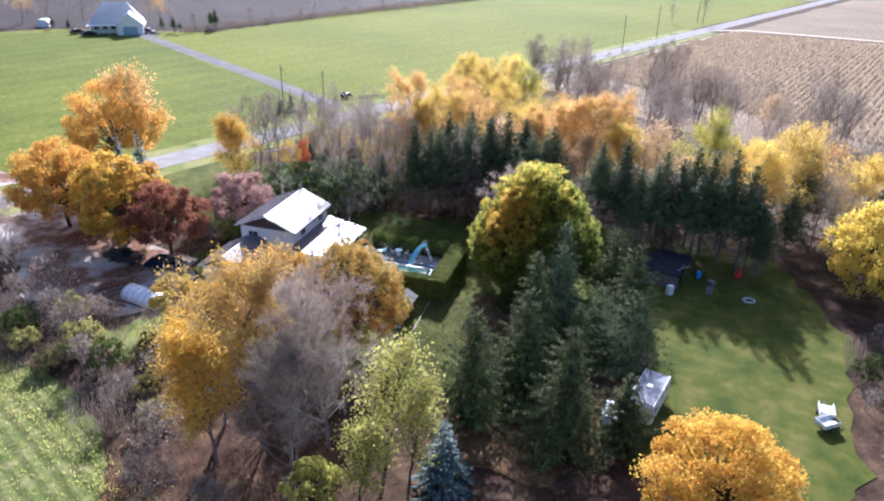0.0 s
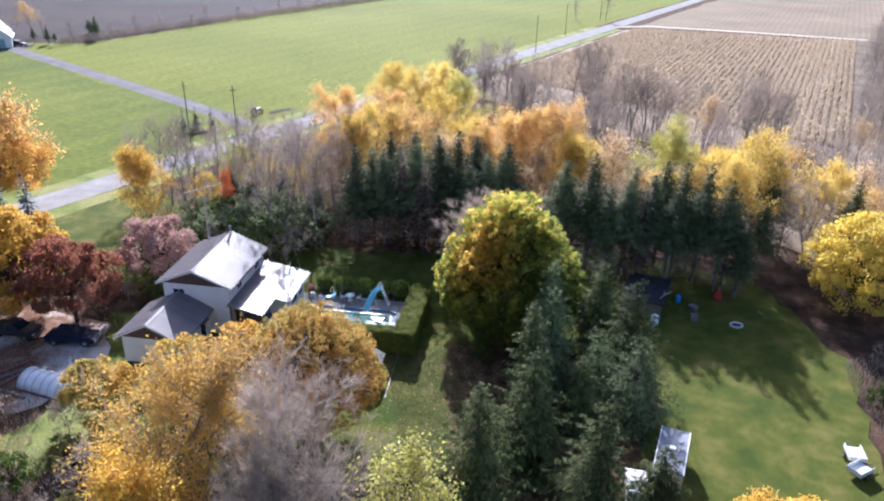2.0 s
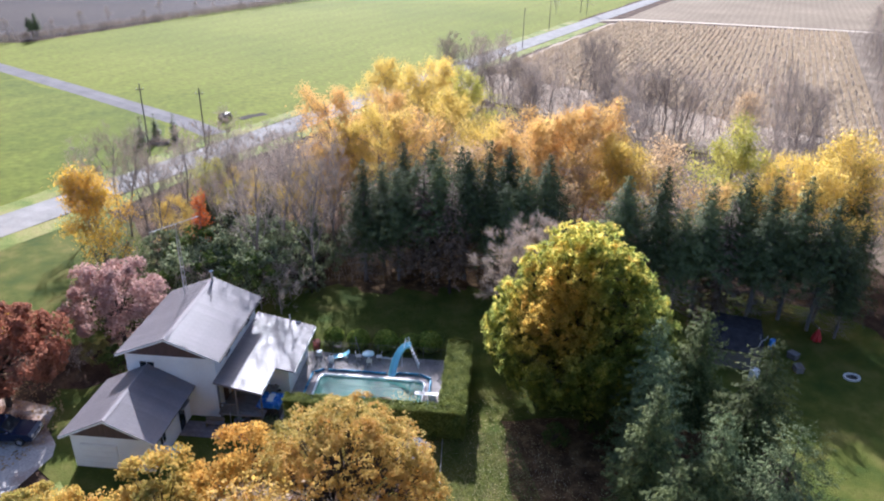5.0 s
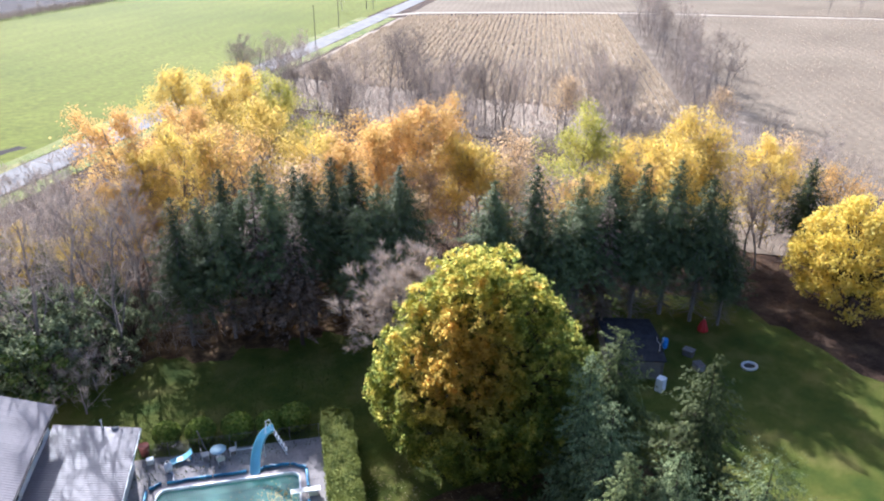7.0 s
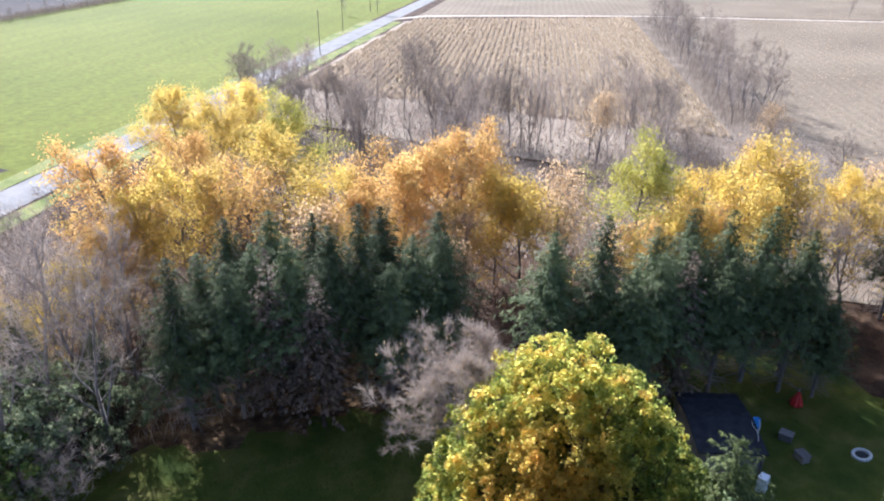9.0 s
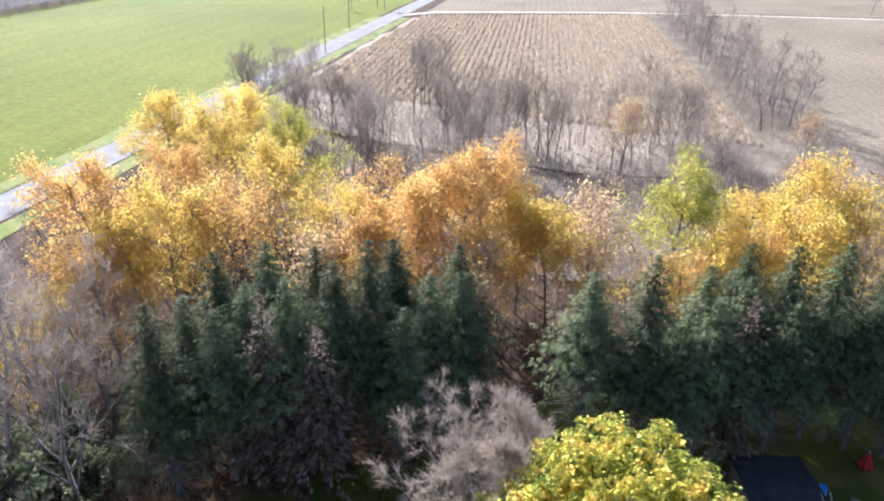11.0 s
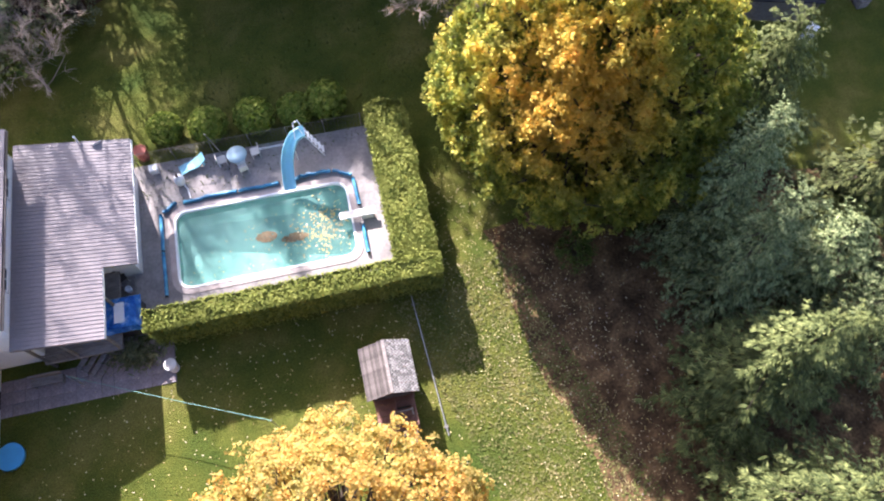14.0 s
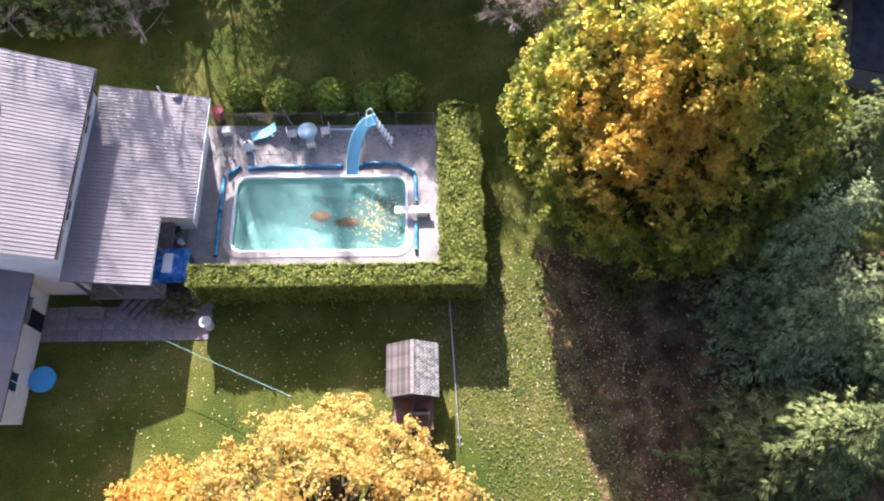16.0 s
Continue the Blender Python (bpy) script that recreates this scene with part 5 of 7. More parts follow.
scatter("grass_tufts", 7000, 17, lambda rng, n: (lambda x, y: (x[y < 30 - 1.05 * x - 16], y[y < 30 - 1.05 * x - 16]))(rng.uniform(-60, -25, n), rng.uniform(30, 66, n)), 0, 0.06, 4, 1, lime_leaf, "pale cut grass on the meadow", "grass")
scatter("grass_tufts", 2600, 18, lambda rng, n: (lambda t, s: (-24.5 - 21 * t + s * 0.6, 43 + 17.5 * t + s * 0.8))(rng.uniform(-0.3, 1.1, n), rng.normal(size=n) * 1.3), 0, 0.06, 5, 1, lime_leaf, "rank dry grass along the meadow's edge", "grass")


# ---- the house ----
def panel_mesh(name, length, width, material, rib=0.021):
    """One wide metal roof panel lying along x, with low ribs every 0.2 m."""
    bm = prism([(0, 0), (length, 0), (length, 0.025), (0, 0.025)], 0, width - 0.004)
    for k in range(int(round(width / 0.2))):
        add_box(bm, (0, 0.2 * k + 0.165, 0.02), (length, 0.2 * k + 0.196, 0.025 + rib))
    me = bpy.data.meshes.new(name)
    bm.to_mesh(me)
    bm.free()
    me.materials.append(material)
    return me


def roof_slope(parent, me, x_top, z_top, x_low, z_low, y0, y1, width):
    """Panels side by side down one slope."""
    n = int(round((y1 - y0) / width))
    d = Vector((x_low - x_top, 0, z_low - z_top))
    turn = Matrix.Translation((x_top, 0, z_top)) @ d.to_track_quat("X", "Z").to_matrix().to_4x4()
    sign = 1 if x_low > x_top else -1
    for k in range(n):
        y = y0 + k * width if sign > 0 else -(y0 + (k + 1) * width)
        shared("panel", me, parent, turn @ Matrix.Translation((0, y, 0)))


def gable_walls(parent, x0, x1, y0, y1, eave, ridge, board):
    xm = (x0 + x1) / 2
    part("wall", prism([(x0, 0), (x1, 0), (x1, eave), (x0, eave)], y0, y1), siding, parent, "white horizontal siding")
    for k in range(int(eave / 0.32)):
        z = 0.3 + 0.32 * k
        bm = bmesh.new()
        add_box(bm, (x0 - 0.014, y0 - 0.014, z), (x1 + 0.014, y1 + 0.014, z + 0.016))
        part("siding_board", bm, siding, parent)
    for y, s in ((y0, -1), (y1, 1)):
        part("gable", prism([(x0, eave), (x1, eave), (xm, ridge - 0.12)], y - 0.02, y + 0.02), board, parent, "brown boarded gable")


def window(parent, x, y, z, w, h, face):
    """A framed window on a wall; face is the turn of its outward side."""
    m = Matrix.Translation((x, y, z)) @ Matrix.Rotation(radians(face), 4, "Z")
    bm = bmesh.new()
    for lo, hi in (((-w / 2, -0.06, -h / 2), (-w / 2 + 0.07, 0.0, h / 2)), ((w / 2 - 0.07, -0.06, -h / 2), (w / 2, 0.0, h / 2)), ((-w / 2 + 0.07, -0.06, -h / 2), (w / 2 - 0.07, 0.0, -h / 2 + 0.07)), ((-w / 2 + 0.07, -0.06, h / 2 - 0.07), (w / 2 - 0.07, 0.0, h / 2)), ((-0.025, -0.05, -h / 2 + 0.07), (0.025, 0.0, h / 2 - 0.07))):
        add_box(bm, lo, hi, 0.006, m)
    win = part("window", bm, trim_white, parent, "white framed window")
    part("pane", box((-w / 2 + 0.06, -0.03, -h / 2 + 0.06), (w / 2 - 0.06, -0.01, h / 2 - 0.06), 0, m), glass_dark, win, "dark glass")
    part("sill", box((-w / 2 - 0.05, -0.12, -h / 2 - 0.05), (w / 2 + 0.05, 0.0, -h / 2 - 0.005), 0.006, m), trim_white, win)
    return win


house = thing("house", yard(-14.7, 0), "white two-storey house with a pale brown ribbed metal roof", "house")
gable_walls(house, -3.6, 3.6, -4.55, 4.75, 5.6, 7.35, brown_board)
roof = part("roof", prism([(-4.15, 5.72), (0, 7.42), (4.15, 5.72), (4.15, 5.62), (0, 7.3), (-4.15, 5.62)], -4.98, 5.18), dark_trim, house, "ribbed pale brown metal roof")
pan = panel_mesh("panel", 4.5, 0.6, roof_metal)
roof_slope(roof, pan, 0, 7.44, 4.17, 5.74, -5.02, 5.18, 0.6)
roof_slope(roof, pan, 0, 7.44, -4.17, 5.74, -5.02, 5.18, 0.6)
part("ridge_cap", prism([(-0.22, 7.41), (0, 7.52), (0.22, 7.41), (0.2, 7.39), (0, 7.49), (-0.2, 7.39)], -5.04, 5.2), roof_metal, roof)
for x in (-4.2, 4.2):
    part("gutter", box((x - 0.05, -5.0, 5.58), (x + 0.05, 5.18, 5.68), 0.02), dark_trim, house, "dark eaves gutter")
for sx in (-1, 1):
    for y in (-5.02, 5.2):
        m = Matrix.Translation((0, y, 0))
        part("barge_board", prism([(0, 7.42), (sx * 4.15, 5.73), (sx * 4.15, 5.56), (0, 7.25)], y - 0.02, y + 0.02), trim_white, house)
flue = part("chimney", cyl((0.1, 4.6, 7.1), (0.1, 4.6, 8.35), 0.11), steel, house, "black metal flue pipe with a bright cap")
part("cap", lathe([(0.0, 8.5), (0.2, 8.42), (0.2, 8.36), (0.1, 8.34)]), chrome, flue, "bright steel cap").location = (0.1, 4.6, 0)
part("vent_pipe", cyl((0.9, 2.2, 6.8), (0.9, 2.2, 7.4), 0.05), dark_trim, house)
for x, y, z, w, h, f in ((-1.9, -4.56, 4.5, 1.3, 1.1, 0), (3.61, 2.8, 4.75, 1.2, 0.9, 90), (3.61, -2.0, 4.75, 1.2, 0.9, 90), (-3.61, 1.0, 4.4, 1.4, 1.1, -90), (-3.61, -2.6, 4.4, 1.2, 1.1, -90), (-1.6, 4.76, 4.4, 1.4, 1.1, 180), (1.6, 4.76, 4.4, 1.2, 1.1, 180)):
    window(house, x, y, z, w, h, f)
# the lean-to along the pool side
lean = part("lean_to_roof", prism([(3.6, 3.95), (8.93, 2.84), (8.93, 2.76), (3.6, 3.87)], -1.7, 5.45), dark_trim, house, "long sloping ribbed metal porch roof")
low_me = panel_mesh("panel", 5.42, 0.6, roof_metal)
short_me = panel_mesh("panel", 3.86, 0.6, roof_metal)
roof_slope(lean, low_me, 3.62, 3.985, 8.95, 2.865, -1.72, 5.48, 0.6)
roof_slope(lean, short_me, 3.62, 3.985, 7.4, 3.19, -5.32, -1.72, 0.6)
part("lean_to_underside", prism([(3.6, 3.95), (7.36, 3.165), (7.36, 3.085), (3.6, 3.87)], -5.28, -1.7), dark_trim, house)
part("fascia", box((8.93, -1.72, 2.7), (8.98, 5.46, 2.86), 0.006), trim_white, house)
part("fascia", box((7.38, -5.3, 3.02), (7.43, -1.74, 3.17), 0.006), trim_white, house)
part("fascia", prism([(3.6, 3.98), (8.93, 2.86), (8.93, 2.72), (3.6, 3.82)], 5.45, 5.49), trim_white, house)
part("fascia", prism([(3.6, 3.98), (7.38, 3.19), (7.38, 3.03), (3.6, 3.82)], -5.33, -5.29), roof_metal, house)
part("porch_wall", prism([(3.6, 0), (8.2, 0), (8.2, 2.85), (3.6, 3.8)], -0.9, 4.9), siding, house, "white walled porch room")
window(house, 8.21, 1.6, 1.5, 2.0, 1.2, 90)
window(house, 8.21, 3.8, 1.5, 1.4, 1.2, 90)
part("porch_floor", box((3.62, -5.1, 0.72), (7.3, -0.92, 0.86), 0.01), weathered, house, "grey plank porch floor")
for x, y in ((7.2, -5.0), (7.2, -3.0), (5.2, -5.0), (3.8, -5.0)):
    part("post", box((x - 0.06, y - 0.06, 0), (x + 0.06, y + 0.06, 3.9 - (x - 3.6) * 0.212 - 0.06), 0.008), weathered, house)
for y, x0, x1 in ((-5.02, 3.8, 5.1),):
    rail = part("railing", box((x0, y - 0.03, 1.75), (x1, y + 0.03, 1.82), 0.008), weathered, house)
    for k in range(9):
        part("baluster", box((x0 + 0.1 + k * 0.14, y - 0.02, 0.88), (x0 + 0.13 + k * 0.14, y + 0.01, 1.75)), weathered, rail)
part("door", box((3.6, -3.6, 0.88), (3.66, -2.7, 2.9), 0.01), brown_board, house, "brown back door under the porch")

dish = thing("satellite_dish", yard(-7.35, 5.3, 2.86), "small white satellite dish on the porch roof", "satellite dish")
part("reflector", lathe([(0.0, 0.0), (0.16, 0.03), (0.27, 0.1), (0.28, 0.1), (0.16, 0.05), (0.0, 0.02)]), white_plastic, dish).matrix_basis = pose(0, 0, 0.3, -50, 0, 20)
part("arm", cyl((0, 0, 0), (0, 0, 0.32), 0.02), steel, dish)
mast = thing("roof_mast", yard(-8.1, 5.35, 2.9), "short white pole at the porch roof's edge", "pole")
part("pole", cyl((0, 0, -0.3), (0, 0, 1.1), 0.04), white_plastic, mast)
part("cap", cyl((0, 0, 1.1), (0, 0, 1.16), 0.055), white_plastic, mast)

garage = thing("garage", yard(-16.55, -8.0), "white attached garage with a brown gable and ribbed metal roof", "garage")
gable_walls(garage, -3.0, 2.95, -3.1, 3.38, 2.9, 4.62, brown_board)
groof = part("roof", prism([(-3.62, 2.92), (0, 4.7), (3.6, 2.92), (3.6, 2.82), (0, 4.58), (-3.62, 2.82)], -3.5, 3.4), dark_trim, garage, "ribbed pale brown metal roof")
gpan = panel_mesh("panel", 4.04, 0.58, roof_metal)
roof_slope(groof, gpan, 0, 4.72, 3.62, 2.94, -3.54, 3.42, 0.58)
roof_slope(groof, gpan, 0, 4.72, -3.64, 2.94, -3.54, 3.42, 0.58)
part("ridge_cap", prism([(-0.2, 4.69), (0, 4.79), (0.2, 4.69), (0.18, 4.67), (0, 4.76), (-0.18, 4.67)], -3.54, 3.42), roof_metal, groof)
for sx in (-1, 1):
    part("barge_board", prism([(0, 4.7), (sx * 3.6, 2.93), (sx * 3.6, 2.77), (0, 4.54)], -3.56, -3.52), trim_white, garage)
gdoor = part("garage_door", box((-2.4, -3.16, 0.05), (0.4, -3.1, 2.2), 0.01), trim_white, garage, "white panelled garage door")
for k in range(4):
    part("door_panel", box((-2.3, -3.185, 0.12 + k * 0.52), (0.3, -3.165, 0.55 + k * 0.52), 0.01), siding, gdoor)
window(garage, 2.96, -1.4, 1.6, 1.0, 0.9, 90)
part("side_door", box((2.95, 1.4, 0.08), (3.0, 2.3, 2.1), 0.01), glass_dark, garage, "grey side door with a dark pane")
part("awning", prism([(2.95, 2.45), (3.5, 2.3), (3.5, 2.26), (2.95, 2.41)], 1.2, 2.5), steel, garage)

stairs = thing("porch_stairs", yard(-9.35, -5.05, 0, -34), "weathered grey wooden steps down from the porch", "stairs")
for k in range(4):
    part("tread", box((0.28 * k, -0.62, 0.68 - 0.19 * k), (0.28 * k + 0.27, 0.62, 0.73 - 0.19 * k), 0.01), weathered, stairs)
for y in (-0.55, 0.55):
    part("stringer", prism([(-0.05, 0.0), (-0.05, 0.66), (0.1, 0.66), (1.15, 0.0)], y - 0.03, y + 0.03), weathered, stairs)
bench = thing("garden_bench", yard(-11.2, -5.75), "weathered wooden bench beside the porch", "bench")
part("seat", box((-0.75, -0.22, 0.4), (0.75, 0.22, 0.45), 0.01), weathered, bench)
for x in (-0.65, 0.65):
    part("leg", box((x - 0.04, -0.2, 0), (x + 0.04, 0.2, 0.4), 0.006), weathered, bench)
part("backrest", box((-0.75, 0.2, 0.5), (0.75, 0.25, 0.85), 0.01), weathered, bench)
part("backrest_post", box((-0.05, 0.2, 0.4), (0.05, 0.25, 0.5)), weathered, bench)

path_slab = thing("paved_path", yard(-9.6, -6.0), "grey paved path along the house", "path", kind="structure")
rng_p = random.Random(3)
pav = bpy.data.meshes.new("paving_slab")
bm = box((-0.295, -0.295, 0), (0.295, 0.295, 0.06), 0.012)
bm.to_mesh(pav)
bm.free()
pav.materials.append(surface("paving_concrete", [(0.19, 0.16, 0.165), (0.26, 0.225, 0.225)], 1.2, 14, 0.95, 0.4, vary=0.35, single=0.06))
for i in range(15):
    for j in range(4):
        u, v = -4.3 + 0.6 * i, -0.75 + 0.6 * j
        if v > 0.6 and u < 1.0:
            continue
        shared("paving_slab", pav, path_slab, pose(u + rng_p.uniform(-0.006, 0.006), v, rng_p.uniform(-0.035, -0.025), 0, 0, rng_p.uniform(-0.6, 0.6)))
part("bed", box((-4.55, -1.05, -0.1), (4.6, 1.4, -0.012)), concrete, path_slab)

# ---- the pool ----
PX, PY = 4.72, 2.3


def ring_mesh(inner, outer, z0, z1):
    """A closed ring between two outlines of equal point count."""
    bm = bmesh.new()
    n = len(inner)
    rows = [[bm.verts.new((x, y, z)) for x, y in line] for line, z in ((inner, z0), (inner, z1), (outer, z1), (outer, z0))]
    for a, b in zip(rows, rows[1:] + rows[:1]):
        for k in range(n):
            bm.faces.new((a[k], a[(k + 1) % n], b[(k + 1) % n], b[k]))
    bmesh.ops.recalc_face_normals(bm, faces=bm.faces)
    return bm


pool = thing("swimming_pool", yard(0, 0), "rectangular swimming pool with green-blue water and rounded corners", "swimming pool")
out_line = rounded_rect(-PX, -PY, PX, PY, 0.7)
cop_line = rounded_rect(-PX - 0.32, -PY - 0.32, PX + 0.32, PY + 0.32, 0.95)
part("coping", ring_mesh(out_line, cop_line, -0.05, 0.06), coping_mat, pool, "pinkish stone coping")
part("rim", ring_mesh(rounded_rect(-PX + 0.1, -PY + 0.1, PX - 0.1, PY - 0.1, 0.62), rounded_rect(-PX - 0.01, -PY - 0.01, PX + 0.01, PY + 0.01, 0.7), -0.2, 0.075), white_plastic, pool, "white liner rim")
bm = bmesh.new()
lines = [(out_line, -0.02), (out_line, -0.95), (rounded_rect(-PX + 0.5, -PY + 0.5, PX - 0.5, PY - 0.5, 0.5), -1.1)]
rows = [[bm.verts.new((x, y, z - (0.9 * max(0, min(1, (x + 0.5) / 2.5)) if i == 2 else 0))) for x, y in line] for i, (line, z) in enumerate(lines)]
for a, b in zip(rows, rows[1:]):
    for k in range(len(a)):
        bm.faces.new((a[k], a[(k + 1) % len(a)], b[(k + 1) % len(a)], b[k]))
bm.faces.new(rows[-1])
bmesh.ops.triangulate(bm, faces=[f for f in bm.faces if len(f.verts) > 4])
part("basin", bm, liner, pool, "aqua pool liner")
bm = bmesh.new()
bm.faces.new([bm.verts.new((x, y, -0.12)) for x, y in rounded_rect(-PX + 0.05, -PY + 0.05, PX - 0.05, PY - 0.05, 0.66)])
part("water", bm, water_mat, pool, "still green-blue water").visible_shadow = False
rng = np.random.default_rng(77)
n = 260
sed = np.stack([rng.normal(3.1, 0.75, n), rng.normal(-0.3, 0.75, n), np.full(n, -0.1)], 1)
sed = sed[(np.abs(sed[:, 0]) < PX - 0.3) & (np.abs(sed[:, 1]) < PY - 0.3)]
me = fast_mesh("floating_leaves", *leaf_data(rng, sed, np.tile([0, 0, 1.0], (len(sed), 1)) + rng.normal(size=(len(sed), 3)) * 0.1, 0.1, 1.3, 0.05))
tagged(dressed("floating_leaves", me, fallen), "yellow leaves floating on the pool water", "leaves", kind="stuff").matrix_world = HOUSE
for name, cx, cy, rx, ry, seed in (("leaf_heap", 0.0, -0.15, 0.55, 0.3, 1), ("leaf_heap", 1.5, -0.5, 0.7, 0.25, 2)):
    rg = np.random.default_rng(seed)
    n = 240
    a, q = rg.uniform(0, 6.28, n), np.sqrt(rg.uniform(0, 1, n))
    p = np.stack([cx + rx * q * np.cos(a), cy + ry * q * np.sin(a), np.full(n, -0.105) + rg.uniform(-0.004, 0.004, n)], 1)
    me = fast_mesh(name, *leaf_data(rg, p, np.tile([0, 0, 1.0], (n, 1)) + rg.normal(size=(n, 3)) * 0.1, 0.1))
    tagged(dressed(name, me, algae), "brown sodden leaves drifting in the pool", "leaves", kind="stuff").matrix_world = HOUSE

# deck round the pool, with the basin left open
hole = rounded_rect(-PX - 0.3, -PY - 0.3, PX + 0.3, PY + 0.3, 0.93)
bm = bmesh.new()
outer = [bm.verts.new((x, y, 0.03)) for x, y in ((-6.95, -4.3), (6.95, -4.3), (6.95, 5.6), (-6.95, 5.6))]
inner = [bm.verts.new((x, y, 0.03)) for x, y in hole]
rim = [bm.edges.new((a, b)) for line in (outer, inner) for a, b in zip(line, line[1:] + line[:1])]
bmesh.ops.triangle_fill(bm, use_beauty=True, use_dissolve=False, edges=rim)
for f in bm.faces:
    if f.normal.z < 0:
        f.normal_flip()
res = bmesh.ops.extrude_face_region(bm, geom=bm.faces[:])
for v in res["geom"]:
    if isinstance(v, bmesh.types.BMVert):
        v.co.z = -0.09
bmesh.ops.recalc_face_normals(bm, faces=bm.faces)
deck = ground_piece("pool_deck", bm, concrete, "grey stamped concrete deck round the pool", "pool deck")
deck.matrix_world = HOUSE
patio = ground_piece("patio", box((-8.4, -5.0, -0.1), (-6.97, 0.6, 0.02)), surface("patio_pavers", [(0.17, 0.15, 0.145), (0.27, 0.24, 0.23)], 1.2, 9, 0.95, 0.6, vary=0.45, depth=0.03), "dark small-paved patio beside the pool", "patio")
patio.matrix_world = HOUSE

# blue water tubes lying round the edge of the pool
rng_t = random.Random(8)
tubes_at = [(-4.1, 2.78, -1.2, 2.86), (-1.1, 2.86, 1.1, 2.84), (2.3, 3.0, 4.0, 3.02), (4.1, 3.0, 5.1, 2.5), (5.15, 2.35, 5.2, 0.6), (5.2, -0.7, 5.18, -2.3), (-5.2, 2.35, -4.5, 2.8), (-5.35, 2.2, -5.36, 0.1), (-5.36, 0.0, -5.34, -2.5), (1.95, 2.82, 2.25, 2.95)]
for k, (x0, y0, x1, y1) in enumerate(tubes_at):
    t = thing("water_tube", yard((x0 + x1) / 2, (y0 + y1) / 2, 0.05), "limp blue vinyl water tube beside the pool", "water tube", "tubes round the pool")
    m = 7
    pts = [((x1 - x0) * (i / m - 0.5), (y1 - y0) * (i / m - 0.5) + rng_t.uniform(-0.05, 0.05), 0.1 + rng_t.uniform(-0.01, 0.01)) for i in range(m + 1)]
    part("sleeve", pipe(pts, 0.1, 8), blue_vinyl, t)
    part("end_cap", cyl(pts[-1], (pts[-1][0] * 1.03, pts[-1][1] * 1.03, pts[-1][2]), 0.09), black_rubber, t)

slide = thing("pool_slide", yard(2.85, 4.55), "curved aqua pool slide with white ladder rails", "pool slide")
curve = [(0.25, -0.17, 2.2), (0.05, -0.17, 2.17), (-0.25, -0.24, 2.05), (-0.5, -0.4, 1.83), (-0.74, -0.66, 1.5), (-0.93, -1.0, 1.13), (-1.04, -1.4, 0.82), (-1.1, -1.81, 0.58), (-1.12, -2.15, 0.42), (-1.12, -2.4, 0.37)]
bm = bmesh.new()
rows = []
for i, p in enumerate(curve):
    a, b = Vector(curve[max(0, i - 1)]), Vector(curve[min(len(curve) - 1, i + 1)])
    d = (b - a).normalized()
    s = d.cross(Vector((0, 0, 1))).normalized()
    up = s.cross(d)
    rows.append([bm.verts.new(Vector(p) + s * o + up * h) for o, h in ((-0.3, 0.2), (-0.26, 0.02), (-0.12, -0.05), (0.12, -0.05), (0.26, 0.02), (0.3, 0.2), (0.34, 0.2), (0.28, -0.06), (0, -0.1), (-0.28, -0.06), (-0.34, 0.2))])
for u, v in zip(rows, rows[1:]):
    for k in range(11):
        bm.faces.new((u[k], u[(k + 1) % 11], v[(k + 1) % 11], v[k])).smooth = True
bmesh.ops.recalc_face_normals(bm, faces=bm.faces)
part("chute", bm, aqua, slide, "aqua moulded chute")
for s in (-0.24, 0.24):
    part("ladder_rail", pipe([(1.0, -0.2 + s, 0.03), (0.5, -0.05 + s, 1.2), (0.15, 0.05 + s, 2.1), (0.0, 0.05 + s, 2.75), (-0.25, -0.05 + s, 2.7), (-0.3, -0.15 + s, 2.1)], 0.03), white_plastic, slide)
for k in range(6):
    part("step", box((0.9 - 0.15 * k, -0.38 + 0.04 * k, 0.3 + 0.33 * k), (1.04 - 0.15 * k, 0.08 + 0.04 * k, 0.33 + 0.33 * k), 0.006), white_plastic, slide)
for x, y, h in ((-0.5, -0.42, 1.74), (-1.06, -1.5, 0.68)):
    part("leg", cyl((x, y, 0), (x, y, h), 0.03), white_plastic, slide)

board = thing("diving_board", yard(4.05, -0.08), "white diving board on a low stand", "diving board")
part("plank", box((0.0, -0.2, 0.42), (1.95, 0.2, 0.48), 0.012), white_plastic, board)
part("stand", box((1.15, -0.24, 0.03), (1.8, 0.24, 0.42), 0.03), white_plastic, board)
part("grip_strip", box((0.05, -0.15, 0.481), (1.6, 0.15, 0.486)), stone_white, board)


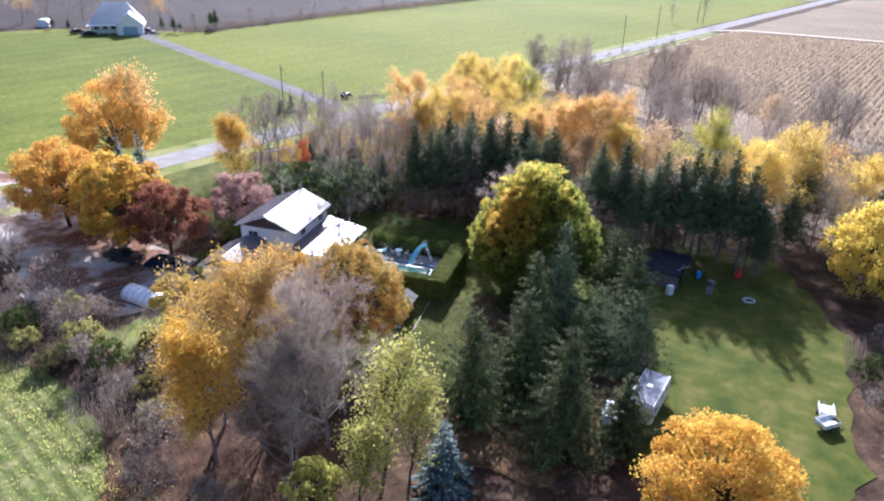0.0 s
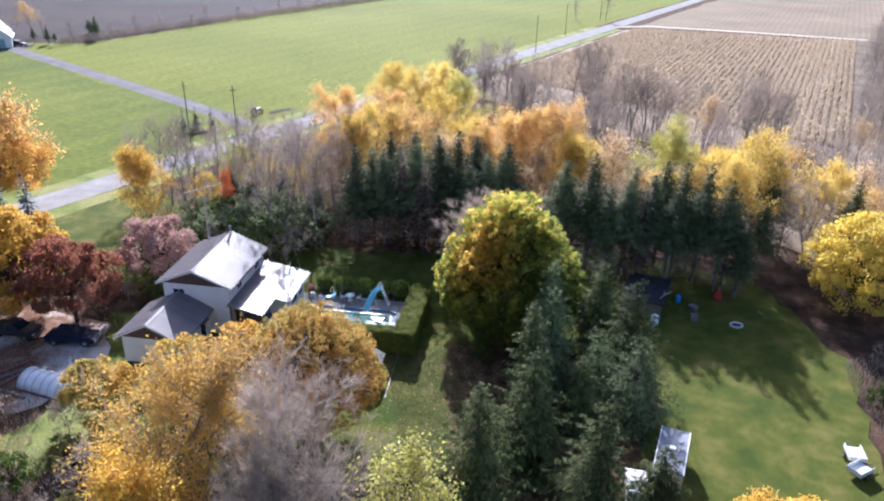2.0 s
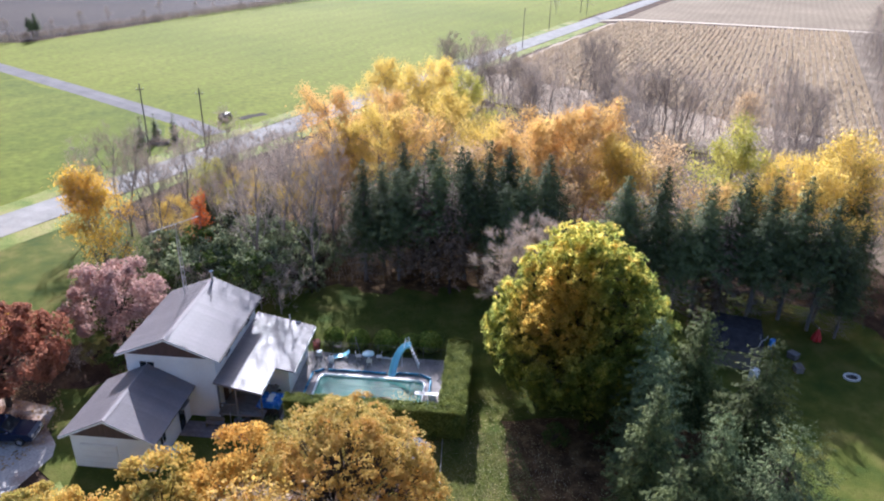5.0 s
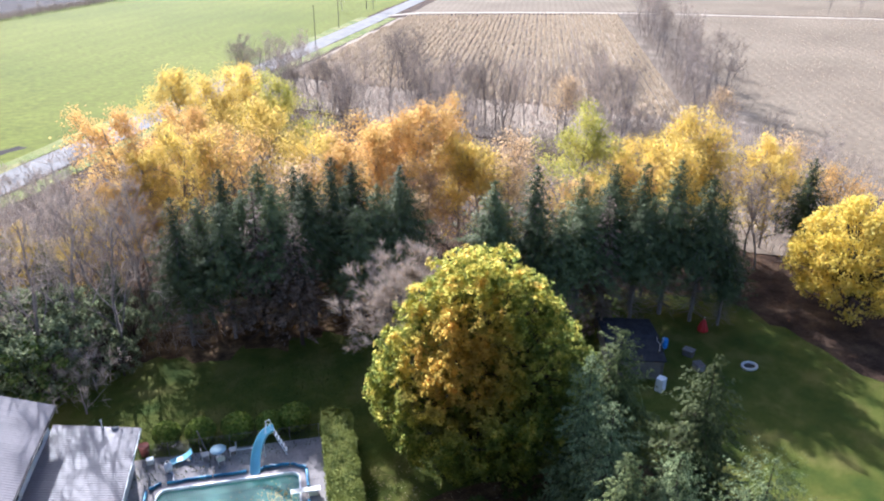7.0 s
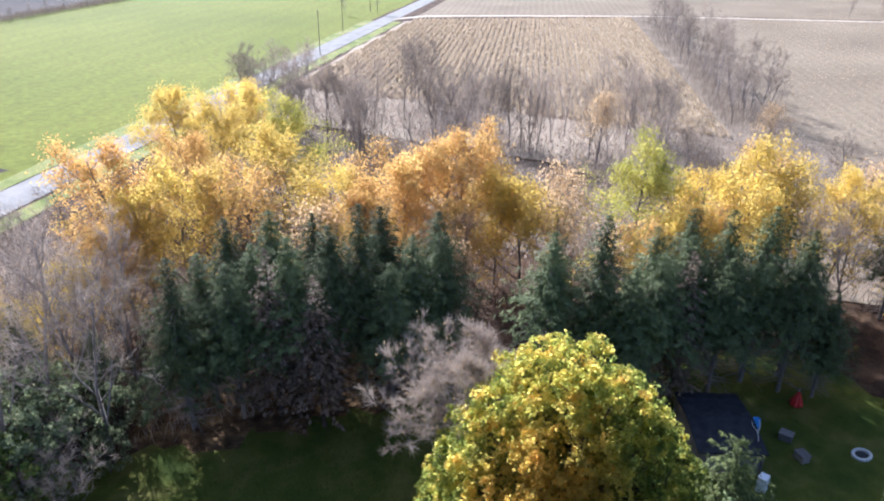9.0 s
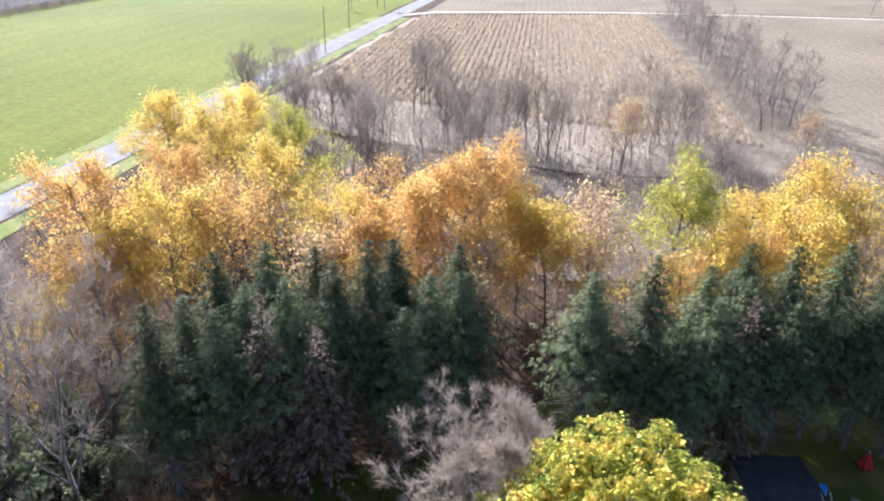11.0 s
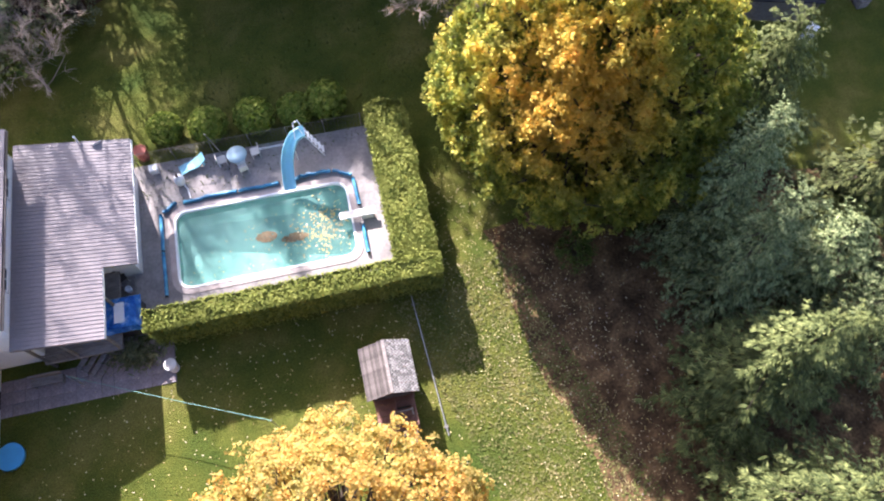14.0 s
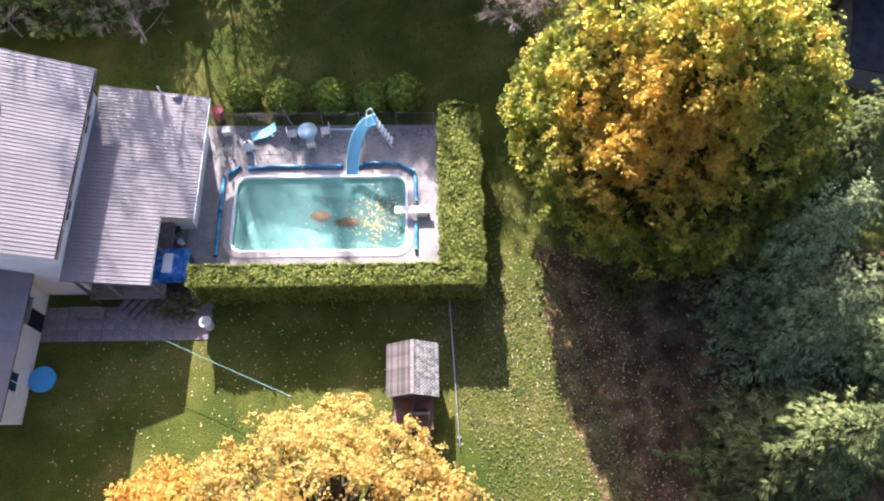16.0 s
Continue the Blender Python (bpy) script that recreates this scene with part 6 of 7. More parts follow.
# ---- the hedge, fence and round bushes by the pool ----
def hedge_run(name, u0, v0, u1, v1, h, n, seed):
    """A clipped cedar hedge: leaf clumps over a boxy body with a solid filler inside."""
    rng = np.random.default_rng(seed)
    t = thing(name, yard((u0 + u1) / 2, (v0 + v1) / 2), "clipped yellow-green cedar hedge round the pool deck", "hedge")
    sx, sy = (u1 - u0) / 2, (v1 - v0) / 2
    p = rng.uniform(-1, 1, (n, 3))
    k = rng.integers(0, 5, n)
    p[k == 0, 0], p[k == 1, 0], p[k == 2, 1], p[k == 3, 1], p[k == 4, 2] = 1, -1, 1, -1, 1
    top = rng.random(n) < 0.45
    p[top, 2] = 1
    nor = p ** 5 + rng.normal(size=(n, 3)) * 0.3
    pos = np.stack([p[:, 0] * sx, p[:, 1] * sy, (p[:, 2] + 1) * h / 2], 1)
    lump = np.sin(pos[:, 0] * 3.1 + seed) * np.cos(pos[:, 1] * 2.7) * 0.1
    pos += unit(nor) * (rng.normal(size=(n, 1)) * 0.09 + lump[:, None])
    pos[:, 2] = np.maximum(pos[:, 2], 0.03)
    me = fast_mesh("foliage", *leaf_data(rng, pos, nor + [0, 0, 0.3] + rng.normal(size=(n, 3)) * 0.4, 0.09, 1.9))
    me.shade_flat()
    dressed("foliage", me, cedar, t)
    # solid box added inside; its darker green paints the hedge's inner shade
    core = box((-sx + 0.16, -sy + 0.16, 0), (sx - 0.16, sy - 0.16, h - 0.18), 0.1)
    part("inner_growth", core, shrub_green, t, "solid filler, its dark green standing for inner shade")
    return t


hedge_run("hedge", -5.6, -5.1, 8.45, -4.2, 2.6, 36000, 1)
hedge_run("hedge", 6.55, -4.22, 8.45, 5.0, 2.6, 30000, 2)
fence = thing("fence", yard(0, 5.62), "low wire fence with steel posts behind the pool deck", "fence")
for k in range(7):
    part("post", cyl((-6.4 + 2.1 * k, 0, 0), (-6.4 + 2.1 * k, 0, 1.25), 0.022), weathered, fence)
part("top_rail", cyl((-6.4, 0, 1.2), (6.3, 0, 1.2), 0.013), weathered, fence)
wires = [[-6.4, 0, 0.15 + 0.15 * k, 6.3, 0, 0.15 + 0.15 * k, 0.006, 0.006] for k in range(7)] + [[-6.4 + 0.21 * k, 0, 0.05, -6.4 + 0.21 * k, 0, 1.2, 0.005, 0.005] for k in range(61)]
dressed("wire_mesh", fast_mesh("wire_mesh", *tube_data(wires, 3)), dark_trim, fence)
for k, (u, v, s) in enumerate([(-2.2, 7.0, 1.0), (0.4, 7.0, 1.05), (2.7, 7.0, 0.95), (4.5, 7.2, 1.1), (-4.6, 7.3, 0.9)]):
    rng = np.random.default_rng(20 + k)
    n = 1500
    q = unit(rng.normal(size=(n, 3)) + [0, 0, 0.3])
    p = q * [1.05 * s, 1.0 * s, 0.9 * s] * rng.uniform(0.85, 1.05, (n, 1)) + [0, 0, 0.8 * s]
    p[:, 2] = np.maximum(p[:, 2], 0.02)
    loc = yard(u, v)
    plant("round_bush", loc, leaf_data(rng, p, q + rng.normal(size=(n, 3)) * 0.4, 0.2), tube_data([[0, 0, 0, rng.normal() * 0.3, rng.normal() * 0.3, 0.9 * s, 0.04, 0.02] for _ in range(6)], 4), bush_leaf, dark_bark, "round green bush behind the pool fence", "bush", "bushes behind the fence")
rng = np.random.default_rng(40)
p = rng.normal(size=(900, 3)) * [0.55, 0.35, 0.2] + [0, 0, 0.4]
p[:, 2] = np.maximum(p[:, 2], 0.03)
plant("ornamental_grass", yard(-6.9, -5.35), leaf_data(rng, p, rng.normal(size=(900, 3)), 0.08, 5), None, olive_leaf, bark, "dry ornamental grass clump beside the path", "plant")

# ---- things on the deck ----
plank = thing("plank", yard(0.95, 5.3, 0.03), "white board lying along the back of the pool deck", "board")
part("board", box((-0.95, -0.06, 0), (0.95, 0.06, 0.05), 0.008), trim_white, plank)
leaner = thing("wooden_post", yard(-1.75, 5.35, 0.03, 0), "bare wooden post leaning beside the pool fence", "post")
part("shaft", pipe([(0.1, -0.1, 0), (-0.2, 0.1, 1.0), (-0.45, 0.28, 1.9)], 0.035, 8), weathered, leaner)
table = thing("garden_table", yard(-0.85, 4.75, 0.03), "round pale blue garden table", "table")
part("tabletop", lathe([(0.0, 0.70), (0.5, 0.70), (0.55, 0.72), (0.55, 0.74), (0.0, 0.745)], 24), paint("pale_blue_plastic", (0.4, 0.56, 0.62), 0.45), table)
part("pedestal", lathe([(0.3, 0.0), (0.28, 0.05), (0.06, 0.12), (0.05, 0.7)]), white_plastic, table)
chair = thing("garden_chair", yard(-0.65, 4.05, 0.03, 15), "pale grey plastic garden chair", "chair", "chairs round the table")
part("seat", box((-0.24, -0.24, 0.4), (0.24, 0.24, 0.44), 0.012), stone_white, chair)
part("backrest", box((-0.24, -0.28, 0.46), (0.24, -0.24, 0.85), 0.012), stone_white, chair)
for x in (-0.2, 0.2):
    for y in (-0.22, 0.2):
        part("leg", box((x - 0.02, y - 0.02, 0), (x + 0.02, y + 0.02, 0.4)), stone_white, chair)
copy_thing(chair, yard(-1.75, 4.8, 0.03, -80))
copy_thing(chair, yard(0.1, 4.95, 0.03, 100))
lounger = thing("play_slide", yard(-3.4, 4.95, 0.03, 16), "small wavy aqua plastic slide lying on the deck", "slide")
part("chute", prism([(-0.75, 0.05), (-0.3, 0.16), (0.1, 0.14), (0.45, 0.3), (0.75, 0.55), (0.75, 0.62), (0.45, 0.38), (0.1, 0.22), (-0.3, 0.24), (-0.75, 0.12)], -0.28, 0.28), aqua, lounger)
part("support", box((0.5, -0.2, 0), (0.62, 0.2, 0.4), 0.01), aqua, lounger)
pump = thing("pool_filter", yard(-4.15, 4.05, 0.03), "white pool filter tank with a pipe", "pool filter")
part("tank", lathe([(0.2, 0.0), (0.26, 0.1), (0.28, 0.45), (0.2, 0.68), (0.06, 0.75)]), white_plastic, pump)
part("pipe", pipe([(0.1, -0.1, 0.1), (0.35, -0.5, 0.12), (0.45, -1.1, 0.08)], 0.04), white_plastic, pump)
part("valve", cyl((0, 0, 0.74), (0, 0, 0.9), 0.08), dark_trim, pump)
cooler = thing("storage_box", yard(-5.5, 5.1, 0.03, 8), "white plastic box on the deck", "box")
part("body", box((-0.22, -0.2, 0), (0.22, 0.2, 0.36), 0.03), white_plastic, cooler)
part("lid", box((-0.23, -0.21, 0.365), (0.23, 0.21, 0.42), 0.02), white_plastic, cooler)
pot = thing("flower_pot", yard(-6.0, 6.1), "dark red barrel planter behind the fence", "planter")
part("pot", lathe([(0.26, 0.0), (0.33, 0.45), (0.35, 0.85), (0.3, 0.86), (0.27, 0.6), (0.0, 0.58)]), terracotta, pot)
part("rim", lathe([(0.35, 0.84), (0.37, 0.88), (0.31, 0.9), (0.3, 0.85)]), terracotta, pot)
urn = thing("garden_urn", yard(-5.25, -6.35), "pale stone garden urn at the end of the path", "urn")
part("bowl", lathe([(0.1, 0.35), (0.28, 0.55), (0.32, 0.75), (0.26, 0.75), (0.2, 0.6), (0.0, 0.58)]), stone_white, urn)
part("foot", lathe([(0.24, 0.0), (0.24, 0.08), (0.09, 0.16), (0.1, 0.36)]), stone_white, urn)
tub = thing("hot_tub", yard(-7.3, -3.45, 0.02), "square tub covered by a crumpled blue tarpaulin", "hot tub")
part("body", box((-0.85, -0.8, 0), (0.85, 0.8, 1.35), 0.04), dark_trim, tub, "dark tub side")
bm = bmesh.new()
rngq = random.Random(2)
gridv = [[bm.verts.new((-0.98 + 1.96 * i / 12, -0.93 + 1.86 * j / 12, 1.42 + rngq.uniform(-0.03, 0.05) if 0 < i < 12 and 0 < j < 12 else 1.1 + rngq.uniform(-0.08, 0.05))) for i in range(13)] for j in range(13)]
for a, b in zip(gridv, gridv[1:]):
    for k in range(12):
        bm.faces.new((a[k], a[k + 1], b[k + 1], b[k]))
bmesh.ops.solidify(bm, geom=bm.faces[:], thickness=0.012)
part("tarpaulin", bm, tarp_blue, tub, "crumpled bright blue tarpaulin")
part("white_sheet", box((-0.2, -0.55, 1.49), (0.3, 0.5, 1.505), 0.004), white_plastic, tub)
junk = thing("patio_chair", yard(-7.5, -1.1, 0.02, 30), "dark folding chair under the porch edge", "chair")
part("seat", box((-0.25, -0.25, 0.4), (0.25, 0.25, 0.43), 0.01), dark_trim, junk)
part("backrest", box((-0.25, 0.22, 0.45), (0.25, 0.26, 0.9), 0.01), dark_trim, junk)
for x in (-0.22, 0.22):
    for y in (-0.22, 0.22):
        part("leg", cyl((x, y, 0), (x, y, 0.4), 0.015), steel, junk)
bucket = thing("bucket", yard(-7.2, -1.75, 0.02), "white bucket on the patio", "bucket")
part("pail", lathe([(0.13, 0.0), (0.17, 0.32), (0.15, 0.32), (0.12, 0.03), (0.0, 0.03)]), white_plastic, bucket)
part("handle", pipe([(0.16, 0, 0.3), (0.12, 0, 0.42), (0, 0, 0.47), (-0.12, 0, 0.42), (-0.16, 0, 0.3)], 0.008), steel, bucket)

# ---- things on the lawn ----
paddling = thing("paddling_pool", yard(-12.95, -9.0), "small round blue paddling pool on the lawn", "paddling pool")
part("shell", lathe([(0.55, 0.0), (0.6, 0.05), (0.63, 0.25), (0.6, 0.28), (0.56, 0.25), (0.53, 0.06), (0.0, 0.05)], 28), paddling_blue, paddling)
part("rim", lathe([(0.6, 0.26), (0.65, 0.28), (0.62, 0.31), (0.58, 0.28)], 28), paddling_blue, paddling)
rope = thing("washing_line", yard(-9.5, -6.3), "thin green washing line across the lawn", "washing line")
part("cord", pipe([(-0.1, 0.05, 1.9), (2.2, -1.0, 1.72), (4.5, -2.05, 1.66), (6.7, -3.05, 1.7), (8.9, -4.05, 1.9)], 0.013, 6), line_green, rope)
part("post", cyl((-0.1, 0.05, 0), (-0.1, 0.05, 1.95), 0.03), steel, rope)
part("post", cyl((8.9, -4.05, 0), (8.9, -4.05, 1.95), 0.03), steel, rope)

play = thing("playhouse", yard(5.02, -9.2), "small raised wooden playhouse with a mossy shake roof", "playhouse")
for x in (-0.95, 0.95):
    for y in (-1.05, 1.05):
        part("post", box((x - 0.05, y - 0.05, 0), (x + 0.05, y + 0.05, 1.95), 0.008), red_wood, play)
for k in range(8):
    part("floor_board", box((-1.0, -1.1 + 0.275 * k, 0.75), (1.0, -0.84 + 0.275 * k, 0.79), 0.004), weathered, play)
for x in (-1.0, 1.0):
    for k in range(7):
        part("wall_board", box((x - 0.02, -1.05 + 0.3 * k, 0.8), (x + 0.02, -0.77 + 0.3 * k, 1.9), 0.004), red_wood, play)
part("gable_board", prism([(-1.0, 1.9), (1.0, 1.9), (0, 2.5)], -1.1, -1.06), red_wood, play)
part("gable_board", prism([(-1.0, 0.8), (1.0, 0.8), (1.0, 1.9), (0, 2.5), (-1.0, 1.9)], 1.06, 1.1), red_wood, play)
proof = part("roof", prism([(-1.2, 1.86), (0, 2.56), (1.2, 1.86), (1.2, 1.8), (0, 2.5), (-1.2, 1.8)], -1.25, 1.25), red_wood, play)
sh = bpy.data.meshes.new("shingle")
bm = prism([(0, 0), (0.2, 0), (0.2, 0.03), (0, 0.008)], 0, 0.145)
bm.to_mesh(sh)
bm.free()
sh.materials.append(shake)
slat = bpy.data.meshes.new("roof_slat")
bm = prism([(0, 0), (0.105, 0), (0.105, 0.035), (0, 0.01)], -1.27, 1.27)
bm.to_mesh(slat)
bm.free()
slat.materials.append(roof_slat_mat)
for sx in (1, -1):
    d = Vector((sx * 1.2, 0, -0.7))
    turn = Matrix.Translation((0, 0, 2.565)) @ d.to_track_quat("X", "Z").to_matrix().to_4x4()
    if sx < 0:
        for i in range(12):
            shared("roof_slat", slat, proof, turn @ Matrix.Translation((0.118 * i, rng_t.uniform(-0.02, 0.02), 0.002)))
        continue
    for i in range(7):
        for j in range(17):
            shared("shingle", sh, proof, turn @ Matrix.Translation((0.2 * i, (-1.27 + 0.15 * j) + rng_t.uniform(-0.01, 0.01), 0.004 * (i % 2))))
part("ridge_board", box((-0.08, -1.27, 2.57), (0.08, 1.27, 2.61), 0.01), weathered, proof)
for k in range(6):
    part("deck_board", box((-0.95, -2.7 + 0.275 * k, 0.75), (0.95, -2.44 + 0.275 * k, 0.79), 0.004), red_wood, play)
for x in (-0.9, 0.9):
    part("deck_post", box((x - 0.05, -2.7, 0), (x + 0.05, -2.6, 1.5), 0.008), red_wood, play)
    part("railing", box((x - 0.03, -2.65, 1.42), (x + 0.03, -1.1, 1.5), 0.006), red_wood, play)
part("railing", box((-0.87, -2.68, 1.42), (-0.1, -2.62, 1.5), 0.006), red_wood, play)
part("divider", box((-0.03, -2.6, 0.8), (0.03, -1.15, 1.4), 0.006), red_wood, play)
for k in range(3):
    part("step", box((0.1, -3.25 + 0.32 * k, 0.18 + 0.2 * k), (0.8, -3.0 + 0.32 * k, 0.23 + 0.2 * k), 0.006), stone_white, play, "pale grey step")
for x in (0.1, 0.8):
    part("stringer", prism([(x - 0.02, 0.0), (x + 0.02, 0.0), (x + 0.02, 0.18), (x - 0.02, 0.18)], -3.25, -2.7), red_wood, play)
swing = thing("swing_seat", yard(5.35, -11.1), "dark and white swing seat before the playhouse", "swing")
part("seat", box((-0.35, -0.2, 0.5), (0.35, 0.2, 0.56), 0.01), white_plastic, swing)
part("backrest", box((-0.35, 0.2, 0.56), (0.35, 0.24, 0.95), 0.01), black_rubber, swing)
for x in (-0.42, 0.42):
    part("frame_leg", pipe([(x, -0.45, 0), (x, 0, 1.25), (x, 0.45, 0)], 0.03), steel, swing)
part("crossbar", cyl((-0.42, 0, 1.25), (0.42, 0, 1.25), 0.03), steel, swing)
beam = thing("ground_pipe", yard(7.05, -8.85, 0, 2.5), "long thin white pipe lying on low blocks across the lawn", "pipe")
part("pipe", cyl((0, -3.65, 0.14), (0, 3.65, 0.14), 0.028), steel, beam)
for y in (-3.2, 0, 3.2):
    part("block", box((-0.1, y - 0.06, 0), (0.1, y + 0.06, 0.1), 0.006), weathered, beam)
ring_pit = thing("fire_ring", pose(37.6, 75.8, 0) @ Matrix.Scale(0.85, 4), "pale stone fire ring on the shaded lawn", "fire ring")
for k in range(14):
    a = 2 * math.pi * k / 14
    part("stone", box((-0.16, -0.12, 0), (0.16, 0.12, 0.22), 0.04), stone_white, ring_pit).matrix_basis = pose(0.78 * math.cos(a), 0.62 * math.sin(a), 0, 0, 0, math.degrees(a) + 90)
part("ash_bed", cyl((0, 0, 0), (0, 0, 0.05), 0.6, None, 20), black_rubber, ring_pit)

gazebo = thing("garden_shed", pose(29.3, 81.8, 0, 0, 0, 58.4), "low open-fronted shed with a dark shingled roof", "shed")
part("roof", prism([(-3.4, 2.0), (0, 2.4), (3.4, 2.0), (3.4, 1.9), (0, 2.3), (-3.4, 1.9)], -2.35, 2.35), dark_shingle, gazebo, "dark blue-grey shingle roof")
for x, y in ((-3.1, -2.15), (3.1, -2.15), (-3.1, 2.15), (3.1, 2.15), (0, -2.15)):
    part("post", box((x - 0.07, y - 0.07, 0), (x + 0.07, y + 0.07, 1.95 + (0.3 if x == 0 else 0)), 0.008), weathered, gazebo)
part("back_wall", box((-3.0, 2.05, 0), (3.0, 2.11, 1.9)), weathered, gazebo)
part("side_wall", box((-3.1, -2.05, 0), (-3.04, 2.05, 1.9)), weathered, gazebo)
sunshade = thing("folded_sunshade", pose(38.4, 81.8, 0), "folded red sunshade standing upright on the lawn", "sunshade")
bm = bmesh.new()
rings = []
for z, rad in ((0.12, 0.36), (0.3, 0.4), (0.7, 0.3), (1.1, 0.17), (1.4, 0.06)):
    rings.append([bm.verts.new((rad * (1 + 0.28 * (k % 2)) * math.cos(k * math.pi / 8), rad * (1 + 0.28 * (k % 2)) * math.sin(k * math.pi / 8), z)) for k in range(16)])
for low, high in zip(rings, rings[1:]):
    for k in range(16):
        bm.faces.new((low[k], low[(k + 1) % 16], high[(k + 1) % 16], high[k]))
bm.faces.new(rings[-1])
bm.faces.new(rings[0][::-1])
part("folded_canopy", bm, red_plastic, sunshade)
part("pole", box((-0.025, -0.025, 0), (0.025, 0.025, 1.62), 0.008), trim_white, sunshade, "white pole tip")
branch = thing("fallen_branch", pose(30.6, 79.4, 2.33, 0, 0, 35), "bare pale branch lying on the shed roof", "branch")
part("stem", pipe([(-1.2, 0, 0.05), (-0.3, 0.12, 0.1), (0.6, 0.0, 0.05), (1.3, 0.1, 0.0)], 0.03, 6), stone_white, branch)
part("twig", pipe([(-0.3, 0.12, 0.1), (0.3, 0.5, 0.12), (0.9, 0.6, 0.05)], 0.02, 6), stone_white, branch)
for name, x, y, mat_, label, cat in (("barrel", 33.3, 81.5, tarp_blue, "bright blue plastic barrel beside the shed", "barrel"), ("storage_bin", 34.3, 79.6, weathered, "grey storage bin beside the shed", "bin"), ("storage_bin", 33.4, 77.6, weathered, "grey storage bin on the lawn", "bin")):
    b = thing(name, pose(x, y, 0, 0, 0, x * 40), label, cat)
    if name == "barrel":
        part("drum", lathe([(0.26, 0.0), (0.29, 0.2), (0.28, 0.45), (0.29, 0.7), (0.25, 0.88), (0.0, 0.88)]), mat_, b)
        part("lid", cyl((0, 0, 0.88), (0, 0, 0.92), 0.27), mat_, b)
    else:
        part("body", box((-0.45, -0.35, 0), (0.45, 0.35, 0.55), 0.05), mat_, b)
        part("lid", box((-0.48, -0.38, 0.555), (0.48, 0.38, 0.63), 0.03), mat_, b)
cabinet = thing("white_cabinet", pose(28.4, 77.0, 0, 0, 0, 20), "white metal cabinet beside the spruces", "cabinet")
part("body", box((-0.35, -0.3, 0), (0.35, 0.3, 1.2), 0.02), white_plastic, cabinet)
part("door", box((-0.33, -0.325, 0.04), (0.33, -0.302, 1.16), 0.008), white_plastic, cabinet)


# ---- camper, cars, greenhouse ----
def wheel(parent, x, y, r, w):
    s = -1 if y < 0 else 1
    tyre = part("wheel", cyl((x, y - w / 2, r), (x, y + w / 2, r), r, None, 20), black_rubber, parent)
    part("rim", cyl((x, y + s * w / 2, r), (x, y + s * (w / 2 + 0.015), r), r * 0.6, None, 16), chrome, tyre)
    part("hub", cyl((x, y + s * (w / 2 + 0.016), r), (x, y + s * (w / 2 + 0.04), r), r * 0.15, None, 8), steel, tyre)


camper = thing("camper_trailer", pose(20.1, 54.6, 0, 0, 0, 59), "white camper trailer with a weathered grey roof", "camper")
part("body", prism([(-2.9, 0.55), (2.3, 0.55), (2.95, 1.1), (2.95, 2.2), (2.55, 2.6), (-2.8, 2.6), (-2.95, 2.4)], -1.15, 1.15), camper_white, camper, "white camper shell")
part("roof_sheet", box((-2.75, -1.1, 2.603), (2.5, 1.1, 2.64), 0.01), camper_roof, camper, "weathered grey roof")
part("roof_rail", box((-2.9, 1.1, 2.56), (2.6, 1.18, 2.66), 0.01), trim_white, camper)
part("roof_rail", box((-2.9, -1.18, 2.56), (2.6, -1.1, 2.66), 0.01), trim_white, camper)
part("roof_vent", box((-0.3, -0.25, 2.642), (0.25, 0.25, 2.74), 0.02), white_plastic, camper)
for x in (-1.8, 0.2, 1.7):
    for y, f in ((-1.16, 0), (1.16, 180)):
        m = Matrix.Translation((x, y, 1.75)) @ Matrix.Rotation(radians(f), 4, "Z")
        w_ = part("window", box((-0.45, -0.03, -0.28), (0.45, 0.0, 0.28), 0.01, m), trim_white, camper)
        part("pane", box((-0.38, -0.04, -0.22), (0.38, -0.031, 0.22), 0, m), glass_dark, w_)
w_ = part("window", box((2.955, -0.6, 1.45), (2.98, 0.6, 2.05), 0.01), trim_white, camper)
part("pane", box((2.981, -0.5, 1.52), (2.99, 0.5, 1.98)), glass_dark, w_)
part("door", box((-0.95, -1.18, 0.6), (-0.35, -1.155, 2.35), 0.01), camper_white, camper)
for y in (-1.0, 1.0):
    wheel(camper, -0.4, y, 0.34, 0.2)
part("hitch", box((2.9, -0.06, 0.45), (4.0, 0.06, 0.55), 0.01), dark_trim, camper)
part("jack", cyl((3.8, 0, 0), (3.8, 0, 0.5), 0.04), steel, camper)
boat = thing("covered_boat", pose(16.4, 52.4, 0, 0, 0, 70), "small boat under a white cover beside the camper", "boat")
part("hull", prism([(-1.7, 0.5), (1.3, 0.45), (2.1, 0.95), (1.6, 1.25), (-1.7, 1.15)], -0.8, 0.8), camper_white, boat)
part("cover", prism([(-1.75, 1.16), (1.62, 1.26), (0.2, 1.7), (-1.2, 1.6)], -0.83, 0.83), camper_white, boat, "white boat cover")
for y in (-0.85, 0.85):
    wheel(boat, -0.5, y, 0.27, 0.16)
part("trailer_frame", box((-1.6, -0.6, 0.38), (2.6, 0.6, 0.46), 0.01), steel, boat)


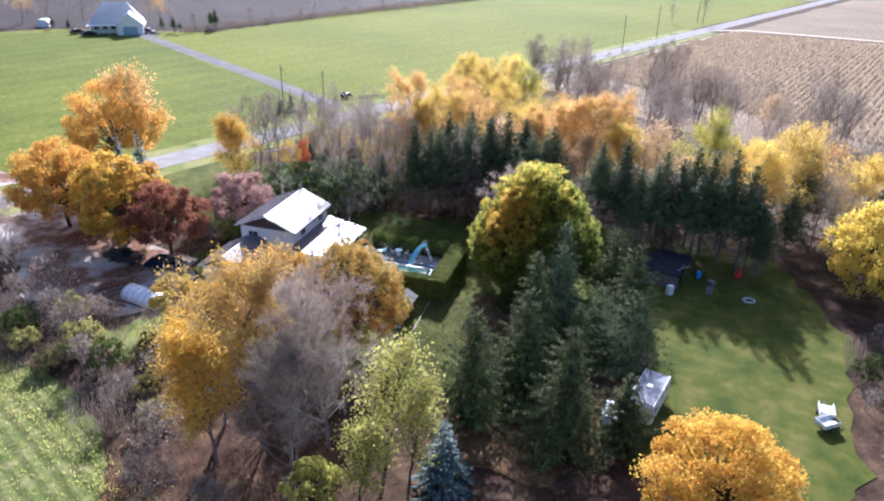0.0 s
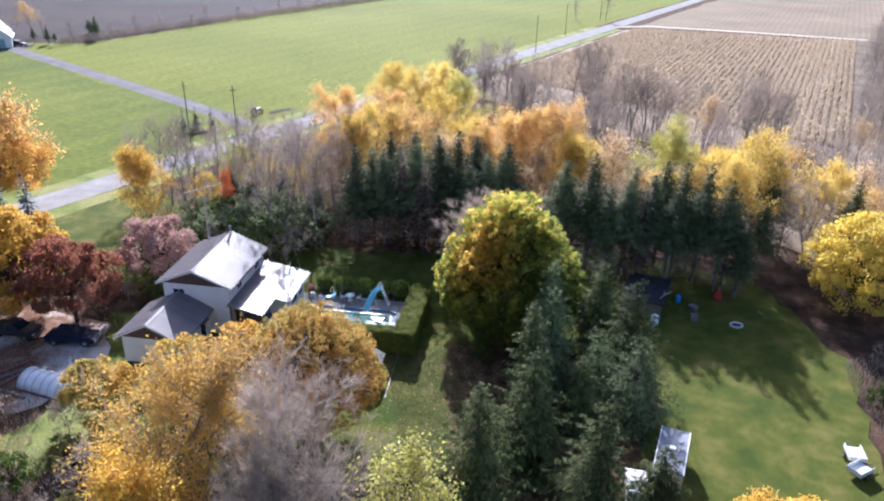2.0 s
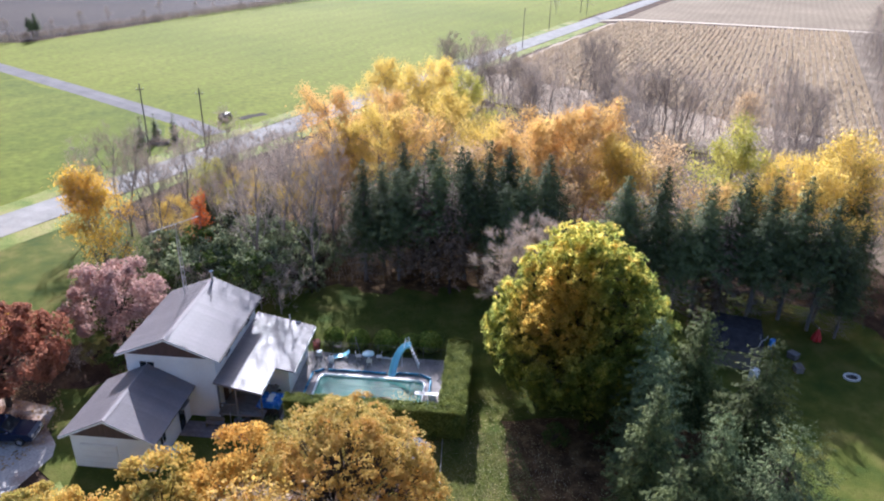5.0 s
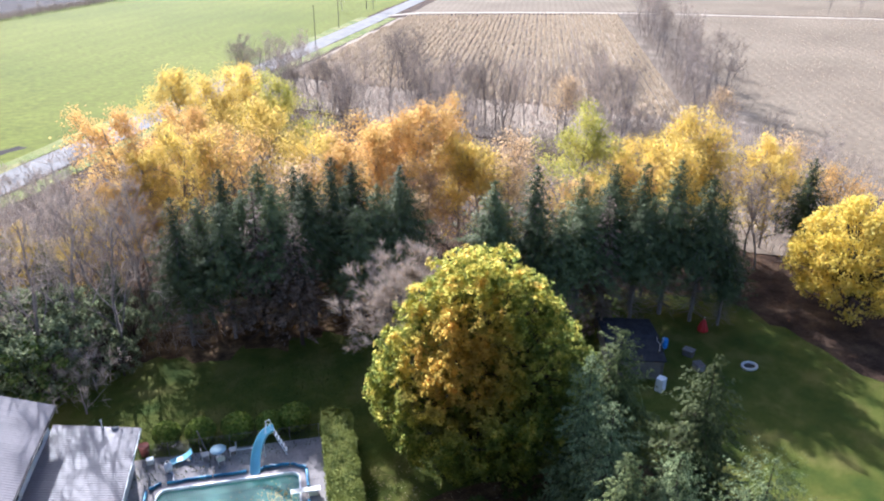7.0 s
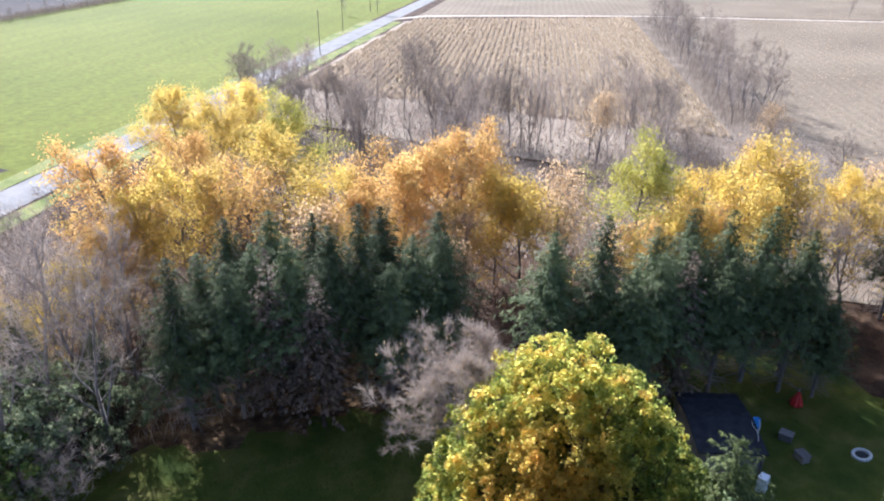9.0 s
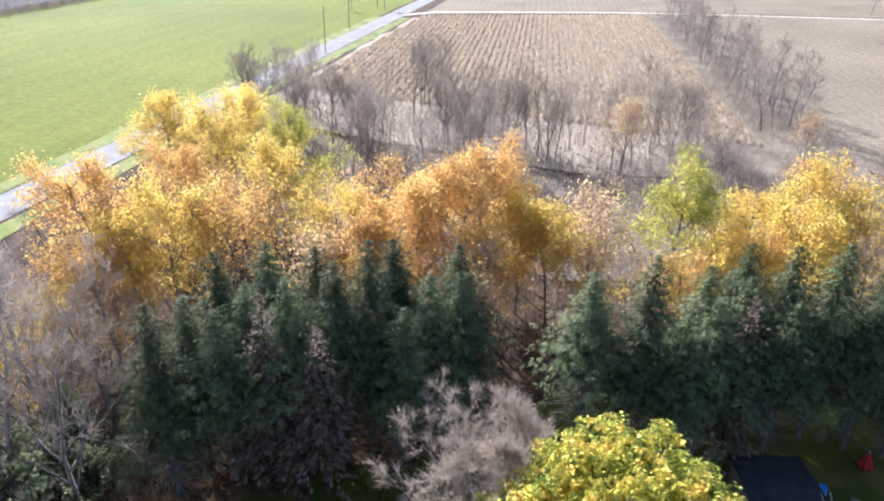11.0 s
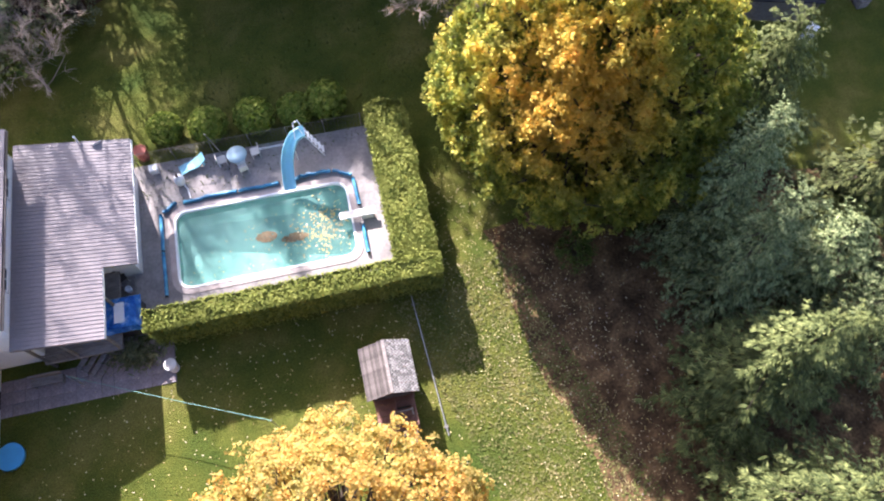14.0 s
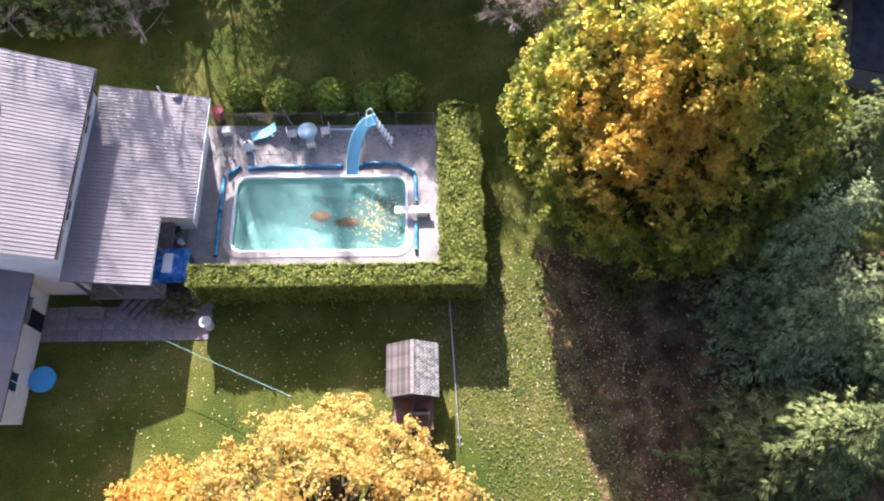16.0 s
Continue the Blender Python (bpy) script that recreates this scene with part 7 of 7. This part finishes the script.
def pickup(name, m, colour, label, bed):
    """A pickup or car: body, cabin with panes, wheels, lamps and bumpers."""
    c = thing(name, m, label, "car")
    part("body", prism([(-2.6, 0.45), (-2.6, 0.95), (-2.5, 1.08), (-0.7 if bed else -2.2, 1.1), (1.0, 1.1), (2.3, 1.0), (2.55, 0.8), (2.55, 0.42)], -0.9, 0.9), colour, c)
    top = [(-0.8 if bed else -2.1, 1.1), (-0.6 if bed else -1.5, 1.68), (0.25, 1.7), (1.05, 1.1)]
    cab = part("cabin", prism(top, -0.78, 0.78), colour, c)
    part("windscreen", prism([(0.33, 1.64), (1.0, 1.14), (1.03, 1.15), (0.36, 1.66)], -0.7, 0.7), glass_dark, cab, "dark windscreen")
    part("rear_window", prism([(top[0][0] + 0.03, 1.15), (top[1][0] - 0.03, 1.62), (top[1][0] - 0.06, 1.62), (top[0][0], 1.15)], -0.66, 0.66), glass_dark, cab)
    for y in (-0.785, 0.785):
        part("side_window", prism([(top[0][0] + 0.25, 1.15), (top[1][0] + 0.12, 1.6), (0.2, 1.6), (0.8, 1.15)], y - 0.008, y + 0.008), glass_dark, cab)
        part("mirror", box((0.75, y + (0.05 if y > 0 else -0.2), 1.12), (0.9, y + (0.2 if y > 0 else -0.05), 1.26), 0.02), colour, c)
    if bed:
        part("load_bed", box((-2.5, -0.78, 1.083), (-0.85, 0.78, 1.11)), black_rubber, c, "dark load bed liner")
    for x in (-1.65, 1.6):
        for y in (-0.85, 0.85):
            wheel(c, x, y, 0.36, 0.24)
    part("bumper", box((2.5, -0.85, 0.4), (2.66, 0.85, 0.62), 0.03), chrome, c)
    part("bumper", box((-2.72, -0.85, 0.42), (-2.58, 0.85, 0.62), 0.03), chrome, c)
    for y in (-0.65, 0.65):
        part("headlight", box((2.5, y - 0.18, 0.7), (2.58, y + 0.18, 0.86), 0.02), lamp_glass, c)
        part("tail_light", box((-2.64, y - 0.12, 0.72), (-2.58, y + 0.12, 0.95), 0.01), red_plastic, c)
    return c


pickup("pickup_truck", pose(-39.8, 82.2, 0, 0, 0, -20), car_black, "dark grey pickup truck on the leafy driveway", True)
pickup("car", pose(-33.6, 80.2, 0, 0, 0, -10), car_blue, "dark blue car parked beside the garage", False)
gh = thing("greenhouse", pose(-33.2, 72.3, 0, 0, 0, -27), "low hoop greenhouse covered in white plastic film", "greenhouse")
hoop = [(1.45 * math.cos(math.pi * k / 10), 1.35 * math.sin(math.pi * k / 10)) for k in range(11)]
bm = bmesh.new()
gh_rows = [[bm.verts.new((-2.7 + 0.9 * i, y, z + (0.04 if i % 2 == 0 else -0.03) * (z > 0.2))) for y, z in hoop] for i in range(7)]
for a, b in zip(gh_rows, gh_rows[1:]):
    for k in range(10):
        bm.faces.new((a[k], a[k + 1], b[k + 1], b[k])).smooth = True
bm.faces.new(gh_rows[0])
bm.faces.new(gh_rows[-1][::-1])
bmesh.ops.recalc_face_normals(bm, faces=bm.faces)
part("film", bm, poly_film, gh, "taut white plastic film")
for i in range(7):
    part("hoop", pipe([(-2.7 + 0.9 * i, y * 1.02, z * 1.02 + 0.03) for y, z in hoop], 0.03, 6), steel, gh)
part("base_board", box((-2.75, -1.52, 0), (2.75, -1.47, 0.22), 0.006), red_wood, gh)
part("base_board", box((-2.75, 1.47, 0), (2.75, 1.52, 0.22), 0.006), red_wood, gh)
for k, (x, y, a, l) in enumerate([(-38.4, 75.4, 40, 4.2), (-37.8, 74.6, 36, 3.8), (-37.0, 74.2, 50, 3.4), (-36.6, 71.6, -30, 3.6), (-39.4, 74.6, 44, 4.0)]):
    lum = thing("lumber", pose(x, y, 0, 0, 0, a), "weathered timber beam lying in the yard", "timber", "timber in the yard")
    part("beam", box((-l / 2, -0.12, 0), (l / 2, 0.12, 0.2), 0.015), weathered if k % 2 else red_wood, lum)
    part("bearer", box((-0.1, -0.35, -0.01), (0.1, -0.13, 0.1), 0.01), weathered, lum)
for k, (x, y, a) in enumerate([(35.8, 52.6, 20), (36.6, 54.4, 70)]):
    tr = thing("utility_trailer", pose(x, y, 0, 0, 0, a), "small white utility trailer at the lawn's edge", "trailer")
    part("bed", box((-0.9, -0.65, 0.45), (0.9, 0.65, 0.55), 0.01), camper_white, tr)
    for s in (-0.65, 0.6):
        part("side_board", box((-0.9, s, 0.55), (0.9, s + 0.05, 0.9), 0.01), camper_white, tr)
    part("end_board", box((-0.9, -0.6, 0.55), (-0.85, 0.6, 0.9), 0.01), camper_white, tr)
    for y2 in (-0.72, 0.72):
        wheel(tr, 0, y2, 0.25, 0.14)
    part("drawbar", box((0.9, -0.04, 0.4), (1.9, 0.04, 0.46), 0.006), dark_trim, tr)

# ---- mast, poles and the far farm ----
tower = thing("antenna_tower", pose(-20.4, 88.6, 0), "tall lattice antenna mast with a long aerial behind the house", "antenna")
for k in range(3):
    a = 2 * math.pi * k / 3
    part("leg", cyl((0.22 * math.cos(a), 0.22 * math.sin(a), 0), (0.12 * math.cos(a), 0.12 * math.sin(a), 12.4), 0.03, None, 6), steel, tower)
lat = []
for i in range(26):
    z = 0.3 + 0.46 * i
    q = 0.22 - 0.1 * z / 12.4
    for k in range(3):
        a, b = 2 * math.pi * k / 3, 2 * math.pi * (k + 1) / 3
        lat.append([q * math.cos(a), q * math.sin(a), z, q * math.cos(b), q * math.sin(b), z + 0.46 * (i % 2), 0.014, 0.014])
tagged(dressed("lattice", fast_mesh("lattice", *tube_data(lat, 4)), steel, tower), kind="stuff")
part("mast_pipe", cyl((0, 0, 12.2), (0, 0, 13.5), 0.03), steel, tower)
boom = part("boom", cyl((-2.0, -0.6, 13.1), (1.6, 2.4, 13.1), 0.035, None, 6), steel, tower, "long aerial boom")
for k in range(9):
    c = Vector((-2.0, -0.6, 13.12)).lerp(Vector((1.6, 2.4, 13.12)), (k + 0.5) / 9)
    w = 0.75 - 0.05 * k
    part("element", cyl(c + Vector((-0.64, 0.77, 0)) * w * 0.6, c - Vector((-0.64, 0.77, 0)) * w * 0.6, 0.012, None, 5), steel, boom)
pole = thing("utility_pole", pose(-24.6, 147.0, 0), "wooden utility pole beside the road", "utility pole", "poles along the road")
part("shaft", cyl((0, 0, -0.2), (0, 0, 11.6), 0.13, 0.08), pole_wood, pole)
part("crossarm", box((-0.6, -0.05, 10.7), (0.6, 0.05, 10.8), 0.01), pole_wood, pole)
for x in (-0.5, 0.5):
    part("insulator", lathe([(0.04, 10.845), (0.06, 10.9), (0.03, 10.98), (0.0, 11.0)], 8), stone_white, pole).location = (x, 0, 0)
for x, y, a in ((-34.0, 151.0, 10), (58.6, 243.6, 40), (79.0, 278.0, 40), (108.0, 322.0, 40)):
    copy_thing(pole, pose(x, y, 0, 0, 0, a))
planter = thing("planting_bed", pose(-33.6, 157.0, 0), "raised bed with a low wall beside the lane", "planting bed")
part("wall", box((-1.8, -0.8, 0), (1.8, 0.8, 0.5), 0.03), weathered, planter)
part("soil", box((-1.7, -0.7, 0.5), (1.7, 0.7, 0.53)), litter, planter)
for k, (x, y) in enumerate([(-36.2, 157.0), (-34.2, 159.2), (-31.0, 158.6)]):
    spruce(120 + k, "cypress", x, y, 4.6, 0.8, 0.1, 16, 8, 4, 0.35, needle, "narrow dark cypress beside the lane", "cypresses by the lane", 0.15, 0.4)
mower = thing("farm_tractor", pose(-23.4, 171.5, 0, 0, 0, 60), "small dark tractor parked beside the lane", "tractor")
part("body", box((-0.6, -0.4, 0.55), (1.3, 0.4, 1.15), 0.06), car_black, mower)
part("seat", box((-0.9, -0.25, 1.0), (-0.5, 0.25, 1.5), 0.04), black_rubber, mower)
part("fender", box((-1.1, -0.75, 0.9), (-0.2, 0.75, 1.0), 0.03), stone_white, mower)
for y in (-0.65, 0.65):
    wheel(mower, -0.65, y, 0.62, 0.3)
    wheel(mower, 1.0, y, 0.38, 0.22)
patch("bare_patch", [(-20.5, 170.5), (-15.5, 174.5), (-16.5, 176.0), (-21.5, 172.5)], 0.0, plough, "bare earth patch in the hay field", "ground", 0.3, 1.0)

farm = thing("farm_house", pose(-116.5, 262.5, 0, 0, 0, 18) @ Matrix.Diagonal((1.22, 1.22, 1.15, 1)), "pale grey bungalow with steep metal roof on the far lane", "house")
part("wall", prism([(-7.0, 0), (6.5, 0), (6.5, 3.0), (-7.0, 3.0)], -4.5, 4.5), siding, farm)
for sy in (-1, 1):
    bm = bmesh.new()
    vs = [bm.verts.new(c) for c in ((-7.5, sy * 5.0, 2.8), (7.0, sy * 5.0, 2.8), (3.2, 0, 8.4), (-3.4, 0, 8.4))]
    bm.faces.new(vs)
    bmesh.ops.solidify(bm, geom=bm.faces[:], thickness=0.12)
    part("roof_slope", bm, far_roof, farm, "pale metal roof slope")
for sx in (-1, 1):
    bm = bmesh.new()
    x0, xr = (-7.5, -3.4) if sx < 0 else (7.0, 3.2)
    bm.faces.new([bm.verts.new(c) for c in ((x0, -5.0, 2.8), (x0, 5.0, 2.8), (xr, 0, 8.4))])
    bmesh.ops.solidify(bm, geom=bm.faces[:], thickness=0.12)
    part("roof_slope", bm, far_roof, farm)
wing = part("garage_wing", prism([(0.4, 0), (7.2, 0), (7.2, 2.9), (3.8, 6.1), (0.4, 2.9)], -8.6, -4.51), siding, farm)
for sx in (-1, 1):
    part("wing_roof", prism([(3.8, 6.15), (3.8 + sx * 3.9, 2.5), (3.8 + sx * 3.9, 2.68), (3.8, 6.35)], -9.0, -0.6), far_roof, farm, "pale metal roof slope of the garage wing")
part("garage_door", box((1.9, -8.67, 0.05), (5.7, -8.605, 2.4), 0.01), paint("pale_teal_door", (0.28, 0.4, 0.42), 0.5), wing, "pale teal garage door")
part("porch_roof", prism([(-7.8, 2.5), (0.2, 2.5), (0.2, 2.62), (-7.8, 2.62)], -7.4, -4.52), far_roof, farm)
for x in (-7.6, -4.8, -2.0, 0.1):
    part("porch_post", box((x - 0.08, -7.3, 0), (x + 0.08, -7.14, 2.495)), trim_white, farm)
for x in (-5.4, -3.2, -1.0):
    window(farm, x, -4.51, 1.7, 1.3, 1.2, 0)
shed2 = thing("white_shed", pose(-146.0, 268.0, 0, 0, 0, 10), "small white domed shed beside the far house", "shed")
part("wall", prism([(-2, 0), (2, 0), (2, 1.6), (1.2, 2.6), (-1.2, 2.6), (-2, 1.6)], -2, 2), camper_white, shed2)
part("door", box((-0.7, -2.05, 0), (0.7, -2.0, 1.9)), far_roof, shed2)
for k, (x, y, a) in enumerate([(-127.5, 254.0, 70), (-122.0, 250.5, 60), (-104.5, 259.0, -20)]):
    pickup("car", pose(x, y, 0, 0, 0, a), (car_black, car_blue, car_black)[k], "dark car parked at the far house", False)
for k, (x, y, s) in enumerate([(-96.5, 261.5, 0.42), (-84.0, 269.5, 0.55), (-86.0, 271.5, 0.42), (-101.0, 262.5, 0.35), (-93.5, 259.0, 0.3), (-140.0, 262.0, 0.35), (-133.0, 259.5, 0.3), (-90.0, 282.0, 0.35)]):
    stand(row_kinds[k % 5], at(x, y, k * 50, s))
for k, (x, y, s) in enumerate([(-156.0, 272.0, 0.85), (-106.5, 276.0, 0.8)]):
    stand(band["thin"][1], at(x, y, k * 50, s))
rh = random.Random(12)
for k in range(30):
    t = k / 29
    ax = by_road(24 + 330 * t, 126 + rh.uniform(-4, 3))
    stand(bare_kinds[k % 4], at(ax[0], ax[1], rh.uniform(0, 360), rh.uniform(0.35, 0.6)))
for k in range(12):
    stand(bare_kinds[k % 4], at(-172 + 6 * k + rh.uniform(-2, 2), 276 + rh.uniform(-4, 4), rh.uniform(0, 360), rh.uniform(0.5, 0.8)))
scatter("undergrowth", 9000, 30, rect_by_road(20, 360, 122, 130), 0, 0.12, 20, 1, twig_mat, "dark brush along the far field's edge", "undergrowth")
